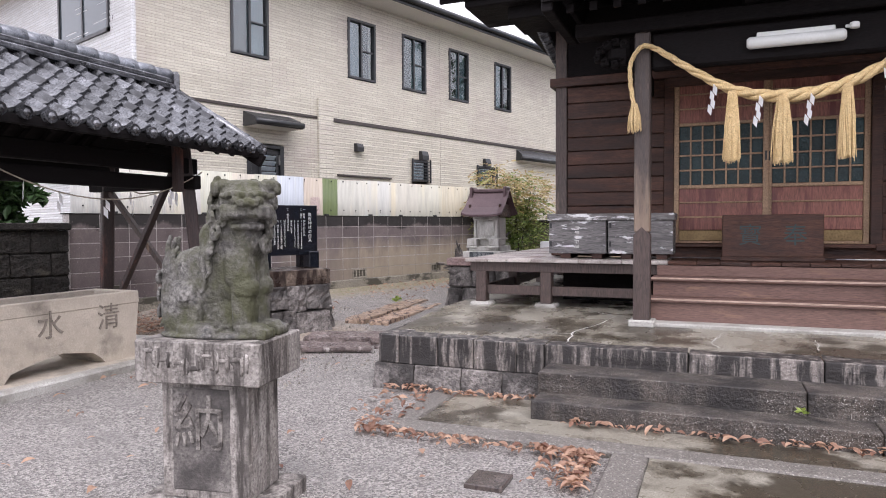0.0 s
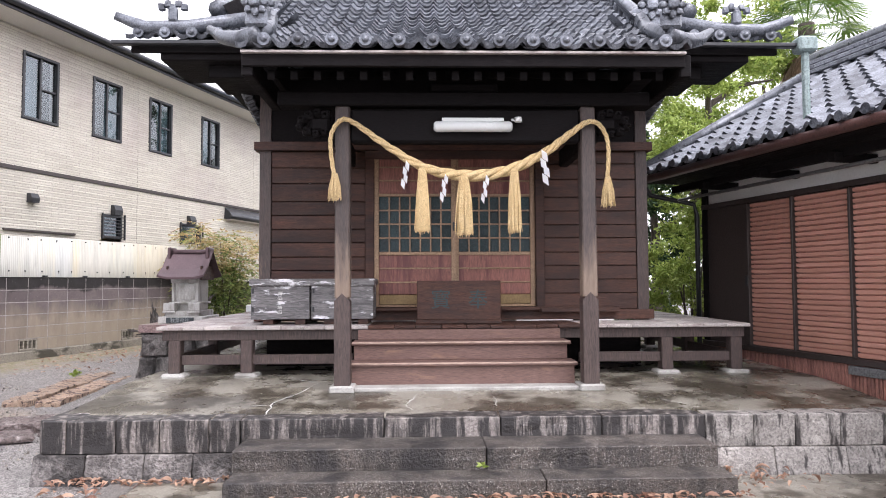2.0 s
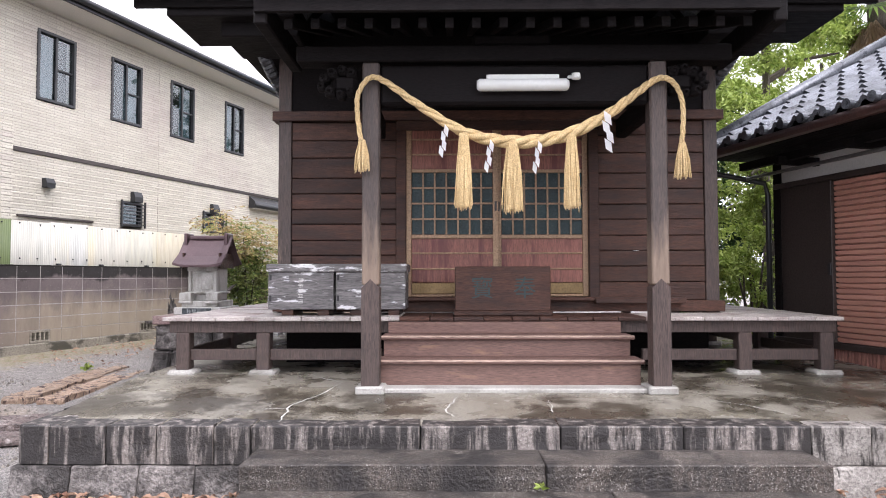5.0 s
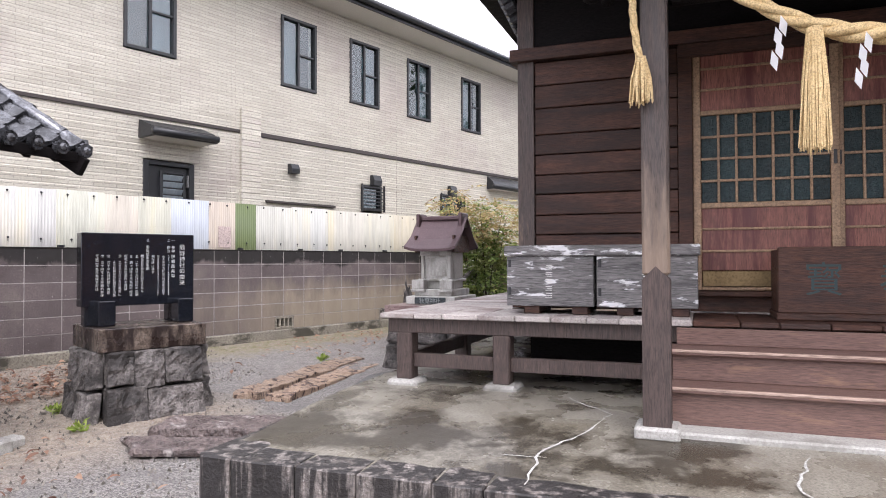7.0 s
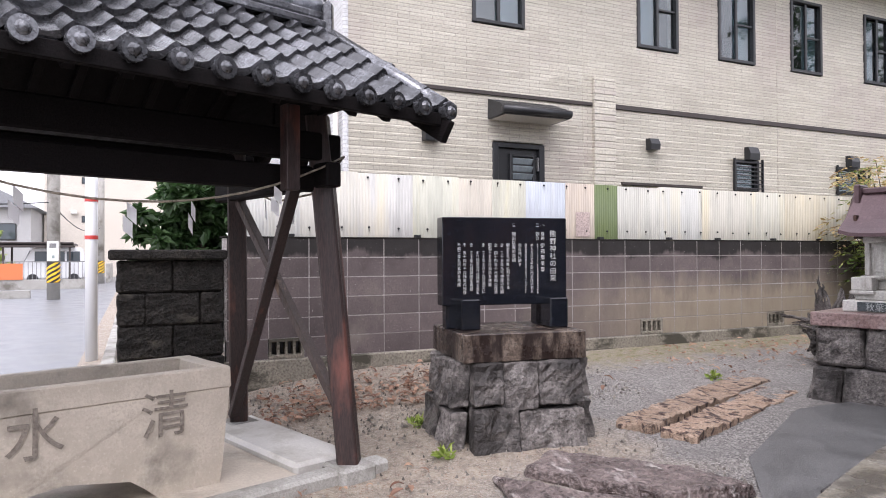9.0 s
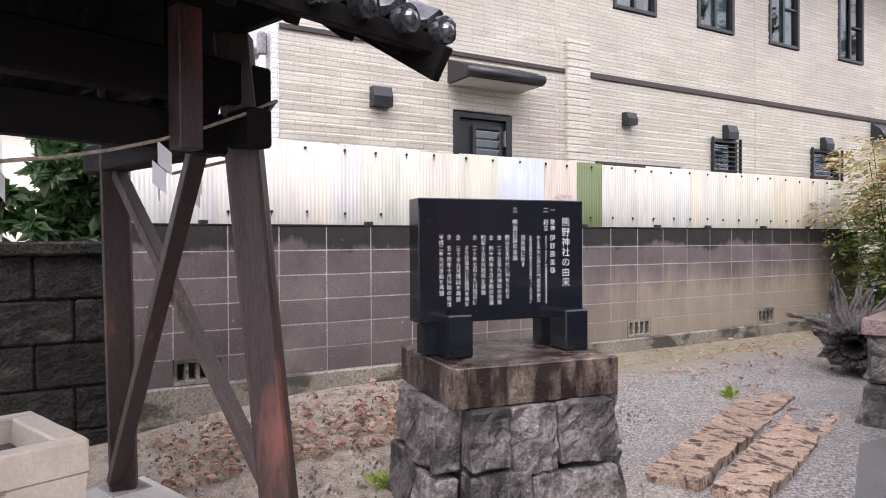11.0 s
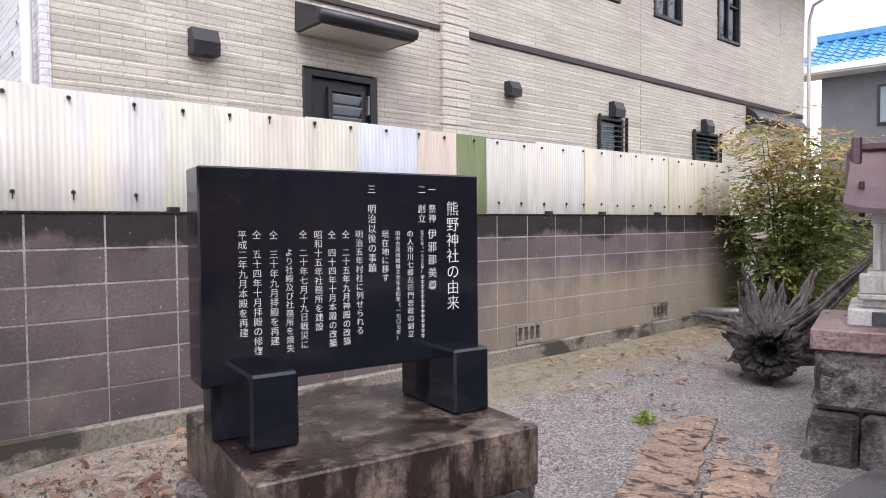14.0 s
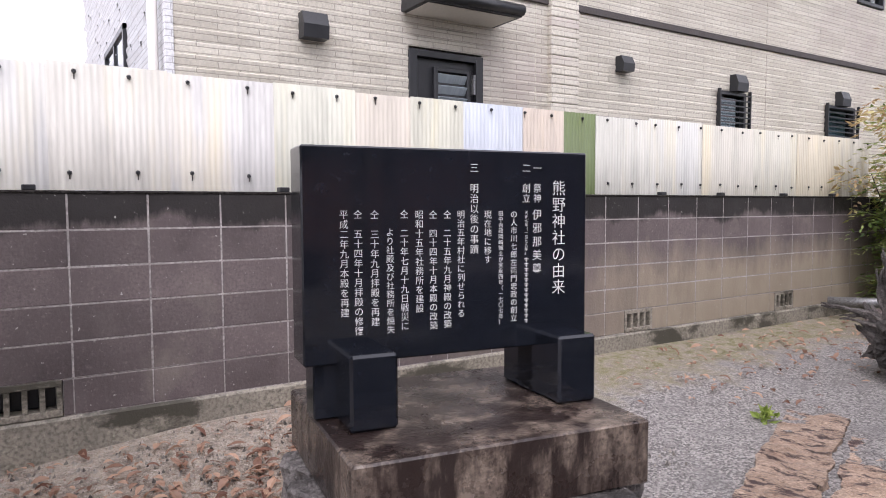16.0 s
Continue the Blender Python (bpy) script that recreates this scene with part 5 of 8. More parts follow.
# side door with a louvred window, canopy over it
dr = part("side_door", boxes(((HX - 0.08, 7.185, 0.9), (HX + 0.03, 7.265, 2.85)), ((HX - 0.08, 7.885, 0.9), (HX + 0.03, 7.965, 2.85)), ((HX - 0.08, 7.265, 2.79), (HX + 0.03, 7.885, 2.85)), ((HX - 0.07, 7.265, 0.9), (HX - 0.02, 7.885, 2.79))), frame_black, house, "black side door with a louvred window")
part("louvre_frame", boxes(((HX - 0.03, 7.44, 1.9), (HX + 0.02, 7.48, 2.72)), ((HX - 0.03, 7.79, 1.9), (HX + 0.02, 7.83, 2.72)), ((HX - 0.03, 7.48, 2.68), (HX + 0.02, 7.79, 2.72))), frame_black, dr)
for k in range(7):
    part("louvre", boxes(((-0.004, 7.48, -0.05), (0.004, 7.79, 0.05)), b=0.002), curtain, dr, m=pose(HX - 0.005, 0, 2.62 - 0.1 * k, 0, 35, 0))
part("door_handle", boxes(((HX - 0.02, 7.845, 2.5), (HX + 0.05, 7.865, 2.68))), steel_grey, dr)


def canopy(y0, y1, z, depth, h):
    c = part("canopy", prism(bmesh.new(), ((HX, z - h), (HX + depth, z - h), (HX + depth + 0.02, z - h + 0.05), (HX + depth * 0.8, z - 0.05 - h * 0.25), (HX + 0.02, z)), y0, y1, "y", Matrix(((1, 0, 0, 0), (0, 1, 0, 0), (0, 0, 1, 0), (0, 0, 0, 1)))), frame_black, house, "black metal door canopy")
    bm = bmesh.new()
    sweep(bm, [(HX + depth, y0 - 0.01, z - h + 0.06), (HX + depth, y1 + 0.01, z - h + 0.06)], 0.05, 10)
    part("canopy_roll", bm, frame_black, c, smooth=True)
    part("canopy_lining", boxes(((HX + 0.02, y0 + 0.04, z - h - 0.008), (HX + depth - 0.03, y1 - 0.04, z - h - 0.002))), soffit_mat, c)


canopy(7.12, 8.1, 3.4, 0.42, 0.26)
canopy(15.55, 17.6, 3.42, 0.22, 0.3)
for y, z, s in ((6.2, 3.0, 0.2), (9.7, 3.06, 0.16), (11.66, 3.06, 0.2), (14.05, 3.06, 0.2)):
    hood = bmesh.new()
    prism(hood, ((HX + 0.01, z - s), (HX + 0.12, z - s), (HX + 0.13, z - s * 0.5), (HX + 0.09, z), (HX + 0.01, z)), y, y + s * 1.05, "y")
    part("vent_hood", hood, frame_black, house, "black vent hood")
# eaves, gutter, roof
part("soffit", boxes(((HX - 0.3, HY0 - 0.55, HT), (HX + 0.62, HY1 + 0.6, HT + 0.03))), soffit_mat, house)
part("fascia", boxes(((HX + 0.6, HY0 - 0.57, HT + 0.0), (HX + 0.64, HY1 + 0.62, HT + 0.16))), frame_black, house)
bm = bmesh.new()
sweep(bm, [(HX + 0.69, HY0 - 0.6, HT + 0.11), (HX + 0.69, HY1 + 0.64, HT + 0.11)], 0.06, 8)
part("gutter", bm, frame_black, house, "black rain gutter", smooth=True)
part("soffit", boxes(((-16.6, HY0 - 0.55, HT + 0.001), (HX - 0.3, HY0 + 0.2, HT + 0.031))), soffit_mat, house)
part("fascia", boxes(((-16.7, HY0 - 0.6, HT), (HX + 0.6, HY0 - 0.56, HT + 0.16))), frame_black, house)
bm = bmesh.new()
rx = (-16.8, HX + 0.66)
ry = (HY0 - 0.62, HY1 + 0.66)
a, b, c, d = [bm.verts.new(p) for p in ((rx[0], ry[0], HT + 0.16), (rx[1], ry[0], HT + 0.16), (rx[1], ry[1], HT + 0.16), (rx[0], ry[1], HT + 0.16))]
e, f2 = bm.verts.new((-13.2, ry[0] + 3.4, HT + 1.5)), bm.verts.new((-13.2, ry[1] - 3.4, HT + 1.5))
for q in ((a, b, e), (b, c, f2, e), (c, d, f2), (d, a, e, f2)):
    bm.faces.new(q)
part("roof", bm, slate, house, "low grey hipped roof")
# south face windows
for x0, x1, z0, z1 in ((-13.1, -11.12, 4.5, 5.55), (-13.7, -12.2, 2.2, 3.2)):
    w = part("window", boxes(((x0, HY0 - 0.04, z0), (x0 + 0.06, HY0 + 0.05, z1)), ((x1 - 0.06, HY0 - 0.04, z0), (x1, HY0 + 0.05, z1)), ((x0, HY0 - 0.04, z0), (x1, HY0 + 0.05, z0 + 0.06)), ((x0, HY0 - 0.04, z1 - 0.06), (x1, HY0 + 0.05, z1)), (((x0 + x1) / 2 - 0.03, HY0 - 0.035, z0), ((x0 + x1) / 2 + 0.03, HY0 + 0.04, z1))), frame_black, house, "black sliding window")
    part("pane", boxes(((x0 + 0.05, HY0 - 0.016, z0 + 0.05), (x1 - 0.05, HY0 - 0.013, z1 - 0.05))), glass_dark, w)
bm = bmesh.new()
sweep(bm, [(HX - 0.1, HY0 - 0.07, 1.2), (HX - 0.1, HY0 - 0.07, 3.2)], 0.035, 10)
part("conduit", bm, pipe_pale, house, "pale vertical conduit pipe", smooth=True)
part("flood_lamp", boxes(((HX - 0.14, HY0 - 0.12, 3.2), (HX - 0.06, HY0 - 0.03, 3.42)), ((HX - 0.3, HY0 - 0.16, 3.2), (HX - 0.18, HY0 - 0.06, 3.3)), b=0.02), steel_grey, house, "grey outdoor lamps")
bm = bmesh.new()
sweep(bm, [(HX + 0.55, HY1 + 0.5, HT), (HX + 0.1, HY1 + 0.2, 5.6), (HX + 0.06, HY1 + 0.12, 5.3), (HX + 0.06, HY1 + 0.12, 0.2)], 0.035, 8)
part("downpipe", bm, pipe_pale, house, "pale downpipe", smooth=True)

# ---------- office building with shutters ----------
OFFICE = pose(0.68, 9.3, 0, 0, 0, -58)
office = thing("shrine_office", "low tiled building with copper-brown rolling shutters", "building", OFFICE)
part("body", boxes(((0.02, 0.12, 0.0), (9.0, 4.5, 2.75))), plaster, office)
part("plaster_band", boxes(((0.02, 0.03, 2.36), (9.0, 0.12, 2.7))), plaster, office)
part("corner_post", boxes(((-0.02, 0.0, 0.1), (0.08, 0.14, 2.7))), wood_black, office)
part("head_rail", boxes(((0.0, -0.02, 2.33), (9.0, 0.1, 2.385))), trim_dark, office)
part("sill_rail", boxes(((0.0, -0.04, 0.69), (9.0, 0.1, 0.745))), trim_dark, office)
part("end_wall", boxes(((-0.03, 0.14, 0.0), (0.02, 4.5, 2.9))), wood_dark, office)
# Pocket coloured dark brown to carry the shade and dim reflection on it.
part("shutter_box", boxes(((0.08, 0.01, 0.746), (0.72, 0.1, 2.33))), trim_dark, office, "ribbed shutter pocket, its deep shade put into dark brown colour")
for u0, u1 in ((0.79, 1.41), (1.44, 2.11), (2.14, 2.82), (2.85, 3.55), (3.58, 4.28), (4.31, 5.0)):
    sh = part("shutter", boxes(((u0, 0.055, 0.747), (u1, 0.065, 2.328))), shutter_mat, office, "copper-brown rolling shutter")
    for k in range(30):
        z = 0.75 + 0.0526 * k
        bm = bmesh.new()
        prism(bm, ((0.055, z + 0.002), (0.03, z + 0.006), (0.026, z + 0.04), (0.055, z + 0.05)), u0, u1, "x")
        part("slat", bm, shutter_mat, sh)
for u in (0.72, 1.41, 2.11, 2.82, 3.55, 4.28, 5.0):
    part("shutter_guide", boxes(((u, -0.01, 0.746), (u + (0.07 if u < 1 else 0.03), 0.1, 2.329))), trim_dark, office)
part("latch", boxes(((0.74, -0.025, 1.4), (0.78, -0.01, 1.52))), frame_black, office)
for k in range(104):
    u = 0.01 + 0.04 * k
    part("batten", boxes(((u, 0.0, 0.05), (u + 0.032, 0.05, 0.69)), b=0.005), slat_mat, office)
part("batten_backing", boxes(((0.0, 0.045, 0.0), (9.0, 0.12, 0.69))), wood_black, office)
part("bracket_plate", boxes(((2.1, -0.05, 0.6), (3.4, -0.005, 0.68))), steel_grey, office, "grey steel strip below the shutters")
EZ = 2.72
part("eave_soffit", boxes(((-0.25, -0.62, EZ - 0.05), (9.2, 0.3, EZ - 0.02))), wood_black, office)
for k in range(9):
    part("eave_bracket", boxes(((0.55 + 0.9 * k, -0.45, 2.5), (0.62 + 0.9 * k, 0.1, 2.58))), wood_black, office)
part("eave_beam", boxes(((-0.1, -0.36, 2.54), (9.0, -0.28, 2.62))), wood_black, office)
bm = bmesh.new()
sweep(bm, [(-0.25, -0.7, EZ - 0.02), (9.2, -0.7, EZ + 0.0)], 0.05, 8)
part("gutter", bm, gutter_mat, office, "brown rain gutter", smooth=True)
bm = bmesh.new()
sweep(bm, [(-0.2, -0.7, EZ - 0.05), (-0.2, -0.6, EZ - 0.2), (0.0, -0.12, EZ - 0.32), (0.0, -0.08, EZ - 0.45), (0.0, -0.08, 0.1)], 0.03, 8)
part("downpipe", bm, frame_black, office, smooth=True)
bm = bmesh.new()
sweep(bm, [(-0.05, -0.3, 2.45), (9.0, -0.33, 2.5)], 0.018, 6)
part("awning_pole", bm, steel_grey, office, smooth=True)
om = tile_mesh("office_tile", 0.255, 0.27, 0.05)
op = profile(-0.72, EZ + 0.04, 2.0, EZ + 1.5, 11, 0.05)
tiled(office, tile_grey, om, [-0.15 + 0.25 * k for k in range(37)], op, single=lambda u, k: u < 4.5)
bm = bmesh.new()
bm.faces.new([bm.verts.new(p) for p in ((-0.3, -0.7, EZ), (9.2, -0.7, EZ), (9.2, 2.0, EZ + 1.46), (-0.3, 2.0, EZ + 1.46))])
bm.faces.new([bm.verts.new(p) for p in ((-0.3, 4.9, EZ), (9.2, 4.9, EZ), (9.2, 2.0, EZ + 1.46), (-0.3, 2.0, EZ + 1.46))])
part("roof_boarding", bm, wood_black, office)
bm = bmesh.new()
bm.faces.new([bm.verts.new(p) for p in ((-0.02, -0.6, EZ), (-0.02, 4.6, EZ), (-0.02, 2.0, EZ + 1.4))])
part("gable_wall", bm, plaster, office)
for k in range(3):
    part("ridge_course", boxes(((-0.3, 1.86 + 0.02 * k, EZ + 1.5 + 0.07 * k), (9.2, 2.14 - 0.02 * k, EZ + 1.565 + 0.07 * k)), b=0.012), tile_grey, office)
bm = bmesh.new()
sweep(bm, [(-0.34, 2.0, EZ + 1.75), (9.2, 2.0, EZ + 1.75)], 0.08, 10)
part("ridge_cap", bm, tile_grey, office, smooth=True)
bm = bmesh.new()
sweep(bm, [(-0.27, -0.7, EZ + 0.1), (-0.27, 0.6, EZ + 0.82), (-0.27, 2.0, EZ + 1.58)], 0.07, 8)
part("verge_tiles", bm, tile_grey, office, smooth=True)
od = bmesh.new()
bmesh.ops.create_cone(od, cap_ends=True, segments=12, radius1=0.045, radius2=0.045, depth=0.05)
od = done(od, "tile_end")
for k in range(30):
    part("tile_end", od, tile_grey, office, m=pose(0.03 + 0.25 * k, -0.75, EZ + 0.07, 90))

# ---------- purification pavilion ----------
disc_black = disc.copy()
disc_black.materials.clear()
PAV = pose(-1.53, 5.9, 0, 0, 0, 18.0) @ Matrix.Translation((-6.07, -1.35, 0.1))
pav = thing("water_pavilion", "open timber pavilion with a glossy black tiled roof", "pavilion", PAV)
for sy in (1, -1):
    for sx in (1, -1):
        bm = bmesh.new()
        x0, x1 = (0.69, 0.56) if sx > 0 else (-0.73, -0.5)
        strut(bm, (x0, 1.25 * sy, 0.06), (x1, 1.12 * sy, 2.12), 0.125, 0.125, 0.012)
        part("leaning_post", bm, wood_pav, pav, "leaning post, black above and red below")
        part("post_stone", boxes(((x0 - 0.12, 1.25 * sy - 0.12, -0.04), (x0 + 0.12, 1.25 * sy + 0.12, 0.075)), b=0.02), concrete_grey, pav)
    bm = bmesh.new()
    strut(bm, (-0.7, 1.19 * sy, 0.12), (0.5, 1.08 * sy, 1.95), 0.07, 0.05)
    part("brace", bm, wood_pav, pav)
    bm = bmesh.new()
    strut(bm, (0.62, 1.27 * sy, 0.3), (-0.52, 1.14 * sy, 1.7), 0.06, 0.05)
    part("brace", bm, wood_upright, pav)
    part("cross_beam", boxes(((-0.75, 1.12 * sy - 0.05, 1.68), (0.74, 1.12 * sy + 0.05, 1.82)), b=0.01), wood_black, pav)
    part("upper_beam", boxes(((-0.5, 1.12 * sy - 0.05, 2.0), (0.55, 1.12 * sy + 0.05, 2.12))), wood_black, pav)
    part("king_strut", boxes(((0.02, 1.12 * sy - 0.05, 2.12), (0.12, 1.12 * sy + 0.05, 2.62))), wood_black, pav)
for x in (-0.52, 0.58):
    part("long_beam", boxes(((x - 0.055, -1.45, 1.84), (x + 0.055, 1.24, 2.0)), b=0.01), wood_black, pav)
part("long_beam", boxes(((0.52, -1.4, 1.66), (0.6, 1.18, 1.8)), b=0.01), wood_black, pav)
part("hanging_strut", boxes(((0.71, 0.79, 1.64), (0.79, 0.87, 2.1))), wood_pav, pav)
# Black triangles added to keep the roof underside dark; no board known there.
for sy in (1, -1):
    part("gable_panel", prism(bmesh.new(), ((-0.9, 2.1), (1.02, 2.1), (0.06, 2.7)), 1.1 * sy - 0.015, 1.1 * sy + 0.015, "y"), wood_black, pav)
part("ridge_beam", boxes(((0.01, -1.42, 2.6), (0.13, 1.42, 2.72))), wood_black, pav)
ptile = tile_mesh("pavilion_tile", 0.194, 0.2, 0.05, 0.014, 10)
pe = profile(-1.12, 2.1, 0.0, 2.8, 7, 0.0)
tiled(pav, tile_black, ptile, [0.19 * (k - 8) for k in range(17)], pe, m=pose(0.06, 0, 0, 0, 0, 90), keep=lambda u, k: abs(u) < 1.62 - 0.03 * k)
tiled(pav, tile_black, ptile, [0.19 * (k - 8) for k in range(17)], pe, m=pose(0.06, 0, 0, 0, 0, -90), single=lambda u, k: False, keep=lambda u, k: abs(u) < 1.62 - 0.03 * k)
# Boarding, rafters and beams take the roof's shade from their black colour.
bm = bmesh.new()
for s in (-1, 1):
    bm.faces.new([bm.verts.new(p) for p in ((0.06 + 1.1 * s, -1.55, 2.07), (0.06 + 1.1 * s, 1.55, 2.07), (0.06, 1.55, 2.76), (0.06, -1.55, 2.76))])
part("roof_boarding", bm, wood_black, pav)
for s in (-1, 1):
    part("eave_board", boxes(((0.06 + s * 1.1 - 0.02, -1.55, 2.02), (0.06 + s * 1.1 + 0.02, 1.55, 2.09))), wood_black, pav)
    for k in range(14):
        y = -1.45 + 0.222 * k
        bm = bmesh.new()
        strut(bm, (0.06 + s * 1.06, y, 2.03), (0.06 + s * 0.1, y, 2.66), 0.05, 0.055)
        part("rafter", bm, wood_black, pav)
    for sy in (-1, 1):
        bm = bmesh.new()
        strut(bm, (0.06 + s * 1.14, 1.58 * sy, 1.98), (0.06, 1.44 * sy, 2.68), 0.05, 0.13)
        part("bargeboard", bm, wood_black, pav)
for s, y1 in ((1, 1),):
    for k in range(17):
        part("tile_end", disc_black, tile_black, pav, m=pose(0.06 + 1.14, 0.19 * (k - 8) + 0.06, 2.1, 0, 90))
for k in range(2):
    part("ridge_course", boxes(((0.06 - 0.12 + 0.02 * k, -1.44, 2.8 + 0.06 * k), (0.06 + 0.12 - 0.02 * k, 1.44, 2.855 + 0.06 * k)), b=0.012), tile_black, pav)
for k in range(12):
    bm = bmesh.new()
    y = -1.44 + 0.24 * k
    sweep(bm, [(0.06, y, 2.94), (0.06, y + 0.235, 2.94 + 0.008)], [0.075, 0.085], 10)
    part("ridge_cap_tile", bm, tile_grey, pav, smooth=True)
part("ridge_end_tile", boxes(((-0.08, 1.42, 2.72), (0.2, 1.5, 3.0)), b=0.05), tile_black, pav)
bm = bmesh.new()
sweep(bm, [(1.2, 1.6, 2.1), (0.63, 1.53, 2.46), (0.06, 1.47, 2.82)], 0.055, 8)
part("verge_tiles", bm, tile_black, pav, smooth=True)
rope_pts = [(0.72, 1.2 - 2.4 * t, 1.86 - 0.32 * (1 - (2 * t - 1) ** 2)) for t in [k / 16 for k in range(17)]]
cord = thing("straw_cord", "thin straw cord with paper strips strung under the pavilion beam", "rope", PAV)
bm = bmesh.new()
sweep(bm, rope_pts, 0.006, 6)
sweep(bm, [(0.72, 1.2, 1.86), (0.3, 1.26, 1.68), (-0.2, 1.26, 1.66), (-0.6, 1.2, 1.8)], 0.007, 6)
part("cord", bm, surface("weathered_pale_cord", (0.26, 0.22, 0.17), (0.38, 0.33, 0.26), 20, vary=0), cord, smooth=True)


def zigzag(parent, m, s=1.0, n=3, label="white folded paper streamer"):
    bm = bmesh.new()
    w, h = 0.038 * s, 0.066 * s
    x, z, prev = 0.0, 0.0, None
    for k in range(n):
        a = [bm.verts.new(p) for p in ((x, 0.004 * k, z), (x + w, 0.004 * k + 0.006, z - 0.034 * s), (x + w, 0.004 * k + 0.006, z - h - 0.034 * s), (x, 0.004 * k, z - h))]
        bm.faces.new(a)
        x, z = x + w * 0.4 * (1 if k % 2 == 0 else -1) * -1, z - h * 0.85
    bmesh.ops.solidify(bm, geom=bm.faces[:], thickness=0.0015)
    return part("paper_streamer", bm, paper, parent, label, m=m)


for i in (3, 6, 8, 11, 13):
    zigzag(cord, Matrix.Translation(rope_pts[i]) @ pose(0, 0, 0, 0, 0, 90 + random.gauss(0, 25)), 1.1, 2)
for x, z in ((0.3, 1.68), (0.0, 1.66), (-0.35, 1.7)):
    zigzag(cord, pose(x, 1.26, z, 0, 0, random.gauss(0, 25)), 1.1, 2)
slab = thing("pavilion_slab", "pale concrete floor slab under the water pavilion", "slab", PAV, kind="structure")
part("slab", boxes(((-1.0, -1.9, -0.12), (0.62, 1.0, 0.03)), b=0.02), stone_trough, slab)
part("raised_slab", boxes(((-0.85, 1.0, -0.12), (0.5, 1.42, 0.07)), b=0.025), concrete_pale, slab)
part("kerb", boxes(((0.62, -1.9, -0.12), (0.76, 1.5, 0.06)), b=0.02), concrete_grey, slab)

trough = thing("stone_trough", "buff stone water trough with two carved characters", "water trough", PAV)
bm = bmesh.new()
arch = [(-1.02, 0.03), (-0.72, 0.03), (-0.66, 0.1), (-0.5, 0.14), (-0.35, 0.17), (-0.18, 0.19), (0.0, 0.16), (0.12, 0.14), (0.2, 0.08), (0.26, 0.03), (0.6, 0.03), (0.655, 0.55), (-1.07, 0.55)]
prism(bm, arch, -0.2, 0.38, "x")
for lo, hi in (((-0.2, -1.075, 0.55), (-0.13, 0.665, 0.67)), ((0.31, -1.075, 0.55), (0.385, 0.665, 0.67)), ((-0.13, -1.075, 0.55), (0.31, -0.99, 0.67)), ((-0.13, 0.57, 0.55), (0.31, 0.665, 0.67))):
    box(bm, lo, hi, 0.008)
bmesh.ops.subdivide_edges(bm, edges=[e for e in bm.edges if e.calc_length() > 0.25], cuts=4, use_grid_fill=True)
for v in bm.verts:
    n = noise.fractal(v.co * 5, 0.7, 2, 3) * 0.006
    v.co += Vector((n, n, 0.4 * n))
part("basin", bm, stone_trough, trough)
part("water", boxes(((-0.13, -0.99, 0.56), (0.31, 0.57, 0.575))), plain("still_water", (0.05, 0.055, 0.05), 0.03), trough)
writing("carved_character", "清", 0.26, carved, trough, pose(0.388, 0.3, 0.57, 90, 0, 90), 0.003)
writing("carved_character", "水", 0.26, carved, trough, pose(0.388, -0.3, 0.57, 90, 0, 90), 0.003)
tap = thing("outdoor_tap", "dark metal water tap on a horizontal pipe", "tap", PAV)
bm = bmesh.new()
sweep(bm, [(-1.1, -1.6, 0.85), (-1.1, -1.0, 0.85)], 0.016, 8)
sweep(bm, [(-1.1, -1.0, 0.85), (-1.1, -0.93, 0.84), (-1.1, -0.9, 0.78)], 0.018, 8)
sweep(bm, [(-1.1, -1.02, 0.86), (-1.1, -1.02, 0.93)], 0.014, 8)
part("spout", bm, frame_black, tap, smooth=True)
bm = bmesh.new()
sweep(bm, [(-1.1, -1.6, -0.1), (-1.1, -1.6, 0.87)], 0.02, 8)
part("standpipe", bm, frame_black, tap, smooth=True)

# ---------- guardian lion on its pedestal ----------
KOMA = pose(-2.96, 2.08, 0.07, 0, 0, 28)
ped = thing("lion_pedestal", "streaked pale stone pedestal with a carved character", "pedestal", KOMA)
part("cap_stone", hewn((-0.305, -0.215, 0.63), (0.305, 0.215, 0.82), 3, 0, 0.004), stone_ped, ped)
part("shaft", hewn((-0.215, -0.15, 0.09), (0.215, 0.15, 0.63), 5, 0, 0.004), stone_ped, ped)
part("plinth", hewn((-0.32, -0.24, -0.03), (0.32, 0.24, 0.09), 6, 0, 0.006), stone_ped, ped)
rng = random.Random(8)
for k in range(22):
    x = -0.25 + 0.5 * k / 21
    tall = k % 3 != 1
    bm = rock(bmesh.new(), (x, -0.214, 0.725 + rng.gauss(0, 0.02)), (0.008, 0.006, 0.04) if tall else (0.03, 0.006, 0.009), k, 2, 0.5)
    part("carved_relief", bm, stone_ped, ped, smooth=True)
# Panel lies proud; its darker stone paints in the shade of a recess.
panel = part("inscribed_panel", hewn((-0.16, -0.1545, 0.13), (0.13, -0.14, 0.6), 7, 0, 0.002), surface("recess_shade_panel_stone", (0.11, 0.098, 0.09), (0.24, 0.22, 0.205), 7, rough=(0.6, 0.85), bump=0.5, fine=60, stain=(0.045, 0.04, 0.038), stain_scale=3.0, stain_at=(0.45, 0.65), vary=0), ped, "darker framed panel")
writing("carved_character", "納", 0.27, stone_ped, panel, pose(-0.02, -0.157, 0.56, 90), 0.006)

bm = bmesh.new()
E3 = lambda c, s, seed=0, rough=0.06, sub=3: rock(bm, c, s, seed, sub, rough)


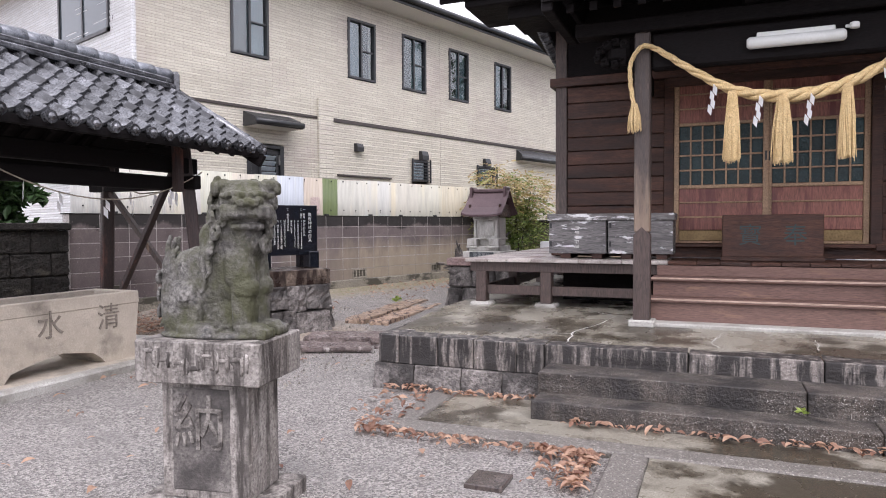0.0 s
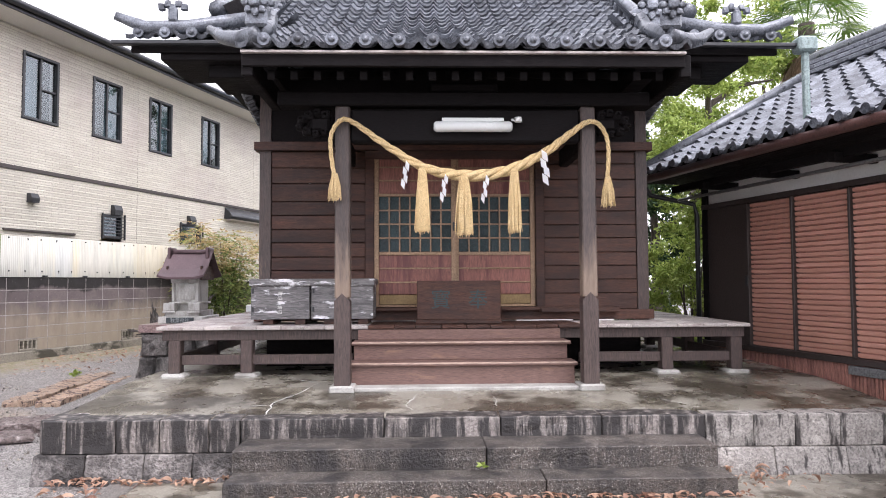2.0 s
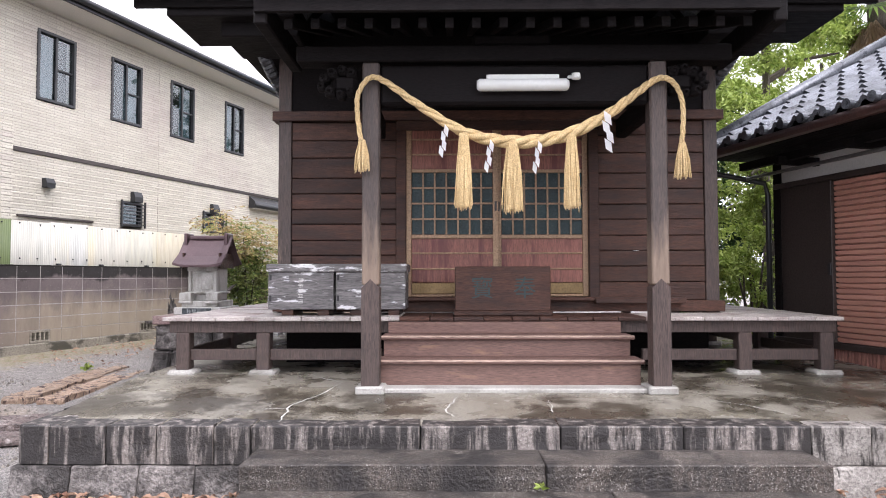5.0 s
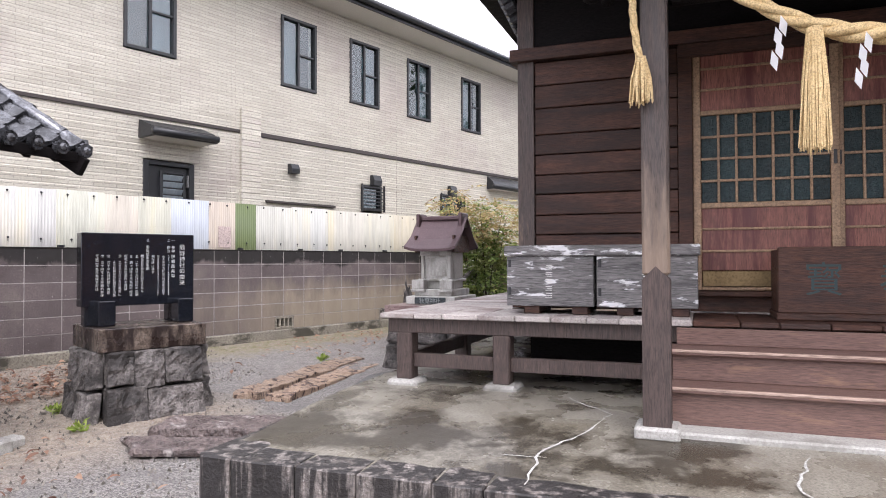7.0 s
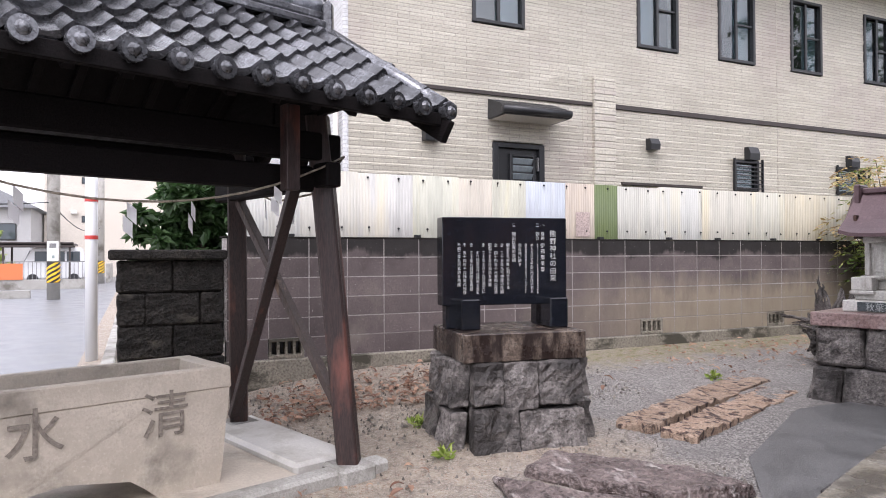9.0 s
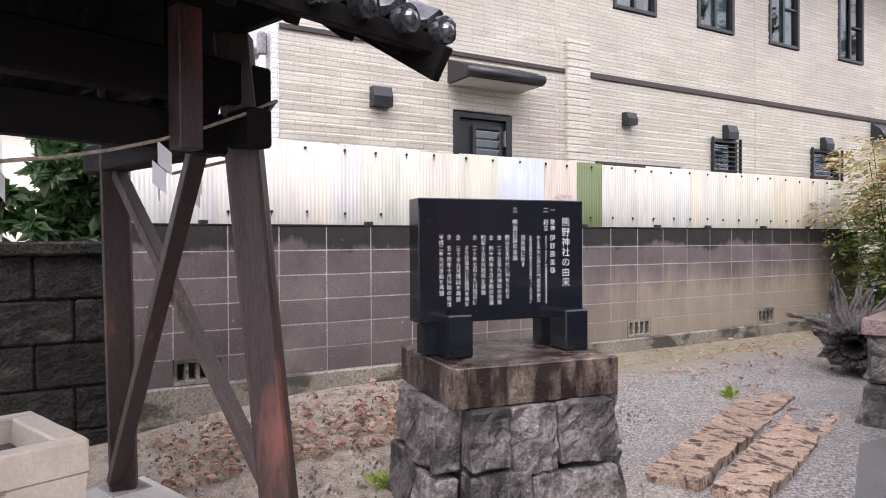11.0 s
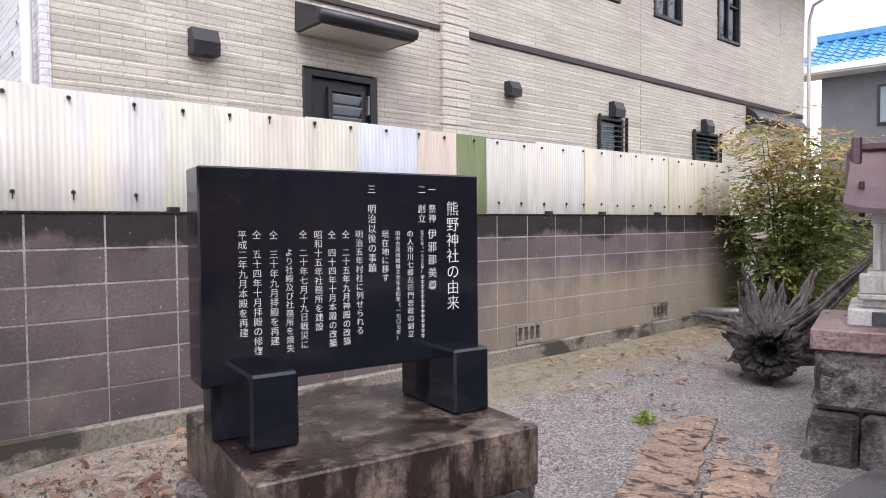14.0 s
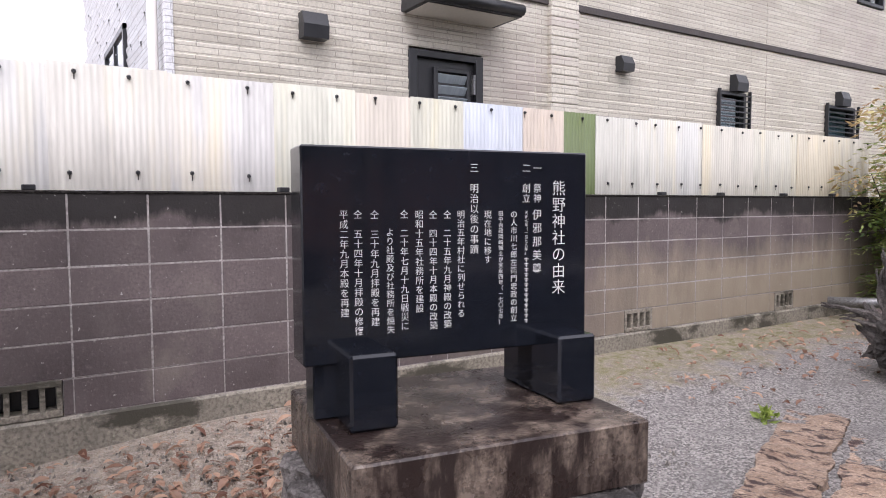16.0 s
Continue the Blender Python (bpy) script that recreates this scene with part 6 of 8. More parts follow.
def curl(c, n, r, tube=0.011, turns=1.6):
    """A spiral lock of the mane lying on a surface with normal n."""
    n = Vector(n).normalized()
    up = Vector((0, 0, 1))
    a = up.cross(n).normalized()
    w = n.cross(a)
    pts = []
    for i in range(15):
        t = i / 14
        q = r * (1 - 0.85 * t)
        ang = 1.2 + 6.283 * turns * t
        pts.append(Vector(c) + a * q * math.cos(ang) + w * q * math.sin(ang) + n * 0.012 * t)
    sweep(bm, pts, [tube * (1 - 0.3 * i / 14) for i in range(15)], 6)


def lock(p0, p1, r0, wave, n=9):
    p0, p1 = Vector(p0), Vector(p1)
    side = (p1 - p0).cross(Vector((0.3, -1, 0.2))).normalized()
    pts = [p0.lerp(p1, i / (n - 1)) + side * wave * math.sin(6.283 * i / (n - 1)) for i in range(n)]
    sweep(bm, pts, [r0 * (1 - 0.75 * i / (n - 1)) + 0.003 for i in range(n)], 6)


E3((-0.04, 0, 0.27), (0.16, 0.095, 0.13))
E3((0.1, 0, 0.34), (0.095, 0.1, 0.19), 1)
E3((0.02, 0, 0.1), (0.17, 0.075, 0.1), 2)
for s in (-1, 1):
    E3((-0.14, 0.075 * s, 0.13), (0.105, 0.05, 0.125), 2)
    E3((-0.11, 0.095 * s, 0.19), (0.06, 0.04, 0.06), 3)
    E3((-0.06, 0.1 * s, 0.035), (0.095, 0.04, 0.035), 4)
    for k in range(4):
        E3((0.035, 0.1 * s + 0.022 * (k - 1.5), 0.025), (0.022, 0.012, 0.022), k, 0.06, 2)
    E3((0.16, 0.068 * s, 0.19), (0.05, 0.046, 0.2), 5)
    E3((0.14, 0.075 * s, 0.31), (0.06, 0.045, 0.09), 5)
    E3((0.17, 0.07 * s, 0.22), (0.056, 0.05, 0.045), 6)
    E3((0.2, 0.072 * s, 0.035), (0.075, 0.05, 0.035), 6)
    for k in range(4):
        E3((0.268, 0.072 * s + 0.026 * (k - 1.5), 0.026), (0.026, 0.014, 0.024), k, 0.06, 2)
E3((0.0, 0, 0.015), (0.27, 0.15, 0.016), 9, 0.02)
# head turned to the yard
hc, hd = Vector((0.16, -0.03, 0.585)), Vector((0.5, -0.866, 0)).normalized()
hs = Vector((0.866, 0.5, 0))
E3((0.115, -0.01, 0.49), (0.11, 0.105, 0.15), 8)
E3((0.04, 0, 0.4), (0.11, 0.095, 0.12), 7)
E3(hc, (0.108, 0.108, 0.088), 10)
E3(hc + Vector((0, 0, 0.065)), (0.085, 0.085, 0.04), 10)
for w in (-0.05, -0.025, 0.0, 0.025, 0.05):
    E3(hc + hd * 0.1 + hs * w + Vector((0, 0, -0.03 - 0.006 * abs(w) / 0.05)), (0.032, 0.032, 0.03), 11, 0.05, 2)
    E3(hc + hd * (0.088 - 0.2 * abs(w)) + hs * w * 0.95 + Vector((0, 0, -0.098)), (0.026, 0.026, 0.015), 13, 0.05, 2)
for w in (-0.03, 0.0, 0.03):
    E3(hc + hd * 0.138 + hs * w * 0.9 + Vector((0, 0, 0.0 + 0.006 * (w == 0))), (0.02, 0.02, 0.016), 12, 0.05, 2)
for s in (-1, 1):
    for k in range(4):
        E3(hc + hs * s * (0.02 + 0.025 * k) + hd * (0.112 - 0.012 * k) + Vector((0, 0, 0.036 + 0.007 * math.sin(1.2 * k))), (0.021, 0.021, 0.013), 14 + k, 0.08, 2)
    E3(hc + hs * 0.048 * s + hd * 0.108 + Vector((0, 0, 0.012)), (0.02, 0.02, 0.015), 15, 0.03, 2)
    E3(hc + hs * 0.085 * s + hd * 0.075 + Vector((0, 0, -0.035)), (0.03, 0.03, 0.035), 18, 0.1, 2)
    E3(hc + hs * 0.105 * s + Vector((0, 0, 0.082)), (0.04, 0.034, 0.026), 16, 0.08, 2)
    E3(hc + hs * 0.132 * s + hd * 0.015 + Vector((0, 0, 0.068)), (0.022, 0.022, 0.03), 17, 0.08, 2)
    curl(hc + hs * 0.1 * s + hd * 0.04 + Vector((0, 0, -0.075)), hs * s + hd * 0.7, 0.03)
rng = random.Random(3)
for row, z in enumerate((0.64, 0.58, 0.515, 0.45, 0.39)):
    count = 11
    for k in range(count):
        ang = 6.283 * (k + 0.5 * (row % 2)) / count
        d = Vector((math.cos(ang), math.sin(ang), 0.12))
        if d.dot(hd) > (0.45 if z > 0.5 else 0.72):
            continue
        c = Vector((0.135 - 0.12 * (0.6 - z), -0.01, z)) + d * (0.128 + 0.01 * (row in (1, 2)))
        curl(c, d, 0.036 + 0.007 * rng.random(), 0.0135, 1.4 + 0.4 * rng.random())
for k in range(22):
    ang = 6.283 * k / 22
    d = Vector((math.cos(ang), math.sin(ang), 0))
    if d.dot(hd) > 0.75 or d.x > 0.8:
        continue
    p = Vector((0.085, -0.005, 0.39)) + d * 0.125
    lock(p, p + Vector((-0.035, 0, -0.13 - 0.03 * (k % 3))) + d * 0.004, 0.02, 0.014)
for s in (-1, 1):
    for k in range(7):
        lock((-0.2 + 0.012 * k, 0.1 * s, 0.26 - 0.012 * k), (-0.235 + 0.03 * k, 0.118 * s, 0.05), 0.014, 0.01)
    curl((-0.1, 0.132 * s, 0.19), (0, s, 0.2), 0.035)
E3((-0.235, 0, 0.22), (0.045, 0.06, 0.16), 20)
for k in range(9):
    y = 0.055 * (k - 4) / 4
    lock((-0.235, y, 0.2), (-0.215 + 0.03 * math.cos(k * 2.1), y * 0.7, 0.4 + 0.05 * math.sin(k * 1.7)), 0.026, 0.014)
for k in range(10):
    curl((-0.272 + 0.01 * (k % 2), 0.075 * math.cos(k * 1.9), 0.06 + 0.025 * k), (-1, 0.5 * math.cos(k * 1.9), 0), 0.03)
lion = part("guardian_lion", bm, stone_lion, None, m=KOMA @ Matrix.Translation((0.0, 0, 0.815)) @ Matrix.Diagonal((1, 1, 1.05, 1)), smooth=True)
tagged(lion, "mossy grey stone guardian lion seated on a pedestal", "statue")
rm = lion.modifiers.new("remesh", "REMESH")
rm.mode, rm.voxel_size, rm.use_smooth_shade = "VOXEL", 0.0044, True

# ---------- inscribed monument ----------
MON = pose(-6.95, 5.395, 0.1, 0, 0, 81)
mon = thing("stone_monument", "black granite inscribed slab on a mossy stone base", "monument", MON)
part("plinth_slab", hewn((-0.435, -0.375, 0.59), (0.435, 0.375, 0.775), 2, 0, 0.003), stone_slab, mon)
rng = random.Random(12)


def base_stone(x0, x1, z0, z1, face, seed):
    """One stone of the battered base; face 0 front, 1 right, 2 back, 3 left."""
    bm = bmesh.new()
    half = (0.36, 0.3, 0.36, 0.3)[face]
    depth = (0.3, 0.36, 0.3, 0.36)[face]
    box(bm, (x0 + 0.002, -0.12, z0 + 0.002), (x1 - 0.002, 0.0, z1 - 0.002), 0.01)
    bmesh.ops.subdivide_edges(bm, edges=[e for e in bm.edges if e.calc_length() > 0.06], cuts=5, use_grid_fill=True)
    for v in bm.verts:
        k = (0.59 - v.co.z) / 0.6
        n = noise.fractal(v.co * 8 + Vector((seed * 5.0, 0, 0)), 0.8, 2, 4)
        v.co.x *= 1 + 0.07 * k
        v.co.y += -depth - 0.04 * k * k - 0.02 * k + (0.035 * n if v.co.y < -0.06 else 0)
        v.co.z += 0.008 * n
    part("base_stone", bm, stone_rough, mon, m=pose(0, 0, 0, 0, 0, 90 * face))


for face in range(4):
    w = 0.37 if face in (0, 2) else 0.31
    c = rng.gauss(0, 0.05)
    z = 0.3 + rng.gauss(0, 0.03)
    for x0, x1, z0, z1 in ((-w, c - 0.1, z + 0.02, 0.59), (c - 0.1, c + 0.14, z - 0.02, 0.59), (c + 0.14, w, z, 0.59), (-w, c, -0.1, z), (c, w, -0.1, z - 0.03)):
        base_stone(x0, x1, z0, z1, face, k := rng.randrange(99))
bm = boxes(((-0.345, -0.285, -0.05), (0.345, 0.285, 0.6)))
for v in bm.verts:
    if v.co.z < 0.3:
        v.co.x *= 1.06
        v.co.y *= 1.1
part("core", bm, stone_rough, mon)
for x0, x1 in ((-0.375, -0.24), (0.275, 0.41)):
    part("foot_block", boxes(((x0, -0.155, 0.776), (x1, 0.2, 0.985)), b=0.008), stone_black, mon)
tablet = part("tablet", boxes(((-0.47, -0.02, 0.935), (0.465, 0.12, 1.552)), ((-0.44, -0.0, 0.776), (-0.24, 0.1, 0.936)), ((0.275, -0.0, 0.776), (0.435, 0.1, 0.936)), b=0.005), stone_black, mon, "polished black granite tablet")
COLS = ((0.358, 1.46, 1.089, "熊野神社の由来"), (0.278, 1.513, 1.387, "一　祭神"), (0.277, 1.369, 1.156, "伊邪那美尊"), (0.238, 1.513, 1.387, "二　創立"), (0.238, 1.366, 1.225, "天正七年（一五七九年）"),
        (0.193, 1.366, 1.015, "の人市川七郎左衛門忠政の創立"), (0.147, 1.366, 1.01, "田中吉政岡崎城主が宝永四年（一七〇七年）"), (0.102, 1.367, 1.201, "現在地に移す"), (0.056, 1.51, 1.232, "三　明治以後の事蹟"),
        (0.011, 1.368, 1.041, "明治五年村社に列せられる"), (-0.034, 1.368, 1.011, "仝　二十五年九月神殿の改築"), (-0.08, 1.368, 1.01, "仝　四十四年十月本殿の改築"), (-0.124, 1.369, 1.064, "昭和十五年社務所を建設"),
        (-0.171, 1.37, 1.015, "仝　二十年七月十九日戦災に"), (-0.215, 1.318, 1.009, "より社殿及び社務所を焼失"), (-0.261, 1.37, 1.034, "仝　三十年九月拝殿を再建"), (-0.31, 1.371, 1.011, "仝　五十四年十月拝殿の修復"), (-0.351, 1.371, 1.066, "平成二年九月本殿を再建"))
for x, za, zb, text in COLS:
    pitch = (za - zb) / len(text)
    size = min(pitch * 0.98, 0.053 if za < 1.5 and len(text) == 7 else 0.036)
    for k, ch in enumerate(text):
        if ch != "　":
            writing("engraving", ch, size, engraved, tablet, pose(x, -0.0215, za - k * pitch, 90), 0.0006)
for k in range(13):
    z = 1.215 - 0.0162 * k
    part("engraving", boxes(((0.231, -0.0222, z), (0.245, -0.0205, z + 0.002)), ((0.233, -0.0222, z - 0.005), (0.244, -0.0205, z - 0.0035)), ((0.237, -0.0222, z - 0.0105), (0.239, -0.0205, z + 0.003)), b=0.0003), engraved, tablet)

# ---------- small stone shrine ----------
MINI = pose(-6.6, 8.09, 0.15, 0, 0, 16)
mini = thing("small_stone_shrine", "small pale stone shrine with brown copper roof on masonry base", "shrine", MINI)
part("cap_slab", hewn((0.0, 0.0, 0.645), (1.06, 1.0, 0.755), 4, 0, 0.004), stone_pink, mini)
for face, (ox, oy, ln) in enumerate(((0.03, 0.03, 1.0), (1.03, 0.03, 0.94), (1.03, 0.97, 1.0), (0.03, 0.97, 0.94))):
    for z0, z1, cuts, fl in ((0.32, 0.643, (0.0, 0.36, 0.72, 1.0), 0.03), (-0.08, 0.318, (0.0, 0.22, 0.6, 1.0), 0.09)):
        for a, c in zip(cuts, cuts[1:]):
            bm = bmesh.new()
            box(bm, (a * ln + 0.005, 0.0, z0 + 0.004), (c * ln - 0.005, 0.15, z1 - 0.004), 0.025)
            bmesh.ops.subdivide_edges(bm, edges=[e for e in bm.edges if e.calc_length() > 0.06], cuts=3, use_grid_fill=True)
            for v in bm.verts:
                n = noise.fractal(v.co * 7 + Vector((face * 9 + a * 5, z0, 0)), 0.8, 2, 4)
                kk = (0.645 - v.co.z) / 0.645
                v.co.x += (v.co.x / ln - 0.5) * 0.08 * kk
                v.co.y += -0.04 * kk * kk - 0.02 * kk + (0.025 * n if v.co.y < 0.07 else 0)
            part("base_stone", bm, stone_rough, mini, m=pose(ox, oy, 0, 0, 0, 90 * face))
part("core", boxes(((0.1, 0.1, -0.05), (0.95, 0.9, 0.645))), stone_rough, mini)
part("lower_step", boxes(((0.2, 0.16, 0.755), (0.9, 0.86, 0.85)), b=0.008), stone_white, mini)
part("middle_step", boxes(((0.28, 0.24, 0.85), (0.82, 0.82, 0.93)), b=0.008), stone_white, mini)
for x in (0.26, 0.66):
    part("side_block", boxes(((x, 0.2, 0.93), (x + 0.18, 0.34, 1.04)), b=0.008), stone_white, mini)
    part("side_block_base", boxes(((x - 0.01, 0.19, 0.9), (x + 0.19, 0.35, 0.93)), b=0.006), stone_white, mini)
part("sanctuary", boxes(((0.34, 0.36, 0.93), (0.76, 0.74, 1.36)), b=0.01), stone_white, mini)
for x in (0.33, 0.72):
    part("pillar", boxes(((x, 0.33, 1.05), (x + 0.05, 0.38, 1.36)), b=0.01), stone_white, mini)
part("lintel", boxes(((0.32, 0.32, 1.32), (0.78, 0.39, 1.38)), b=0.008), stone_white, mini)
dd = part("stone_door", boxes(((0.4, 0.348, 1.08), (0.7, 0.362, 1.3)), b=0.004), stone_white, mini)
part("ledge", boxes(((0.3, 0.3, 1.02), (0.8, 0.76, 1.05)), b=0.008), stone_white, mini)
pl = part("name_plate", boxes(((0.33, 0.148, 0.765), (0.77, 0.162, 0.84)), b=0.004), plate_dark, mini, "dark metal name plate")
writing("raised_lettering", "秋葉神社", 0.075, surface("raised_letter_metal", (0.28, 0.31, 0.31), (0.36, 0.39, 0.39), 10, metal=0.4, vary=0), pl, pose(0.55, 0.147, 0.832, 90), 0.002)
bm = bmesh.new()
prof = [(0.16, 1.4), (0.22, 1.44), (0.33, 1.52), (0.44, 1.64), (0.52, 1.74), (0.55, 1.76), (0.58, 1.74), (0.68, 1.62), (0.8, 1.5), (0.92, 1.41)]
lo = [(y, z - 0.03) for y, z in prof]
rings = []
for i in range(9):
    t = i / 8
    x, lift = 0.17 + 0.74 * t, 0.035 * (2 * t - 1) ** 4
    ins = 0.05
    rings.append([bm.verts.new((x + (0.04 * (z - 1.4) / 0.36 * (1 - 2 * t)), y, z + lift)) for y, z in prof] + [bm.verts.new((x, y, z + lift)) for y, z in reversed(lo)])
for a, c in zip(rings, rings[1:]):
    for j in range(len(a)):
        bm.faces.new((a[j], a[(j + 1) % len(a)], c[(j + 1) % len(a)], c[j]))
bm.faces.new(rings[0])
bm.faces.new(rings[-1][::-1])
part("copper_roof", bm, copper, mini, "curved brown copper roof")
part("ridge", boxes(((0.2, 0.5, 1.745), (0.88, 0.6, 1.8)), b=0.012), copper, mini)
for x in (0.2, 0.82):
    part("ridge_end", boxes(((x, 0.44, 1.66), (x + 0.06, 0.66, 1.83)), b=0.012), copper, mini)
for x in (0.25, 0.8):
    part("gable_board", boxes(((x, 0.3, 1.36), (x + 0.03, 0.8, 1.56))), wood_dark, mini)

for ob in mini.children:
    if not ob.name.startswith(("cap_slab", "base_stone", "core")):
        ob.matrix_basis = Matrix.Translation((-0.01, 0.07, 0)) @ Matrix.Diagonal((0.88, 1, 1, 1)) @ ob.matrix_basis

# ---------- loose stones, stump, pipe ----------
def slab_rock(name, label, outline, z, th, mat, seed, cat="rock"):
    bm = bmesh.new()
    cx, cy = sum(p[0] for p in outline) / len(outline), sum(p[1] for p in outline) / len(outline)
    fine = []
    for (a, c), (d, e) in zip(outline, outline[1:] + outline[:1]):
        for k in range(14):
            t = k / 14
            j = 0.03 * noise.fractal(Vector(((a + (d - a) * t) * 5, (c + (e - c) * t) * 5, seed)), 0.8, 2, 3)
            fine.append((a + (d - a) * t - cx + j, c + (e - c) * t - cy + j))
    levels = [(0.98, -th * 0.6), (1.03, th * 0.2), (1.0, th * 0.85), (0.965, th), (0.9, th), (0.8, th), (0.7, th), (0.6, th), (0.5, th), (0.4, th), (0.3, th), (0.2, th), (0.1, th)]
    rings = [[bm.verts.new((x * s, y * s, h + (0.016 * noise.fractal(Vector((x * s * 9, y * s * 16, seed)), 0.7, 2, 4) if s < 1 and h > 0 else 0))) for x, y in fine] for s, h in levels]
    n = len(fine)
    for a, c in zip(rings, rings[1:]):
        for j in range(n):
            bm.faces.new((a[j], a[(j + 1) % n], c[(j + 1) % n], c[j]))
    bm.faces.new(rings[-1])
    bm.faces.new(rings[0][::-1])
    ob = part(name, bm, mat, None, m=Matrix.Translation((cx, cy, z)))
    return tagged(ob, label, cat)


def long_slab(label, near, far, near_w, far_w, z, th, seed):
    """A long split slab with thin broken layers running across it."""
    near, far = Vector(near), Vector(far)
    ln = (far - near).length
    turn = math.degrees(math.atan2(far.y - near.y, far.x - near.x)) - 90
    bm = bmesh.new()
    nu, nv = 18, 90
    grid = []
    for j in range(nv + 1):
        t = j / nv
        row = []
        for i in range(-2, nu + 3):
            q = min(1.0, max(0.0, i / nu))
            w = near_w + (far_w - near_w) * t
            rag = 0.03 * noise.fractal(Vector((seed * 9 + (5 if q > 0.5 else 0), t * 9, 0)), 0.8, 2, 4)
            x = (q - 0.5) * w + rag * abs(2 * q - 1)
            y = t * ln + 0.05 * noise.fractal(Vector((q * 4, seed, 3.0 if t > 0.5 else 8.0)), 0.8, 2, 3) * abs(2 * t - 1) ** 6
            step = noise.fractal(Vector((q * 2.2 + seed, t * ln * 13, 0)), 0.75, 2.2, 5)
            h = th + 0.018 * step + 0.02 * noise.noise(Vector((q * 2, t * 4, seed)))
            if j in (0, nv):
                h -= 0.02
            if i in (-1, nu + 1):
                h *= 0.5
            if i in (-2, nu + 2):
                h = -0.06
            row.append(bm.verts.new((x + (0.02 * noise.noise(Vector((t * 30, h * 40, seed))) if i < 0 or i > nu else 0), y, h)))
        grid.append(row)
    for a, c in zip(grid, grid[1:]):
        for k in range(len(a) - 1):
            bm.faces.new((a[k], a[k + 1], c[k + 1], c[k]))
    for row in (grid[0], grid[-1]):
        low = [bm.verts.new((v.co.x, v.co.y, -0.06)) for v in row]
        for k in range(len(row) - 1):
            bm.faces.new((row[k], row[k + 1], low[k + 1], low[k]))
    return tagged(part("slab_rock", bm, rock_ochre, None, m=pose(near.x, near.y, z, 0, 0, turn)), label, "rock")


long_slab("long ochre split stone slab lying on gravel", (-6.56, 6.2), (-7.45, 8.4), 0.27, 0.34, 0.12, 0.085, 1)
long_slab("wet brown split stone slab beside the ochre one", (-6.26, 6.33), (-6.98, 8.24), 0.26, 0.33, 0.12, 0.07, 2)
slab_rock("stepping_rock", "flat purple-brown rock half sunk in soil", [(-6.35, 5.35), (-6.1, 5.05), (-5.45, 5.45), (-5.35, 5.95), (-5.7, 5.9)], 0.1, 0.07, rock_purple, 3)
slab_rock("stepping_rock", "low dark rock sunk in the soil", [(-6.1, 4.85), (-5.7, 4.7), (-5.15, 5.15), (-5.4, 5.35)], 0.115, 0.03, rock_purple, 4)
slab_rock("stepping_rock", "small wet rock by the platform corner", [(-5.3, 5.35), (-4.95, 5.3), (-4.75, 5.6), (-5.1, 5.75)], 0.09, 0.03, rock_purple, 5)
patch = thing("asphalt_patch", "dark wet asphalt patch on the gravel", "asphalt", kind="structure")
bm = bmesh.new()
rim = [(-5.75, 6.4), (-4.9, 5.6), (-4.6, 5.9), (-5.2, 7.4), (-5.6, 8.3), (-6.3, 8.2), (-6.35, 7.6)]
bm.faces.new([bm.verts.new((x, y, ground_height(x, y) + 0.022)) for x, y in rim])
bmesh.ops.triangulate(bm, faces=bm.faces[:])
bmesh.ops.subdivide_edges(bm, edges=bm.edges[:], cuts=5, use_grid_fill=True)
for v in bm.verts:
    v.co.z = ground_height(v.co.x, v.co.y) + 0.02
part("patch", bm, surface("dark_asphalt", (0.085, 0.084, 0.084), (0.19, 0.187, 0.185), 4, rough=(0.35, 0.65), bump=0.8, fine=140, speck=(0.3, 0.3, 0.3), speck_scale=160, speck_at=(0.62, 0.72), vary=0, world_coords=True), patch)
lid = thing("drain_cover", "small square dark metal drain lid in the gravel", "drain cover", SHRINE @ Matrix.Translation((-1.455, -2.47, 0.085)))
part("lid", boxes(((-0.1, -0.105, -0.02), (0.1, 0.105, 0.014)), b=0.005), surface("wet_brown_metal", (0.05, 0.04, 0.037), (0.1, 0.08, 0.072), 9, rough=(0.05, 0.2), bump=0.1, vary=0), lid)

stump = thing("hollow_stump", "weathered dark hollow tree stump with splayed roots", "stump", pose(-7.47, 9.66, 0.27, 0, 0, 21))
bm = bmesh.new()
N = 72
ringsA = []
for r, y in ((0.03, 0.25), (0.05, 0.02), (0.075, -0.08), (0.1, -0.12), (0.125, -0.09), (0.15, -0.15), (0.185, -0.17), (0.22, -0.13), (0.24, -0.02), (0.235, 0.12), (0.2, 0.3), (0.12, 0.45)):
    row = []
    for k in range(N):
        a = 2 * math.pi * k / N
        ca, sa = math.cos(a), math.sin(a)
        rr = r * (1 + 0.2 * noise.fractal(Vector((ca * 4.5, sa * 4.5, y * 4)), 0.7, 2, 5))
        row.append(bm.verts.new((rr * ca, y + 0.05 * noise.fractal(Vector((ca * 6, sa * 6, r * 14)), 0.7, 2, 4), 0.2 + 0.92 * rr * sa)))
    ringsA.append(row)
for a, c in zip(ringsA, ringsA[1:]):
    for j in range(N):
        bm.faces.new((a[j], a[(j + 1) % N], c[(j + 1) % N], c[j]))
bm.faces.new(ringsA[0])
bm.faces.new(ringsA[-1][::-1])
part("bole", bm, surface("black_rotten_wood", (0.016, 0.014, 0.013), (0.085, 0.075, 0.068), 16, rough=(0.5, 0.85), bump=1.0, fine=50, vary=0, dist=0.03), stump, "blackened hollow end of the bole")
rng = random.Random(21)
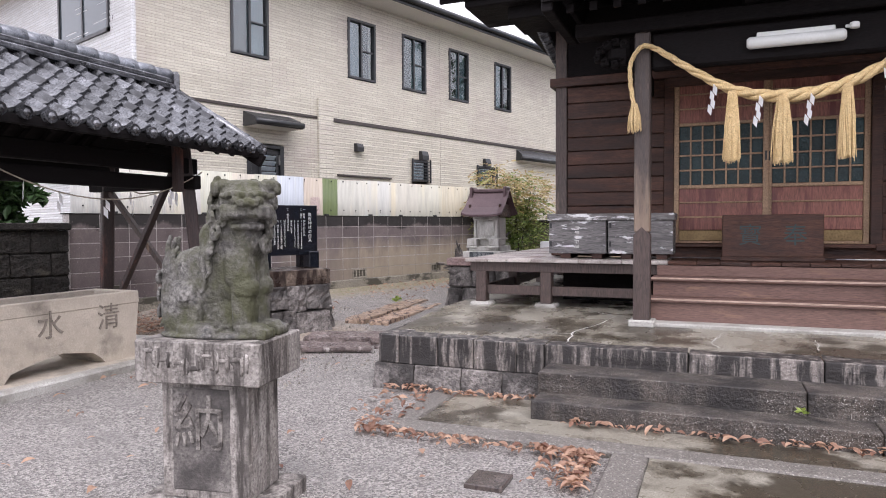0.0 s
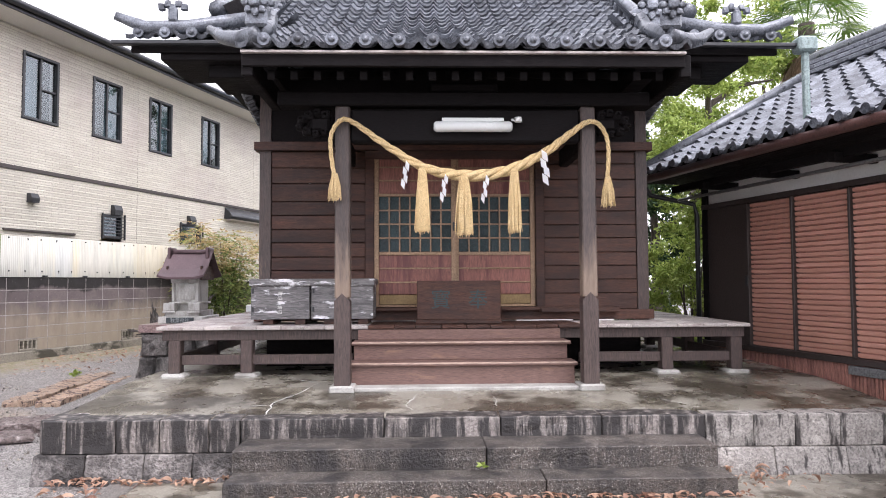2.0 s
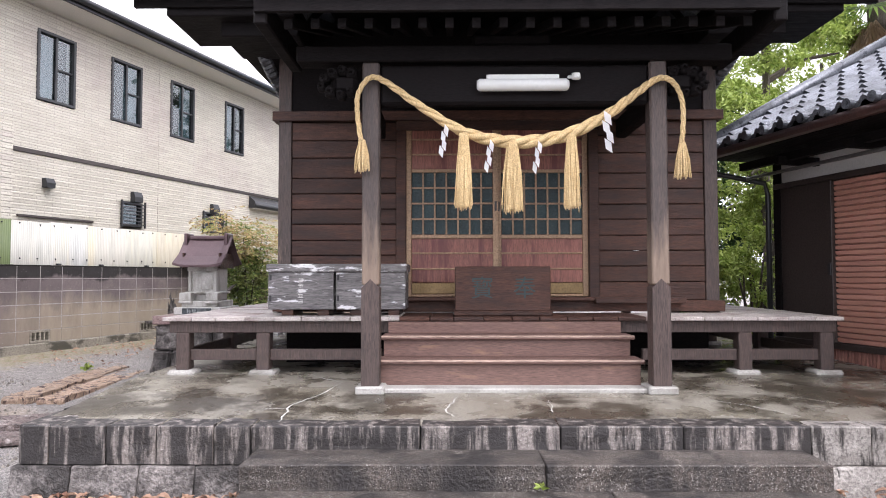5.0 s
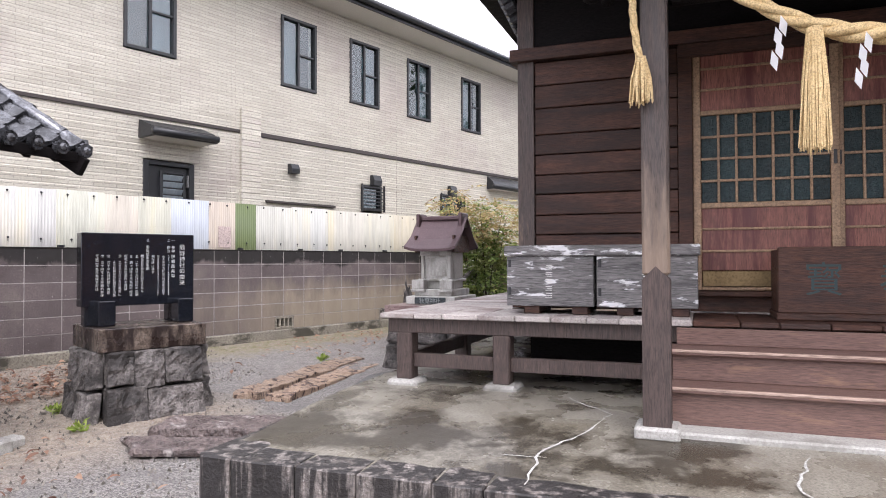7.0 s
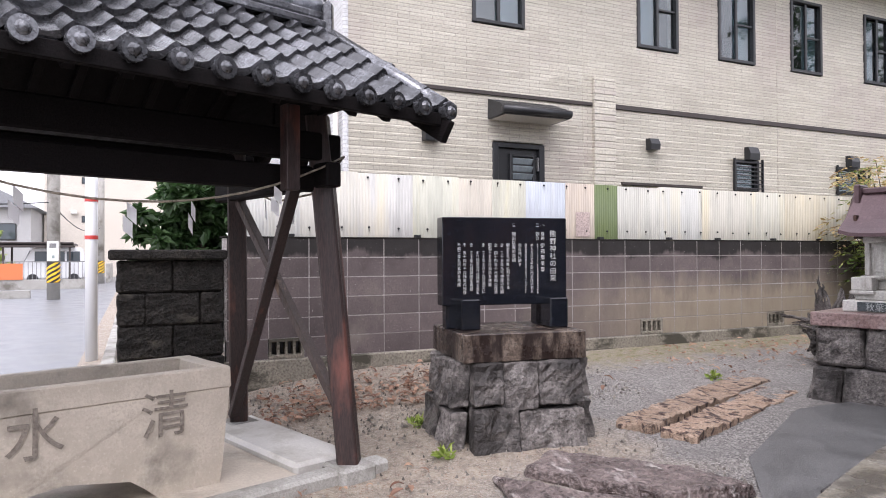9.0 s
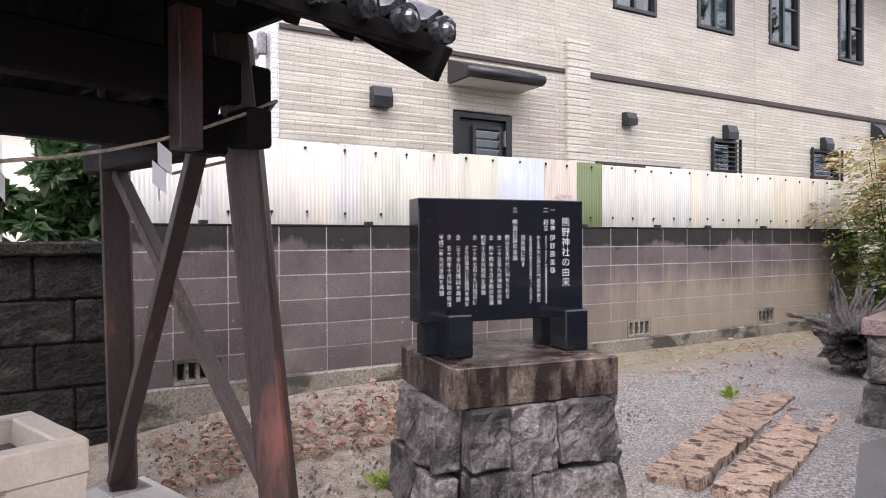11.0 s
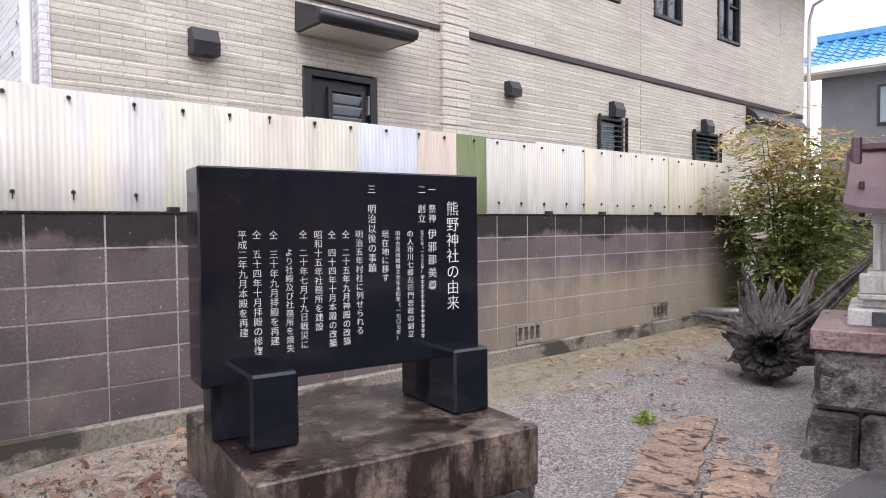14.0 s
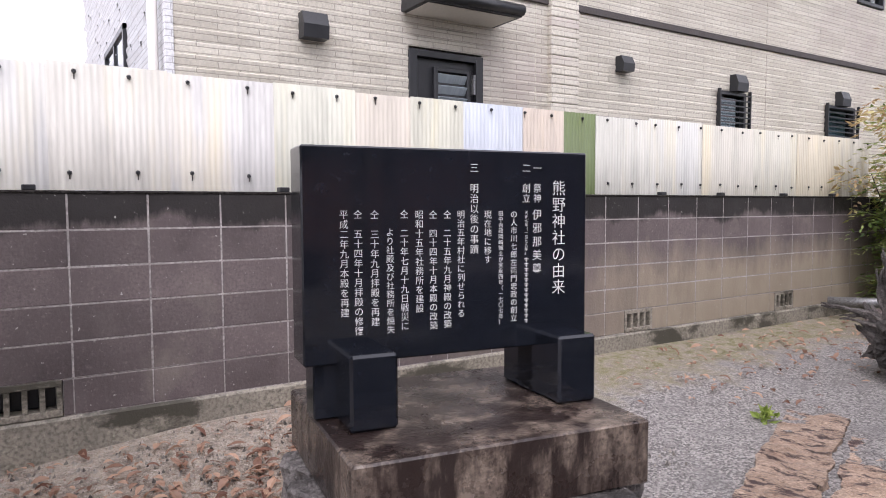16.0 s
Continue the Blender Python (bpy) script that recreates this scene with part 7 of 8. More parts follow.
# each root: direction in the upright plane, reach, width at the bole, bend, lean away from the face
for ang, reach, width, bend, lean in ((43, 1.05, 0.2, 0.08, 0.12), (56, 0.62, 0.15, 0.1, 0.22), (14, 0.5, 0.2, -0.05, 0.3), (-6, 0.42, 0.2, -0.05, 0.25), (76, 0.4, 0.16, 0.05, 0.3), (98, 0.42, 0.16, -0.08, 0.2), (113, 0.58, 0.15, -0.06, 0.12),
                                      (127, 0.46, 0.14, -0.14, 0.15), (141, 0.5, 0.1, 0.2, 0.15), (154, 0.27, 0.16, -0.1, 0.12), (174, 0.24, 0.18, -0.06, 0.12), (196, 0.2, 0.18, 0.04, 0.1)):
    d = Vector((math.cos(math.radians(ang)), 0, math.sin(math.radians(ang))))
    side = Vector((-d.z, 0, d.x))
    bm = bmesh.new()
    count = max(5, int(width / 0.02))
    for strand in range(count):
        off = (strand / (count - 1) - 0.5) * width
        own = reach * (1 - 0.4 * abs(off / width * 2) ** 1.5 * rng.uniform(0.5, 1.0)) * rng.uniform(0.9, 1.0)
        ph, deep = rng.random() * 6.28, rng.gauss(0, 0.018)
        pts, rad = [], []
        for i in range(14):
            t = i / 13
            p = Vector((0, 0.02 + deep, 0.2)) + d * (0.16 + own * t) + side * (off * (1 - 0.9 * t) + bend * t * t + 0.012 * math.sin(9 * t + ph)) + Vector((0, lean * t + 0.012 * math.cos(8 * t + ph), 0))
            p.z = max(p.z, 0.01)
            pts.append(p)
            rad.append(0.02 * (1 - t) ** 0.6 + 0.004)
        sweep(bm, pts, rad, 6)
    for v in bm.verts:
        v.co += Vector((1, 1, 1)) * 0.009 * noise.fractal(v.co * 22, 0.8, 2, 3)
    part("root", bm, driftwood, stump)
pipe = thing("drain_pipe", "short grey drain pipe lying by the wall", "pipe")
bm = bmesh.new()
sweep(bm, [(-9.0, 11.4, 0.48), (-8.35, 11.7, 0.5)], 0.05, 12)
part("tube", bm, steel_grey, pipe, smooth=True)
tagged(part("boulder", rock(bmesh.new(), (0, 0, 0), (0.3, 0.22, 0.16), 5, 3), rock_purple, None, m=pose(-8.1, 11.0, 0.38), smooth=True), "brown boulder at the foot of the wall", "rock")

# ---------- pier at the wall's end ----------
pier = thing("wall_pier", "blackened coarse block pier with a mossy coping", "wall", kind="structure")
for k, (z0, z1) in enumerate(((-0.05, 0.24), (0.245, 0.52), (0.525, 0.8), (0.805, 1.08), (1.085, 1.36))):
    cuts = (2.86, 3.3, 3.72) if k % 2 == 0 else (2.86, 3.08, 3.52, 3.72)
    for a, c in zip(cuts, cuts[1:]):
        bm = boxes(((-9.42, a + 0.004, z0 + 0.003), (-9.0, c - 0.004, z1 - 0.003)), b=0.014)
        bmesh.ops.subdivide_edges(bm, edges=[e for e in bm.edges if e.calc_length() > 0.1], cuts=5, use_grid_fill=True)
        for v in bm.verts:
            q = noise.fractal(v.co * 11, 0.7, 2, 4)
            v.co.x += 0.016 * q * (1 if v.co.x > -9.2 else -1)
            v.co.y += 0.012 * q * (1 if v.co.y > 3.3 else -1) if abs(v.co.y - 3.29) > 0.4 else 0
        part("pier_block", bm, pier_stone, pier)
part("core", boxes(((-9.4, 2.88, -0.05), (-9.03, 3.7, 1.36))), pier_stone, pier)
part("coping", boxes(((-9.48, 2.8, 1.362), (-8.95, 3.74, 1.45)), b=0.015), pier_stone, pier)

# ---------- things on the veranda ----------
def crate(u0, u1, chars, seed):
    c = thing("wooden_crate", "weathered grey wooden offering crate with peeling white paint", "crate", SHRINE @ Matrix.Translation(((u0 + u1) / 2, 0.93, DZ)), "crates on the veranda")
    w, d = (u1 - u0) / 2, 0.42
    part("front_board", boxes(((-w, 0.0, 0.05), (w, 0.025, 0.37)), b=0.005), wood_grey, c)
    part("back_board", boxes(((-w, d - 0.025, 0.05), (w, d, 0.37))), wood_grey, c)
    for x in (-w, w - 0.02):
        part("side_board", boxes(((x, 0.026, 0.05), (x + 0.02, d - 0.026, 0.37))), wood_grey, c)
    part("lid", boxes(((-w - 0.015, -0.02, 0.372), (w + 0.015, d + 0.02, 0.44)), b=0.008), wood_grey, c)
    for z in (0.12, 0.3):
        part("iron_strap", boxes(((-w + 0.01, -0.004, z), (-w + 0.03, 0.0, z + 0.05))), frame_black, c)
    for x in (-w * 0.6, w * 0.5):
        part("runner", boxes(((x, 0.02, 0.0), (x + 0.1, d - 0.02, 0.05))), wood_dark, c)
    for k in range(chars):
        z = 0.31 - 0.045 * k
        for j in range(3):
            part("faded_lettering", boxes(((-0.02 + random.gauss(0, 0.004), -0.002, z - 0.012 * j), (0.02, 0.0, z - 0.012 * j + 0.004)), b=0.0006), engraved, c)
    return c


crate(-1.945, -1.385, 5, 1)
crate(-1.365, -0.77, 5, 2)
saisen = thing("offering_box", "dark wooden offering box front with faded characters", "offering box", SHRINE @ Matrix.Translation((0.055, 0.9, DZ)))
part("front_board", boxes(((-0.4, 0.0, 0.04), (0.41, 0.03, 0.415)), b=0.006), wood_dark, saisen)
part("base_board", boxes(((-0.41, -0.015, 0.0), (0.42, 0.4, 0.04)), b=0.006), wood_dark, saisen)
for x in (-0.4, 0.38):
    part("side_board", boxes(((x, 0.031, 0.04), (x + 0.03, 0.38, 0.4))), wood_dark, saisen)
part("back_board", boxes(((-0.37, 0.35, 0.04), (0.38, 0.38, 0.4))), wood_dark, saisen)
for k in range(6):
    part("top_slat", boxes(((-0.37, 0.05 + 0.05 * k, 0.36), (0.38, 0.07 + 0.05 * k, 0.39))), wood_dark, saisen)
writing("painted_character", "寳", 0.2, ink, saisen, pose(-0.17, -0.002, 0.32, 90), 0.0008)
writing("painted_character", "奉", 0.2, ink, saisen, pose(0.19, -0.002, 0.32, 90), 0.0008)

# ---------- festoon rope ----------
rope = thing("sacred_straw_rope", "thick golden straw rope with tassels hung between porch posts", "rope", SHRINE)


def catmull(pts, n=10):
    out = []
    P4 = [Vector(pts[0])] + [Vector(p) for p in pts] + [Vector(pts[-1])]
    for a, b, c, d in zip(P4, P4[1:], P4[2:], P4[3:]):
        for k in range(n):
            t = k / n
            out.append(0.5 * (2 * b + (c - a) * t + (2 * a - 5 * b + 4 * c - d) * t * t + (3 * b - a - 3 * c + d) * t ** 3))
    out.append(Vector(pts[-1]))
    return out


ROPE_LINE = [(-1.02, -0.05, 2.36), (-1.045, -0.06, 2.55), (-1.04, -0.06, 2.7), (-0.96, -0.06, 2.815), (-0.85, -0.06, 2.79), (-0.61, -0.06, 2.62), (-0.28, -0.06, 2.42), (0.06, -0.06, 2.35), (0.4, -0.06, 2.385), (0.72, -0.06, 2.53), (0.95, -0.06, 2.7), (1.1, -0.06, 2.8), (1.2, -0.06, 2.78), (1.265, -0.06, 2.66), (1.275, -0.06, 2.5), (1.265, -0.05, 2.33)]
line = catmull(ROPE_LINE, 12)
n = len(line)
for strand in range(3):
    bm = bmesh.new()
    pts, rad, ph = [], [], 2 * math.pi * strand / 3
    for k, p in enumerate(line):
        f3 = k / (n - 1)
        big = 0.0145 + 0.024 * math.exp(-((f3 - 0.5) / 0.17) ** 2)
        d = (line[min(k + 1, n - 1)] - line[max(k - 1, 0)]).normalized()
        side = d.cross(Vector((0, 1, 0))).normalized()
        a = ph + k * 0.42
        pts.append(p + big * 0.62 * (math.cos(a) * side + math.sin(a) * Vector((0, 1, 0))))
        rad.append(big * 0.72)
    sweep(bm, pts, rad, 8)
    part("strand", bm, straw, rope, smooth=True)


def tassel(u, z0, z1, r0, r1, count, seed, y=-0.075):
    rng = random.Random(seed)
    bm = bmesh.new()
    for _ in range(count):
        a, q = rng.random() * 6.283, math.sqrt(rng.random())
        x0, y0, x1, y1 = u + r0 * q * math.cos(a), y + r0 * q * math.sin(a), u + r1 * q * math.cos(a), y + 0.7 * r1 * q * math.sin(a)
        e = z1 + rng.gauss(0, 0.012)
        sweep(bm, [(x0, y0, z0), ((x0 + x1) / 2 * 0.5 + x1 * 0.5, (y0 + y1) / 2 * 0.5 + y1 * 0.5, (z0 + e) / 2), (x1 + rng.gauss(0, 0.004), y1, e)], [0.005, 0.0045, 0.003], 4, False)
    part("tassel", bm, straw, rope, "straw tassel")


tassel(-0.285, 2.41, 1.885, 0.03, 0.062, 150, 1)
tassel(0.06, 2.35, 1.86, 0.035, 0.075, 170, 2)
tassel(0.478, 2.4, 1.885, 0.03, 0.06, 150, 3)
tassel(-1.012, 2.37, 2.15, 0.02, 0.06, 70, 4, -0.05)
tassel(1.268, 2.34, 2.1, 0.02, 0.06, 70, 5, -0.05)
for u, z, a in ((-0.42, 2.47, 0), (-0.1, 2.36, 1), (0.24, 2.35, 2), (0.7, 2.56, 3)):
    zigzag(rope, pose(u, -0.11, z, 0, 8 if a < 3 else -6, 12 if a < 3 else -15), 0.9 if a < 3 else 1.15, 4)

tube = thing("fluorescent_lamp", "unlit white tube lamp fixed under the porch beam", "lamp", SHRINE)
bm = bmesh.new()
sweep(bm, [(-0.19, -0.04, 2.765), (-0.17, -0.04, 2.765), (0.45, -0.04, 2.765), (0.47, -0.04, 2.765)], [0.03, 0.045, 0.045, 0.03], 14)
part("diffuser", bm, lamp_white, tube, smooth=True)
part("case", boxes(((-0.12, -0.05, 2.79), (0.4, 0.01, 2.84))), lamp_white, tube)
bm = bmesh.new()
rock(bm, (0.52, -0.06, 2.82), (0.03, 0.03, 0.025), 1, 2)
sweep(bm, [(0.47, -0.01, 2.83), (0.52, -0.04, 2.82)], 0.012, 6)
part("sensor", bm, lamp_white, tube)

# ---------- plants ----------
rng = random.Random(31)


def shrub(name, label, cat, base, height, spread, clumps, per, size, mat, stems=6, trunk=0.02):
    ob = thing(name, label, cat, Matrix.Translation(base))
    bm = bmesh.new()
    tips = []
    for k in range(stems):
        a = 6.283 * k / stems + rng.random()
        t = Vector((math.cos(a) * spread * 0.5 * rng.random(), math.sin(a) * spread * 0.5 * rng.random(), height * (0.6 + 0.35 * rng.random())))
        sweep(bm, [(0.05 * math.cos(a), 0.05 * math.sin(a), -0.1), tuple(t * 0.5 + Vector((rng.gauss(0, 0.05), rng.gauss(0, 0.05), 0))), tuple(t)], [trunk, trunk * 0.7, trunk * 0.3], 6)
        tips.append(t)
    part("trunk", bm, bark, ob)
    bm = bmesh.new()
    for k in range(clumps):
        t = rng.choice(tips)
        c = Vector((t.x + rng.gauss(0, spread * 0.3), t.y + rng.gauss(0, spread * 0.3), min(height, max(0.2 * height, t.z + rng.gauss(-0.2 * height, height * 0.26)))))
        r = spread * (0.14 + 0.16 * rng.random())
        leaves(bm, c, (r, r, r * 0.7), per, size, rng, 0.5, 0.2)
    part("crown", bm, mat, ob)
    return ob


def spray(bm, p, d, size, r):
    """A feathery compound leaf: paired leaflets along a drooping stalk, in two tiers."""
    side = d.cross(Vector((0, 0, 1)))
    side = side.normalized() if side.length > 0.1 else Vector((1, 0, 0))
    for k in range(6):
        t = (k + 1) / 6
        c = p + d * size * t + Vector((0, 0, -0.35 * size * t * t))
        for s in (-1, 1, 0) if k == 5 else (-1, 1):
            a = (side * s * (0.9 - 0.4 * t) + d * (0.45 + 0.5 * t) + Vector((r.gauss(0, 0.2), r.gauss(0, 0.2), r.gauss(-0.25, 0.25)))).normalized()
            w = a.cross(Vector((r.gauss(0, 0.4), r.gauss(0, 0.4), 1))).normalized()
            ln = 0.078 * r.uniform(0.7, 1.3)
            q = c + side * s * 0.05 * r.random()
            bm.faces.new([bm.verts.new(v) for v in (q, q + a * ln * 0.45 + w * ln * 0.2, q + a * ln, q + a * ln * 0.45 - w * ln * 0.2)])


def nandina(base, height, spread):
    ob = thing("nandina_bush", "feathery bush in green and russet beside the wall", "bush", Matrix.Translation(base))
    r = random.Random(8)
    stems, crown, shoots = bmesh.new(), bmesh.new(), bmesh.new()
    for k in range(17):
        a, out = r.random() * 6.283, spread * math.sqrt(r.random())
        h = height * r.uniform(0.62, 1.0) * (1 - 0.18 * out / spread)
        top = Vector((math.cos(a) * out, math.sin(a) * out * 0.8, h))
        foot = Vector((top.x * 0.25 + r.gauss(0, 0.06), top.y * 0.25 + r.gauss(0, 0.06), -0.1))
        mid = foot.lerp(top, 0.5) - Vector((top.x, top.y, 0)) * 0.12
        sweep(stems, [tuple(foot), tuple(mid), tuple(top)], [0.013, 0.009, 0.004], 6)
        for j in range(95):
            t = 0.08 + 0.92 * r.random() ** 0.85
            p = (foot.lerp(mid, t * 2) if t < 0.5 else mid.lerp(top, t * 2 - 1)) + Vector((r.gauss(0, 0.04), r.gauss(0, 0.04), r.gauss(0, 0.03)))
            b = r.random() * 6.283
            d = Vector((math.cos(b), math.sin(b), r.uniform(-0.25, 0.6))).normalized()
            if j < 14:
                t, p = 1.0, top + Vector((r.gauss(0, 0.06), r.gauss(0, 0.06), r.uniform(-0.12, 0.04)))
            spray(shoots if t > 0.82 and r.random() < 0.75 else crown, p + d * r.uniform(0.02, 0.3), d, r.uniform(0.2, 0.4), r)
    part("trunk", stems, bark, ob)
    part("crown", crown, leaf_bamboo, ob)
    part("young_growth", shoots, leaf_russet, ob, "pale russet young leaves at the top")


nandina((-8.4, 12.5, 0.3), 2.75, 0.9)
shrub("evergreen_tree", "dark evergreen shrub behind the wall pier", "tree", (-11.7, 3.75, 0.0), 2.6, 0.8, 110, 110, 0.16, leaf_dark, 5, 0.07)
shrub("low_bush", "clipped green bush behind the small shrine", "bush", (-7.4, 14.6, 0.3), 2.3, 0.9, 40, 120, 0.08, leaf_green, 5, 0.03)

shrub("low_bush", "green undergrowth between the hall and the office", "bush", (0.75, 12.0, 0.05), 2.2, 1.1, 60, 150, 0.08, leaf_green, 6, 0.03)


def tree(label, base, height, spread, mat, n, per, size, limbs=7):
    ob = thing("tree", label, "tree", Matrix.Translation(base), "trees behind the shrine")
    bm = bmesh.new()
    top = Vector((rng.gauss(0, 0.2), rng.gauss(0, 0.2), height * 0.75))
    sweep(bm, [(0, 0, -0.2), tuple(top * 0.4 + Vector((0.1, 0, 0))), tuple(top)], [0.16, 0.12, 0.04], 8)
    tips = [top]
    for k in range(limbs):
        t0 = top * (0.3 + 0.6 * rng.random())
        a = rng.random() * 6.283
        e = t0 + Vector((math.cos(a) * spread * 0.7, math.sin(a) * spread * 0.7, height * 0.2 * rng.random()))
        sweep(bm, [tuple(t0), tuple((t0 + e) / 2 + Vector((0, 0, 0.15))), tuple(e)], [0.07, 0.045, 0.015], 6)
        tips.append(e)
    part("trunk", bm, bark, ob)
    bm = bmesh.new()
    for k in range(n):
        t = rng.choice(tips)
        c = Vector((t.x + rng.gauss(0, spread * 0.35), t.y + rng.gauss(0, spread * 0.35), max(0.12 * height, t.z + rng.gauss(0, height * 0.16))))
        r = spread * (0.16 + 0.16 * rng.random())
        leaves(bm, c, (r, r, r * 0.75), per, size, rng, 0.4, 0.25)
    part("crown", bm, mat, ob)
    return ob


tree("tall bright green leafy tree behind the shrine", (1.3, 14.5, 0.1), 7.2, 1.7, leaf_green, 80, 230, 0.1)
tree("dense dark green tree by the office wall", (0.9, 12.3, 0.1), 4.2, 1.1, leaf_green, 70, 200, 0.085)
tree("yellow-green tree beyond the shrine yard", (2.8, 17.5, 0.1), 8.0, 2.0, leaf_green, 80, 230, 0.11)
tree("tall tree behind the office roof", (8.0, 16.5, 0.1), 9.5, 2.4, leaf_green, 90, 230, 0.12)
tree("dark tree filling the gap behind the shrine", (0.2, 16.0, 0.1), 5.2, 1.8, leaf_dark, 60, 150, 0.15)
tree("dark tree overhanging the far lane", (-5.2, 21.0, 0.1), 9.0, 2.2, leaf_dark, 50, 130, 0.16)

palm = thing("windmill_palm", "tall palm with green fan leaves over brown dead fronds", "palm", pose(3.05, 14.6, 0.15))
bm = bmesh.new()
sweep(bm, [(0, 0, -0.1), (0.03, 0, 3.0), (0, 0, 6.2)], [0.16, 0.13, 0.15], 10)
part("trunk", bm, bark, palm)


def fan(bm, origin, a, pitch, stalk, r, blades=18, droop=0.25):
    d = Vector((math.cos(a) * math.cos(pitch), math.sin(a) * math.cos(pitch), math.sin(pitch)))
    side = Vector((-math.sin(a), math.cos(a), 0))
    c = Vector(origin) + d * stalk
    w = side * 0.012
    bm.faces.new([bm.verts.new(p) for p in (Vector(origin) - w, Vector(origin) + w, c + w, c - w)])
    for k in range(blades):
        b = (k / (blades - 1) - 0.5) * 3.6
        e = d * math.cos(b) + side * math.sin(b)
        q = e.cross(d.cross(side)).normalized() * 0.027
        mid = c + e * r * 0.5
        tip = c + e * r + Vector((0, 0, -droop * r))
        bm.faces.new([bm.verts.new(p) for p in (c, mid + q, mid - q)])
        bm.faces.new([bm.verts.new(p) for p in (mid - q, mid + q, tip)])


for k in range(30):
    bm = bmesh.new()
    fan(bm, (0, 0, 6.1), k * 2.4, 1.25 - 0.062 * k + rng.gauss(0, 0.12), 0.5 + 0.25 * rng.random(), 0.66, 19, 0.16 + 0.1 * rng.random())
    part("frond", bm, leaf_palm, palm)
for k in range(26):
    bm = bmesh.new()
    fan(bm, (0, 0, 5.95), k * 2.4, -1.0 - 0.45 * rng.random(), 0.4 + 0.35 * rng.random(), 0.5, 18, 0.7)
    part("dead_frond", bm, palm_dead, palm, "brown dead frond")

# ---------- fallen leaves ----------
def leaf_mesh(seed):
    r = random.Random(seed)
    bm = bmesh.new()
    ln, w = 0.075, 0.034
    mid, lft, rgt = [], [], []
    curl = 0.3 + 0.5 * r.random()
    for k in range(5):
        t = k / 4
        h = 0.012 * math.sin(t * math.pi) * curl * 2
        ww = w * 0.5 * math.sin(math.pi * min(0.98, t * 0.9 + 0.06))
        mid.append(bm.verts.new((ln * (t - 0.5), 0, h)))
        lft.append(bm.verts.new((ln * (t - 0.5), ww, h + 0.009 * curl)))
        rgt.append(bm.verts.new((ln * (t - 0.5), -ww, h + 0.011 * curl)))
    for k in range(4):
        bm.faces.new((mid[k], mid[k + 1], lft[k + 1], lft[k]))
        bm.faces.new((rgt[k], rgt[k + 1], mid[k + 1], mid[k]))
    return done(bm, "leaf")


def litter(name, label, spots, seed, near=60):
    r = random.Random(seed)
    ob = thing(name, label, "fallen leaves", kind="stuff")
    kinds = [leaf_mesh(seed * 10 + k) for k in range(5)]
    bm = bmesh.new()
    for x, y, z in spots:
        me = r.choice(kinds)
        s = 0.5 + 0.75 * r.random() ** 1.5
        m = Matrix.Translation((x, y, z + 0.02 + 0.01 * r.random())) @ pose(0, 0, 0, r.gauss(0, 14), r.gauss(0, 14), r.random() * 360) @ Matrix.Diagonal((s, s, s, 1))
        n0 = len(bm.verts)
        bm.from_mesh(me)
        bm.verts.ensure_lookup_table()
        for v in bm.verts[n0:]:
            v.co = m @ v.co
    ob2 = part(name, bm, leaf_litter)
    bpy.data.objects.remove(ob)
    return tagged(ob2, label, "fallen leaves", kind="stuff")


leaf_litter = leafy("rusty_leaf_litter", (0.17, 0.075, 0.05), (0.56, 0.37, 0.26))
r = random.Random(77)


def in_shrine(u, v, z):
    p = SHRINE @ Vector((u, v, z))
    return p.x, p.y, p.z


litter("leaves_by_the_steps", "line of rusty fallen leaves along the lowest step", [in_shrine(r.uniform(-1.3, 1.75), -1.42 - abs(r.gauss(0, 0.05)), 0.115) for _ in range(170)], 1)
litter("leaves_on_the_gravel", "drift of rusty fallen leaves along the paved edge", [in_shrine(r.uniform(-2.5, -0.95), -1.95 - abs(r.gauss(0, 0.06)), 0.09) for _ in range(160)] + [in_shrine(-0.98 - abs(r.gauss(0, 0.12)), r.uniform(-2.5, -1.95), 0.09) for _ in range(130)]
       + [in_shrine(r.uniform(-2.8, -1.6), -0.98 + r.gauss(0, 0.05), 0.1) for _ in range(90)] + [in_shrine(-2.5 + r.gauss(0, 0.12), r.uniform(-1.9, -1.0), 0.09) for _ in range(60)] + [in_shrine(1.95 + r.gauss(0, 0.25), -1.1 + r.gauss(0, 0.12), 0.12) for _ in range(60)], 2)
spots = []
for _ in range(950):
    x, y = -7.9 - abs(r.gauss(0, 0.5)), r.uniform(3.9, 6.6)
    if -9.0 < x:
        spots.append((x, y, ground_height(x, y)))
for _ in range(70):
    x, y = r.uniform(-7.5, -2), r.uniform(1.0, 4.6)
    p = SHRINE.inverted() @ Vector((x, y, 0))
    if not (p.x > -3.1 and p.y > -2.0):
        spots.append((x, y, ground_height(x, y)))
for _ in range(80):
    x, y = -6.1 + r.gauss(0, 0.4), 3.6 + r.gauss(0, 0.35)
    spots.append((x, y, ground_height(x, y)))
for _ in range(260):
    x, y = -8.3 + r.gauss(0, 0.4), 9.6 + r.gauss(0, 1.1)
    if -8.95 < x:
        spots.append((x, y, ground_height(x, y)))
litter("scattered_leaves", "brown leaves scattered over soil and gravel", spots, 3)
pebble = bmesh.new()
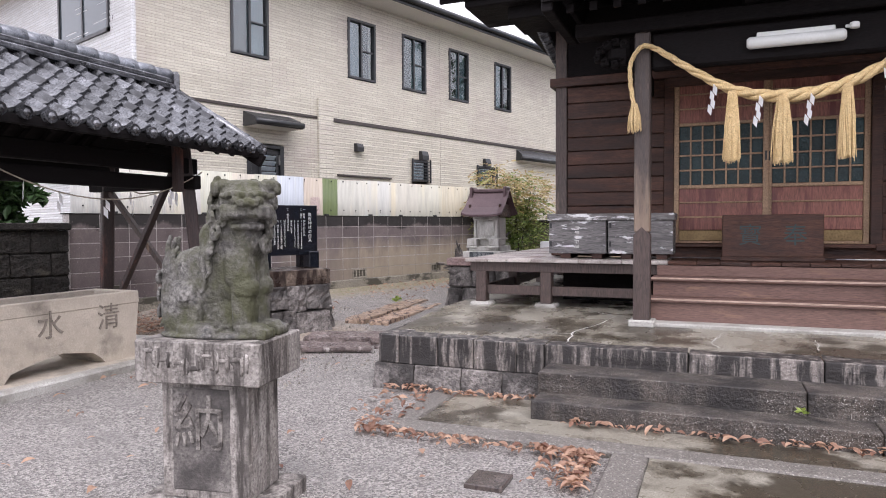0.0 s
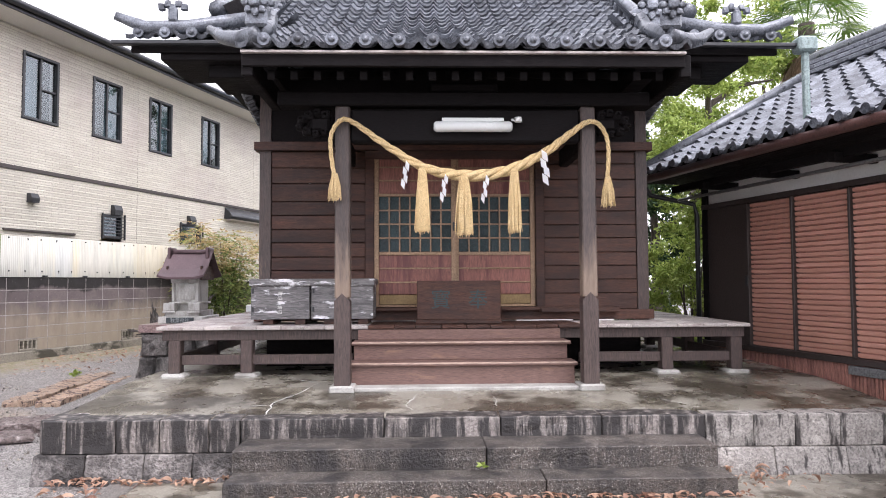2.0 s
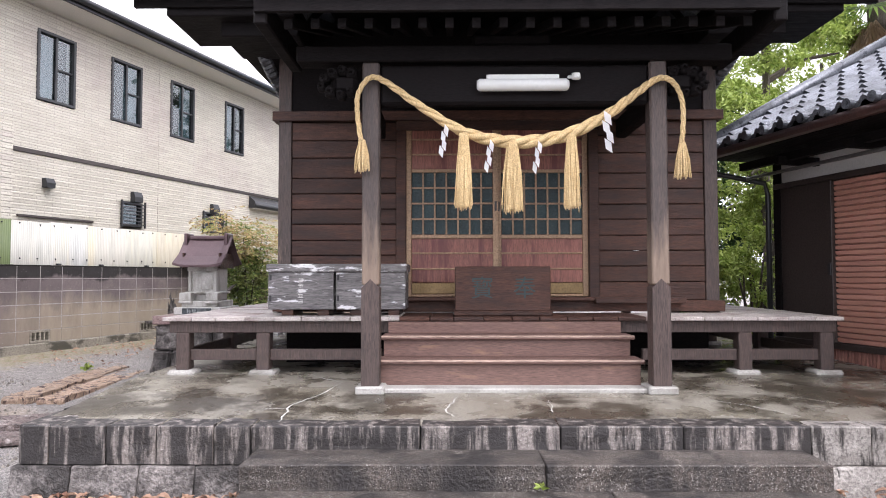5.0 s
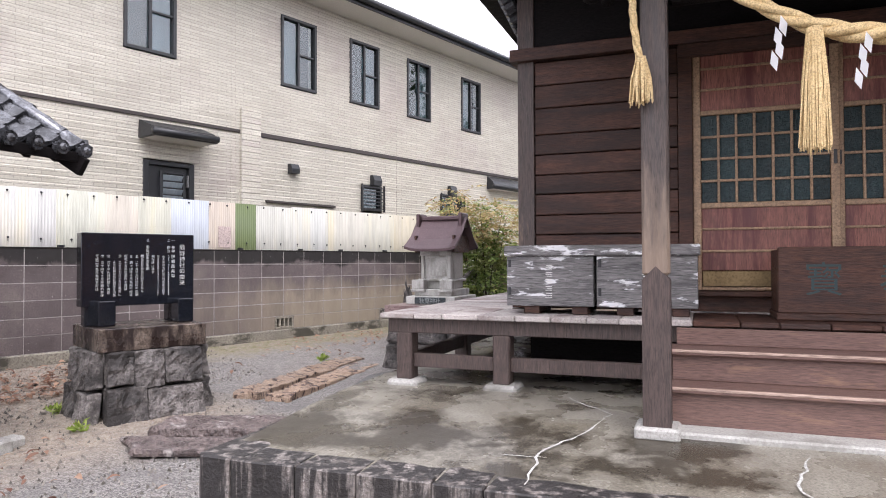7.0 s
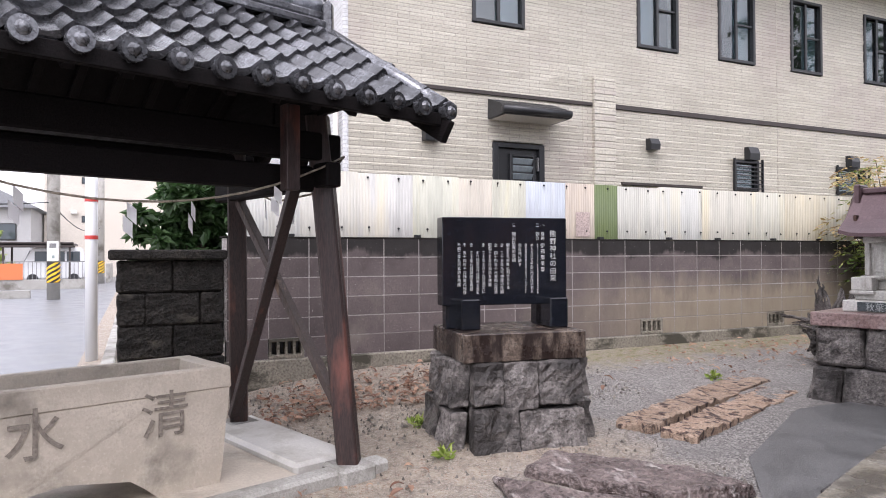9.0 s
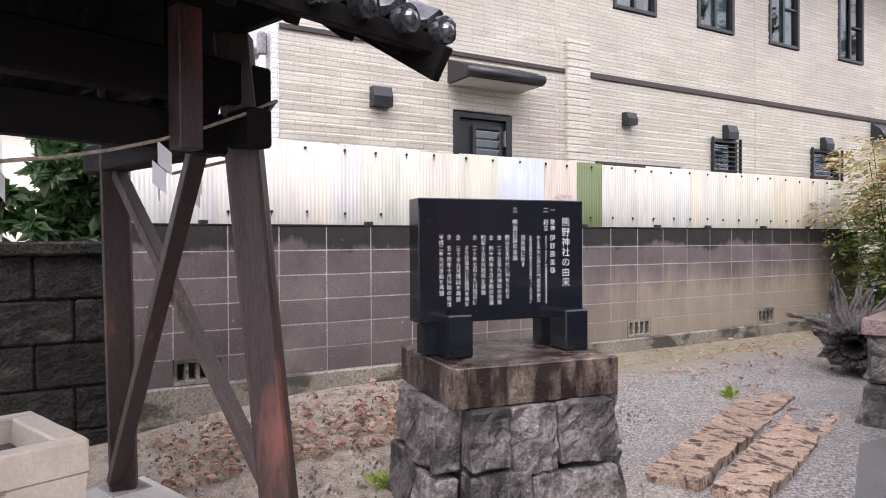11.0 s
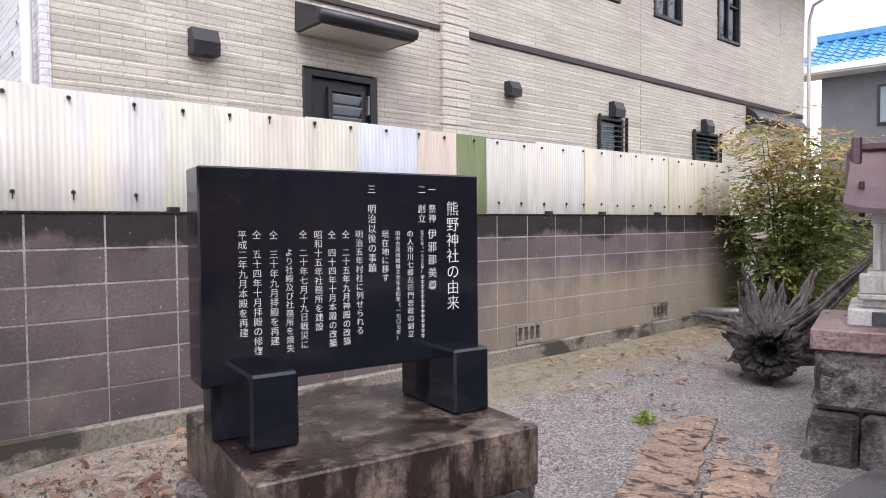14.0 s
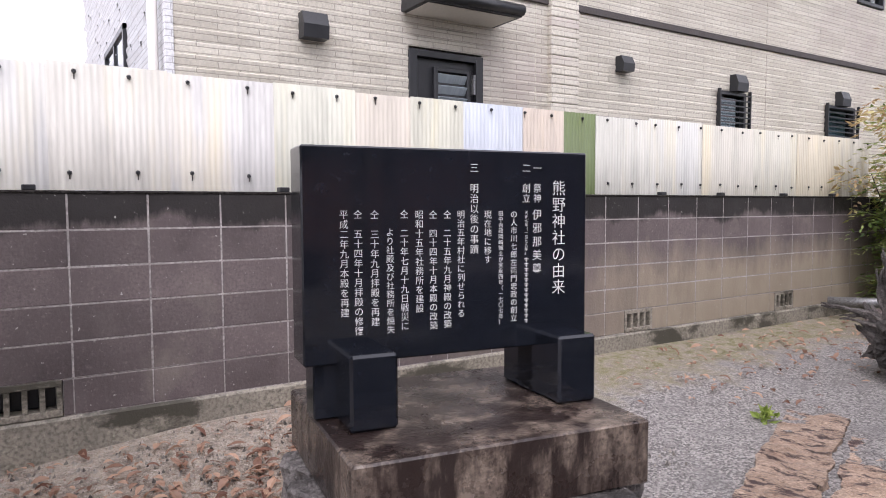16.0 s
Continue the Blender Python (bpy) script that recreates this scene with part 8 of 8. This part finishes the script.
for _ in range(2600):
    if r.random() < 0.6:
        x, y = r.uniform(-9.0, -7.4), r.uniform(3.8, 7.2)
    else:
        x, y = r.uniform(-7.6, -4.6), r.uniform(3.4, 6.2)
        q = SHRINE.inverted() @ Vector((x, y, 0))
        w = PAV.inverted() @ Vector((x, y, 0))
        if q.x > -3.05 or (w.x < 0.8 and w.y < 1.55):
            continue
    z, h = ground_height(x, y) + 0.006, r.uniform(0.004, 0.013)
    ring = [pebble.verts.new((x + h * r.uniform(0.7, 1.4) * math.cos(1.257 * k), y + h * r.uniform(0.7, 1.4) * math.sin(1.257 * k), z - 0.004)) for k in range(5)]
    tip = pebble.verts.new((x + r.gauss(0, 0.003), y + r.gauss(0, 0.003), z + h * 0.9 + 0.006))
    for k in range(5):
        pebble.faces.new((ring[k], ring[(k + 1) % 5], tip))
tagged(part("pebbles", pebble, leafy("mixed_pebbles", (0.08, 0.07, 0.06), (0.45, 0.41, 0.36))), "small mixed pebbles strewn over brown soil", "pebbles", kind="stuff")
weeds = bmesh.new()
for cx, cy, cz, k in ((-7.55, 8.0, 0.0, 60), (-7.4, 4.9, 0.0, 40), (-6.6, 4.75, 0.0, 30)):
    leaves(weeds, (cx, cy, ground_height(cx, cy) + 0.03), (0.08, 0.08, 0.04), k, 0.06, r, -0.5, 0.1)
p = in_shrine(0.1, -1.2, 0.27)
leaves(weeds, p, (0.03, 0.03, 0.012), 9, 0.04, r, -0.5, 0.1)
tagged(part("weeds", weeds, leaf_green), "small tufts of green weeds", "weeds", kind="stuff")
pot = thing("white_box", "small white plastic box standing behind the veranda", "box", pose(-5.75, 9.6, 0.18))
part("box", boxes(((-0.1, -0.1, 0.0), (0.1, 0.1, 0.95)), b=0.01), paper, pot)

# ---------- beyond ----------
blue = thing("blue_roofed_house", "far house with a bright blue tiled roof", "house", pose(-13.35, 27.2, -0.55, 0, 0, 8))
part("wall", boxes(((0, 0, 0), (9, 7, 6.6))), surface("grey_house_wall", (0.13, 0.135, 0.145), (0.19, 0.195, 0.205), 2, vary=0), blue)
blue_tile = surface("bright_blue_roof_tile", (0.03, 0.2, 0.42), (0.07, 0.3, 0.55), 3, rough=(0.2, 0.4), bump=0.1, vary=0.12, grain=0.3)
bt = tile_mesh("blue_tile", 0.34, 0.4, 0.06)
tiled(blue, blue_tile, bt, [-0.4 + 0.33 * k for k in range(31)], profile(-0.8, 6.75, 2.2, 8.1, 8, 0), single=lambda u, k: False)
part("fascia", boxes(((-0.7, -0.85, 6.55), (9.8, -0.75, 6.75))), plaster, blue)
part("soffit", boxes(((-0.7, -0.8, 6.5), (9.8, 0.2, 6.56))), soffit_mat, blue)
part("roof_ridge", boxes(((-0.6, 2.1, 8.1), (9.8, 2.4, 8.35)), b=0.03), blue_tile, blue)
wb = part("window", boxes(((1.5, -0.06, 4.9), (4.2, 0.02, 6.1))), frame_black, blue)
part("pane", boxes(((1.58, -0.075, 4.98), (4.12, -0.065, 6.02))), curtain, wb)
bm = bmesh.new()
strut(bm, (3.0, -1.6, 4.2), (9.0, -1.6, 6.2), 2.6, 0.16)
part("lower_roof", bm, blue_tile, blue)
part("annex_wall", prism(bmesh.new(), ((3.4, 0.0), (9.0, 0.0), (9.0, 6.0), (3.4, 4.2)), -2.6, -0.1, "y"), slate, blue)
shed = thing("beige_shed", "low beige panelled shed beyond the small shrine", "shed", pose(-6.6, 14.2, 0.2, 0, 0, 18))
part("wall", boxes(((0.3, 0, 0), (4.0, 2.5, 2.2))), surface("beige_panel", (0.5, 0.38, 0.28), (0.56, 0.43, 0.33), 3, vary=0), shed)
part("base", boxes(((0.28, -0.02, 0), (4.02, 2.52, 0.9))), stone_rough, shed)
part("roof", boxes(((0.15, -0.2, 2.2), (4.2, 2.7, 2.3)), b=0.02), slate, shed)
back = thing("back_wall", "low dark block wall closing the yard behind", "wall", kind="structure")
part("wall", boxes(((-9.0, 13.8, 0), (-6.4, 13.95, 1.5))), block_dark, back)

warn = plain("warning_yellow", (0.7, 0.45, 0.02), 0.4)
for k, (x, y, h, rad) in enumerate(((-29.0, 0.53, 9, 0.2), (-44.5, 1.34, 9, 0.19))):
    pole = thing("utility_pole", "grey utility pole with a yellow and black warning sleeve", "pole", pose(x, y, 0), "poles along the lane")
    bm = bmesh.new()
    sweep(bm, [(0, 0, -0.05), (0, 0, h)], rad, 14)
    part("shaft", bm, concrete_grey, pole, smooth=True)
    bm = bmesh.new()
    sweep(bm, [(0, 0, 0.58), (0, 0, 1.27)], rad + 0.01, 14)
    part("sleeve", bm, frame_black, pole, "black warning sleeve")
    for j in range(5):
        bm = bmesh.new()
        low = []
        for i in range(9):
            ang = -1.3 + 2.6 * i / 8
            z = 0.5 + 0.16 * j + 0.16 * (i / 8) * 2
            low.append([Vector((math.cos(ang) * (rad + 0.015), math.sin(ang) * (rad + 0.015), min(1.26, max(0.59, q)))) for q in (z - 0.16, z - 0.08)])
        for (p, q), (u, v) in zip(low, low[1:]):
            if (p - q).length > 0.002 or (u - v).length > 0.002:
                bm.faces.new([bm.verts.new(w) for w in (p, u, v, q)])
        part("stripe", bm, warn, pole, "yellow diagonal stripe")
    if k == 0:
        sg = part("sign_plate", boxes(((rad + 0.005, -0.17, 1.31), (rad + 0.02, 0.17, 1.98))), plaster, pole, "white notice plate")
        part("sign_mark", boxes(((rad + 0.021, -0.1, 1.75), (rad + 0.024, 0.1, 1.9)), b=0.001), steel_grey, sg)
        part("sign_mark", boxes(((rad + 0.021, -0.03, 1.4), (rad + 0.024, 0.05, 1.5)), b=0.001), pipe_green, sg)
for x0, y0, z0, x1, y1, z1 in ((-29, 0.53, 3.2, -44.5, 1.34, 3.1), (-29, 0.53, 3.3, -20, -9.0, 3.6)):
    cable = thing("overhead_cable", "sagging black cable strung between poles", "cable")
    bm = bmesh.new()
    sweep(bm, [(x0 + (x1 - x0) * t, y0 + (y1 - y0) * t, z0 + (z1 - z0) * t - 0.5 * (1 - (2 * t - 1) ** 2)) for t in [i / 10 for i in range(11)]], 0.02, 5)
    part("cable", bm, frame_black, cable)
wp = thing("white_pole", "plain white painted steel pole at the lane's edge", "pole", pose(-12.9, 2.48, 0))
bm = bmesh.new()
sweep(bm, [(0, 0, -0.05), (0, 0, 3.4)], 0.075, 14)
part("shaft", bm, plain("white_paint", (0.7, 0.71, 0.72), 0.4), wp, smooth=True)
red_tie = plain("red_plastic_tie", (0.5, 0.05, 0.04), 0.4)
for z in (2.16, 1.66):
    bm = bmesh.new()
    sweep(bm, [(0, 0, z - 0.025), (0, 0, z + 0.025)], 0.082, 14)
    part("tie", bm, red_tie, wp, "red plastic tie")
van = thing("white_van", "small white van parked under a carport", "van", pose(-46.5, -1.05, 0, 0, 0, 180))
bm = bmesh.new()
prism(bm, ((-1.5, 0.3), (1.5, 0.3), (1.58, 0.85), (1.45, 1.1), (1.05, 1.95), (0.8, 2.02), (-1.4, 2.02), (-1.55, 1.1)), -0.7, 0.7, "y", Matrix.Rotation(math.pi / 2, 4, "Z"))
bmesh.ops.bevel(bm, geom=bm.edges[:], offset=0.06, segments=2, affect="EDGES")
part("body", bm, plain("white_car_paint", (0.75, 0.76, 0.77), 0.25), van)
for y0, y1 in ((-1.3, -0.65), (-0.55, 0.1), (0.2, 0.9)):
    part("side_window", boxes(((-0.715, y0, 1.2), (-0.69, y1, 1.8)), b=0.01), glass_dark, van)
    part("side_window", boxes(((0.69, y0, 1.2), (0.715, y1, 1.8)), b=0.01), glass_dark, van)
bm = bmesh.new()
strut(bm, (0, 1.42, 1.2), (0, 1.13, 1.85), 1.2, 0.03)
part("windscreen", bm, glass_dark, van)
for sx in (-0.62, 0.62):
    for sy in (-1.0, 1.0):
        bm = bmesh.new()
        sweep(bm, [(sx - 0.1, sy, 0.29), (sx + 0.1, sy, 0.29)], 0.28, 14)
        part("wheel", bm, frame_black, van)
port = thing("carport", "brown flat-roofed carport on slim posts", "carport", pose(-46.5, -1.6, 0))
part("roof", boxes(((-1.6, -4.5, 2.12), (1.6, 1.6, 2.24)), ((1.5, -4.5, 2.0), (1.6, 1.6, 2.3)), b=0.02), trim_dark, port)
for x in (-1.4, 1.45):
    for y in (-4.2, -1.7, 1.4):
        part("post", boxes(((x - 0.05, y - 0.05, 0), (x + 0.05, y + 0.05, 2.12))), trim_dark, port)
rail = thing("lane_wall", "low grey wall with a thin railing along the lane", "wall", kind="structure")
part("wall", boxes(((-38.15, -9, -0.05), (-38, 1.05, 0.46))), concrete_grey, rail)
part("top_rail", boxes(((-38.09, -9, 1.24), (-38.05, 1.05, 1.28))), steel_grey, rail)
bar = boxes(((-38.08, -0.012, 0.46), (-38.055, 0.012, 1.24)), b=0.002)
bar = done(bar, "bar")
for k in range(60):
    part("bar", bar, steel_grey, rail, m=Matrix.Translation((0, -8.9 + 0.165 * k, 0)))
board = thing("orange_board", "flat orange board leaning on the railing", "board", pose(-37.98, -2.1, 0.46))
part("board", boxes(((0, -0.6, 0), (0.03, 0.6, 0.72))), plain("orange_paint", (0.6, 0.17, 0.06), 0.5), board)
low = thing("low_wall", "low dark block wall beside the lane", "wall", kind="structure")
part("wall", boxes(((-52, 1.55, -0.05), (-46, 1.75, 1.1))), concrete_grey, low)
part("kerb", boxes(((-30.5, -9, -0.05), (-30.2, -0.3, 0.28))), concrete_grey, low)


def far_building(name, label, m, w, d, h, c, roof_h, wins):
    hb = thing(name, label, "house", m)
    part("wall", boxes(((-d, -w / 2, -0.1), (0, w / 2, h))), surface("far_wall", c, tuple(q * 1.1 for q in c), 1, vary=0), hb)
    bm = bmesh.new()
    prism(bm, ((-w / 2 - 0.5, h), (w / 2 + 0.5, h), (0, h + roof_h)), -d - 0.5, 0.5, "x")
    part("roof", bm, slate, hb)
    for y, z, ww, hh in wins:
        wd = part("window", boxes(((-0.02, y, z), (0.06, y + ww, z + hh))), frame_black, hb)
        part("pane", boxes(((0.061, y + 0.07, z + 0.07), (0.07, y + ww - 0.07, z + hh - 0.07))), glass_dark, wd)
    return hb


ap = far_building("apartment_building", "cream apartment building at the far end of the lane", pose(-60, 2.5, 0), 11, 10, 9.5, (0.6, 0.55, 0.48), 0.5, ((-3.05, 4.1, 0.5, 0.5), (1.5, 4.1, 0.5, 0.5), (-3.05, 7.0, 0.5, 0.5)))
part("outdoor_unit", boxes(((0.0, -3.75, 4.75), (0.3, -3.35, 5.0))), plaster, ap)
far_building("far_house", "grey-tiled house beside the lane", pose(-54, -5.9, 0), 5.6, 8, 4.7, (0.42, 0.42, 0.42), 1.7, ((0.8, 2.6, 1.2, 1.1), (-2.0, 2.6, 1.2, 1.1)))
far_building("far_house", "pale house beside the lane", pose(-34, -24, 0), 10, 9, 6, (0.5, 0.48, 0.45), 1.8, ((-3, 3.5, 1.6, 1.3), (1.5, 3.5, 1.6, 1.3), (-3, 0.8, 1.6, 1.3)))
shrub("roadside_shrub", "round green shrub by the far house", "bush", (-50, -4.6, 0.0), 3.2, 1.3, 40, 90, 0.16, leaf_green, 5, 0.05)
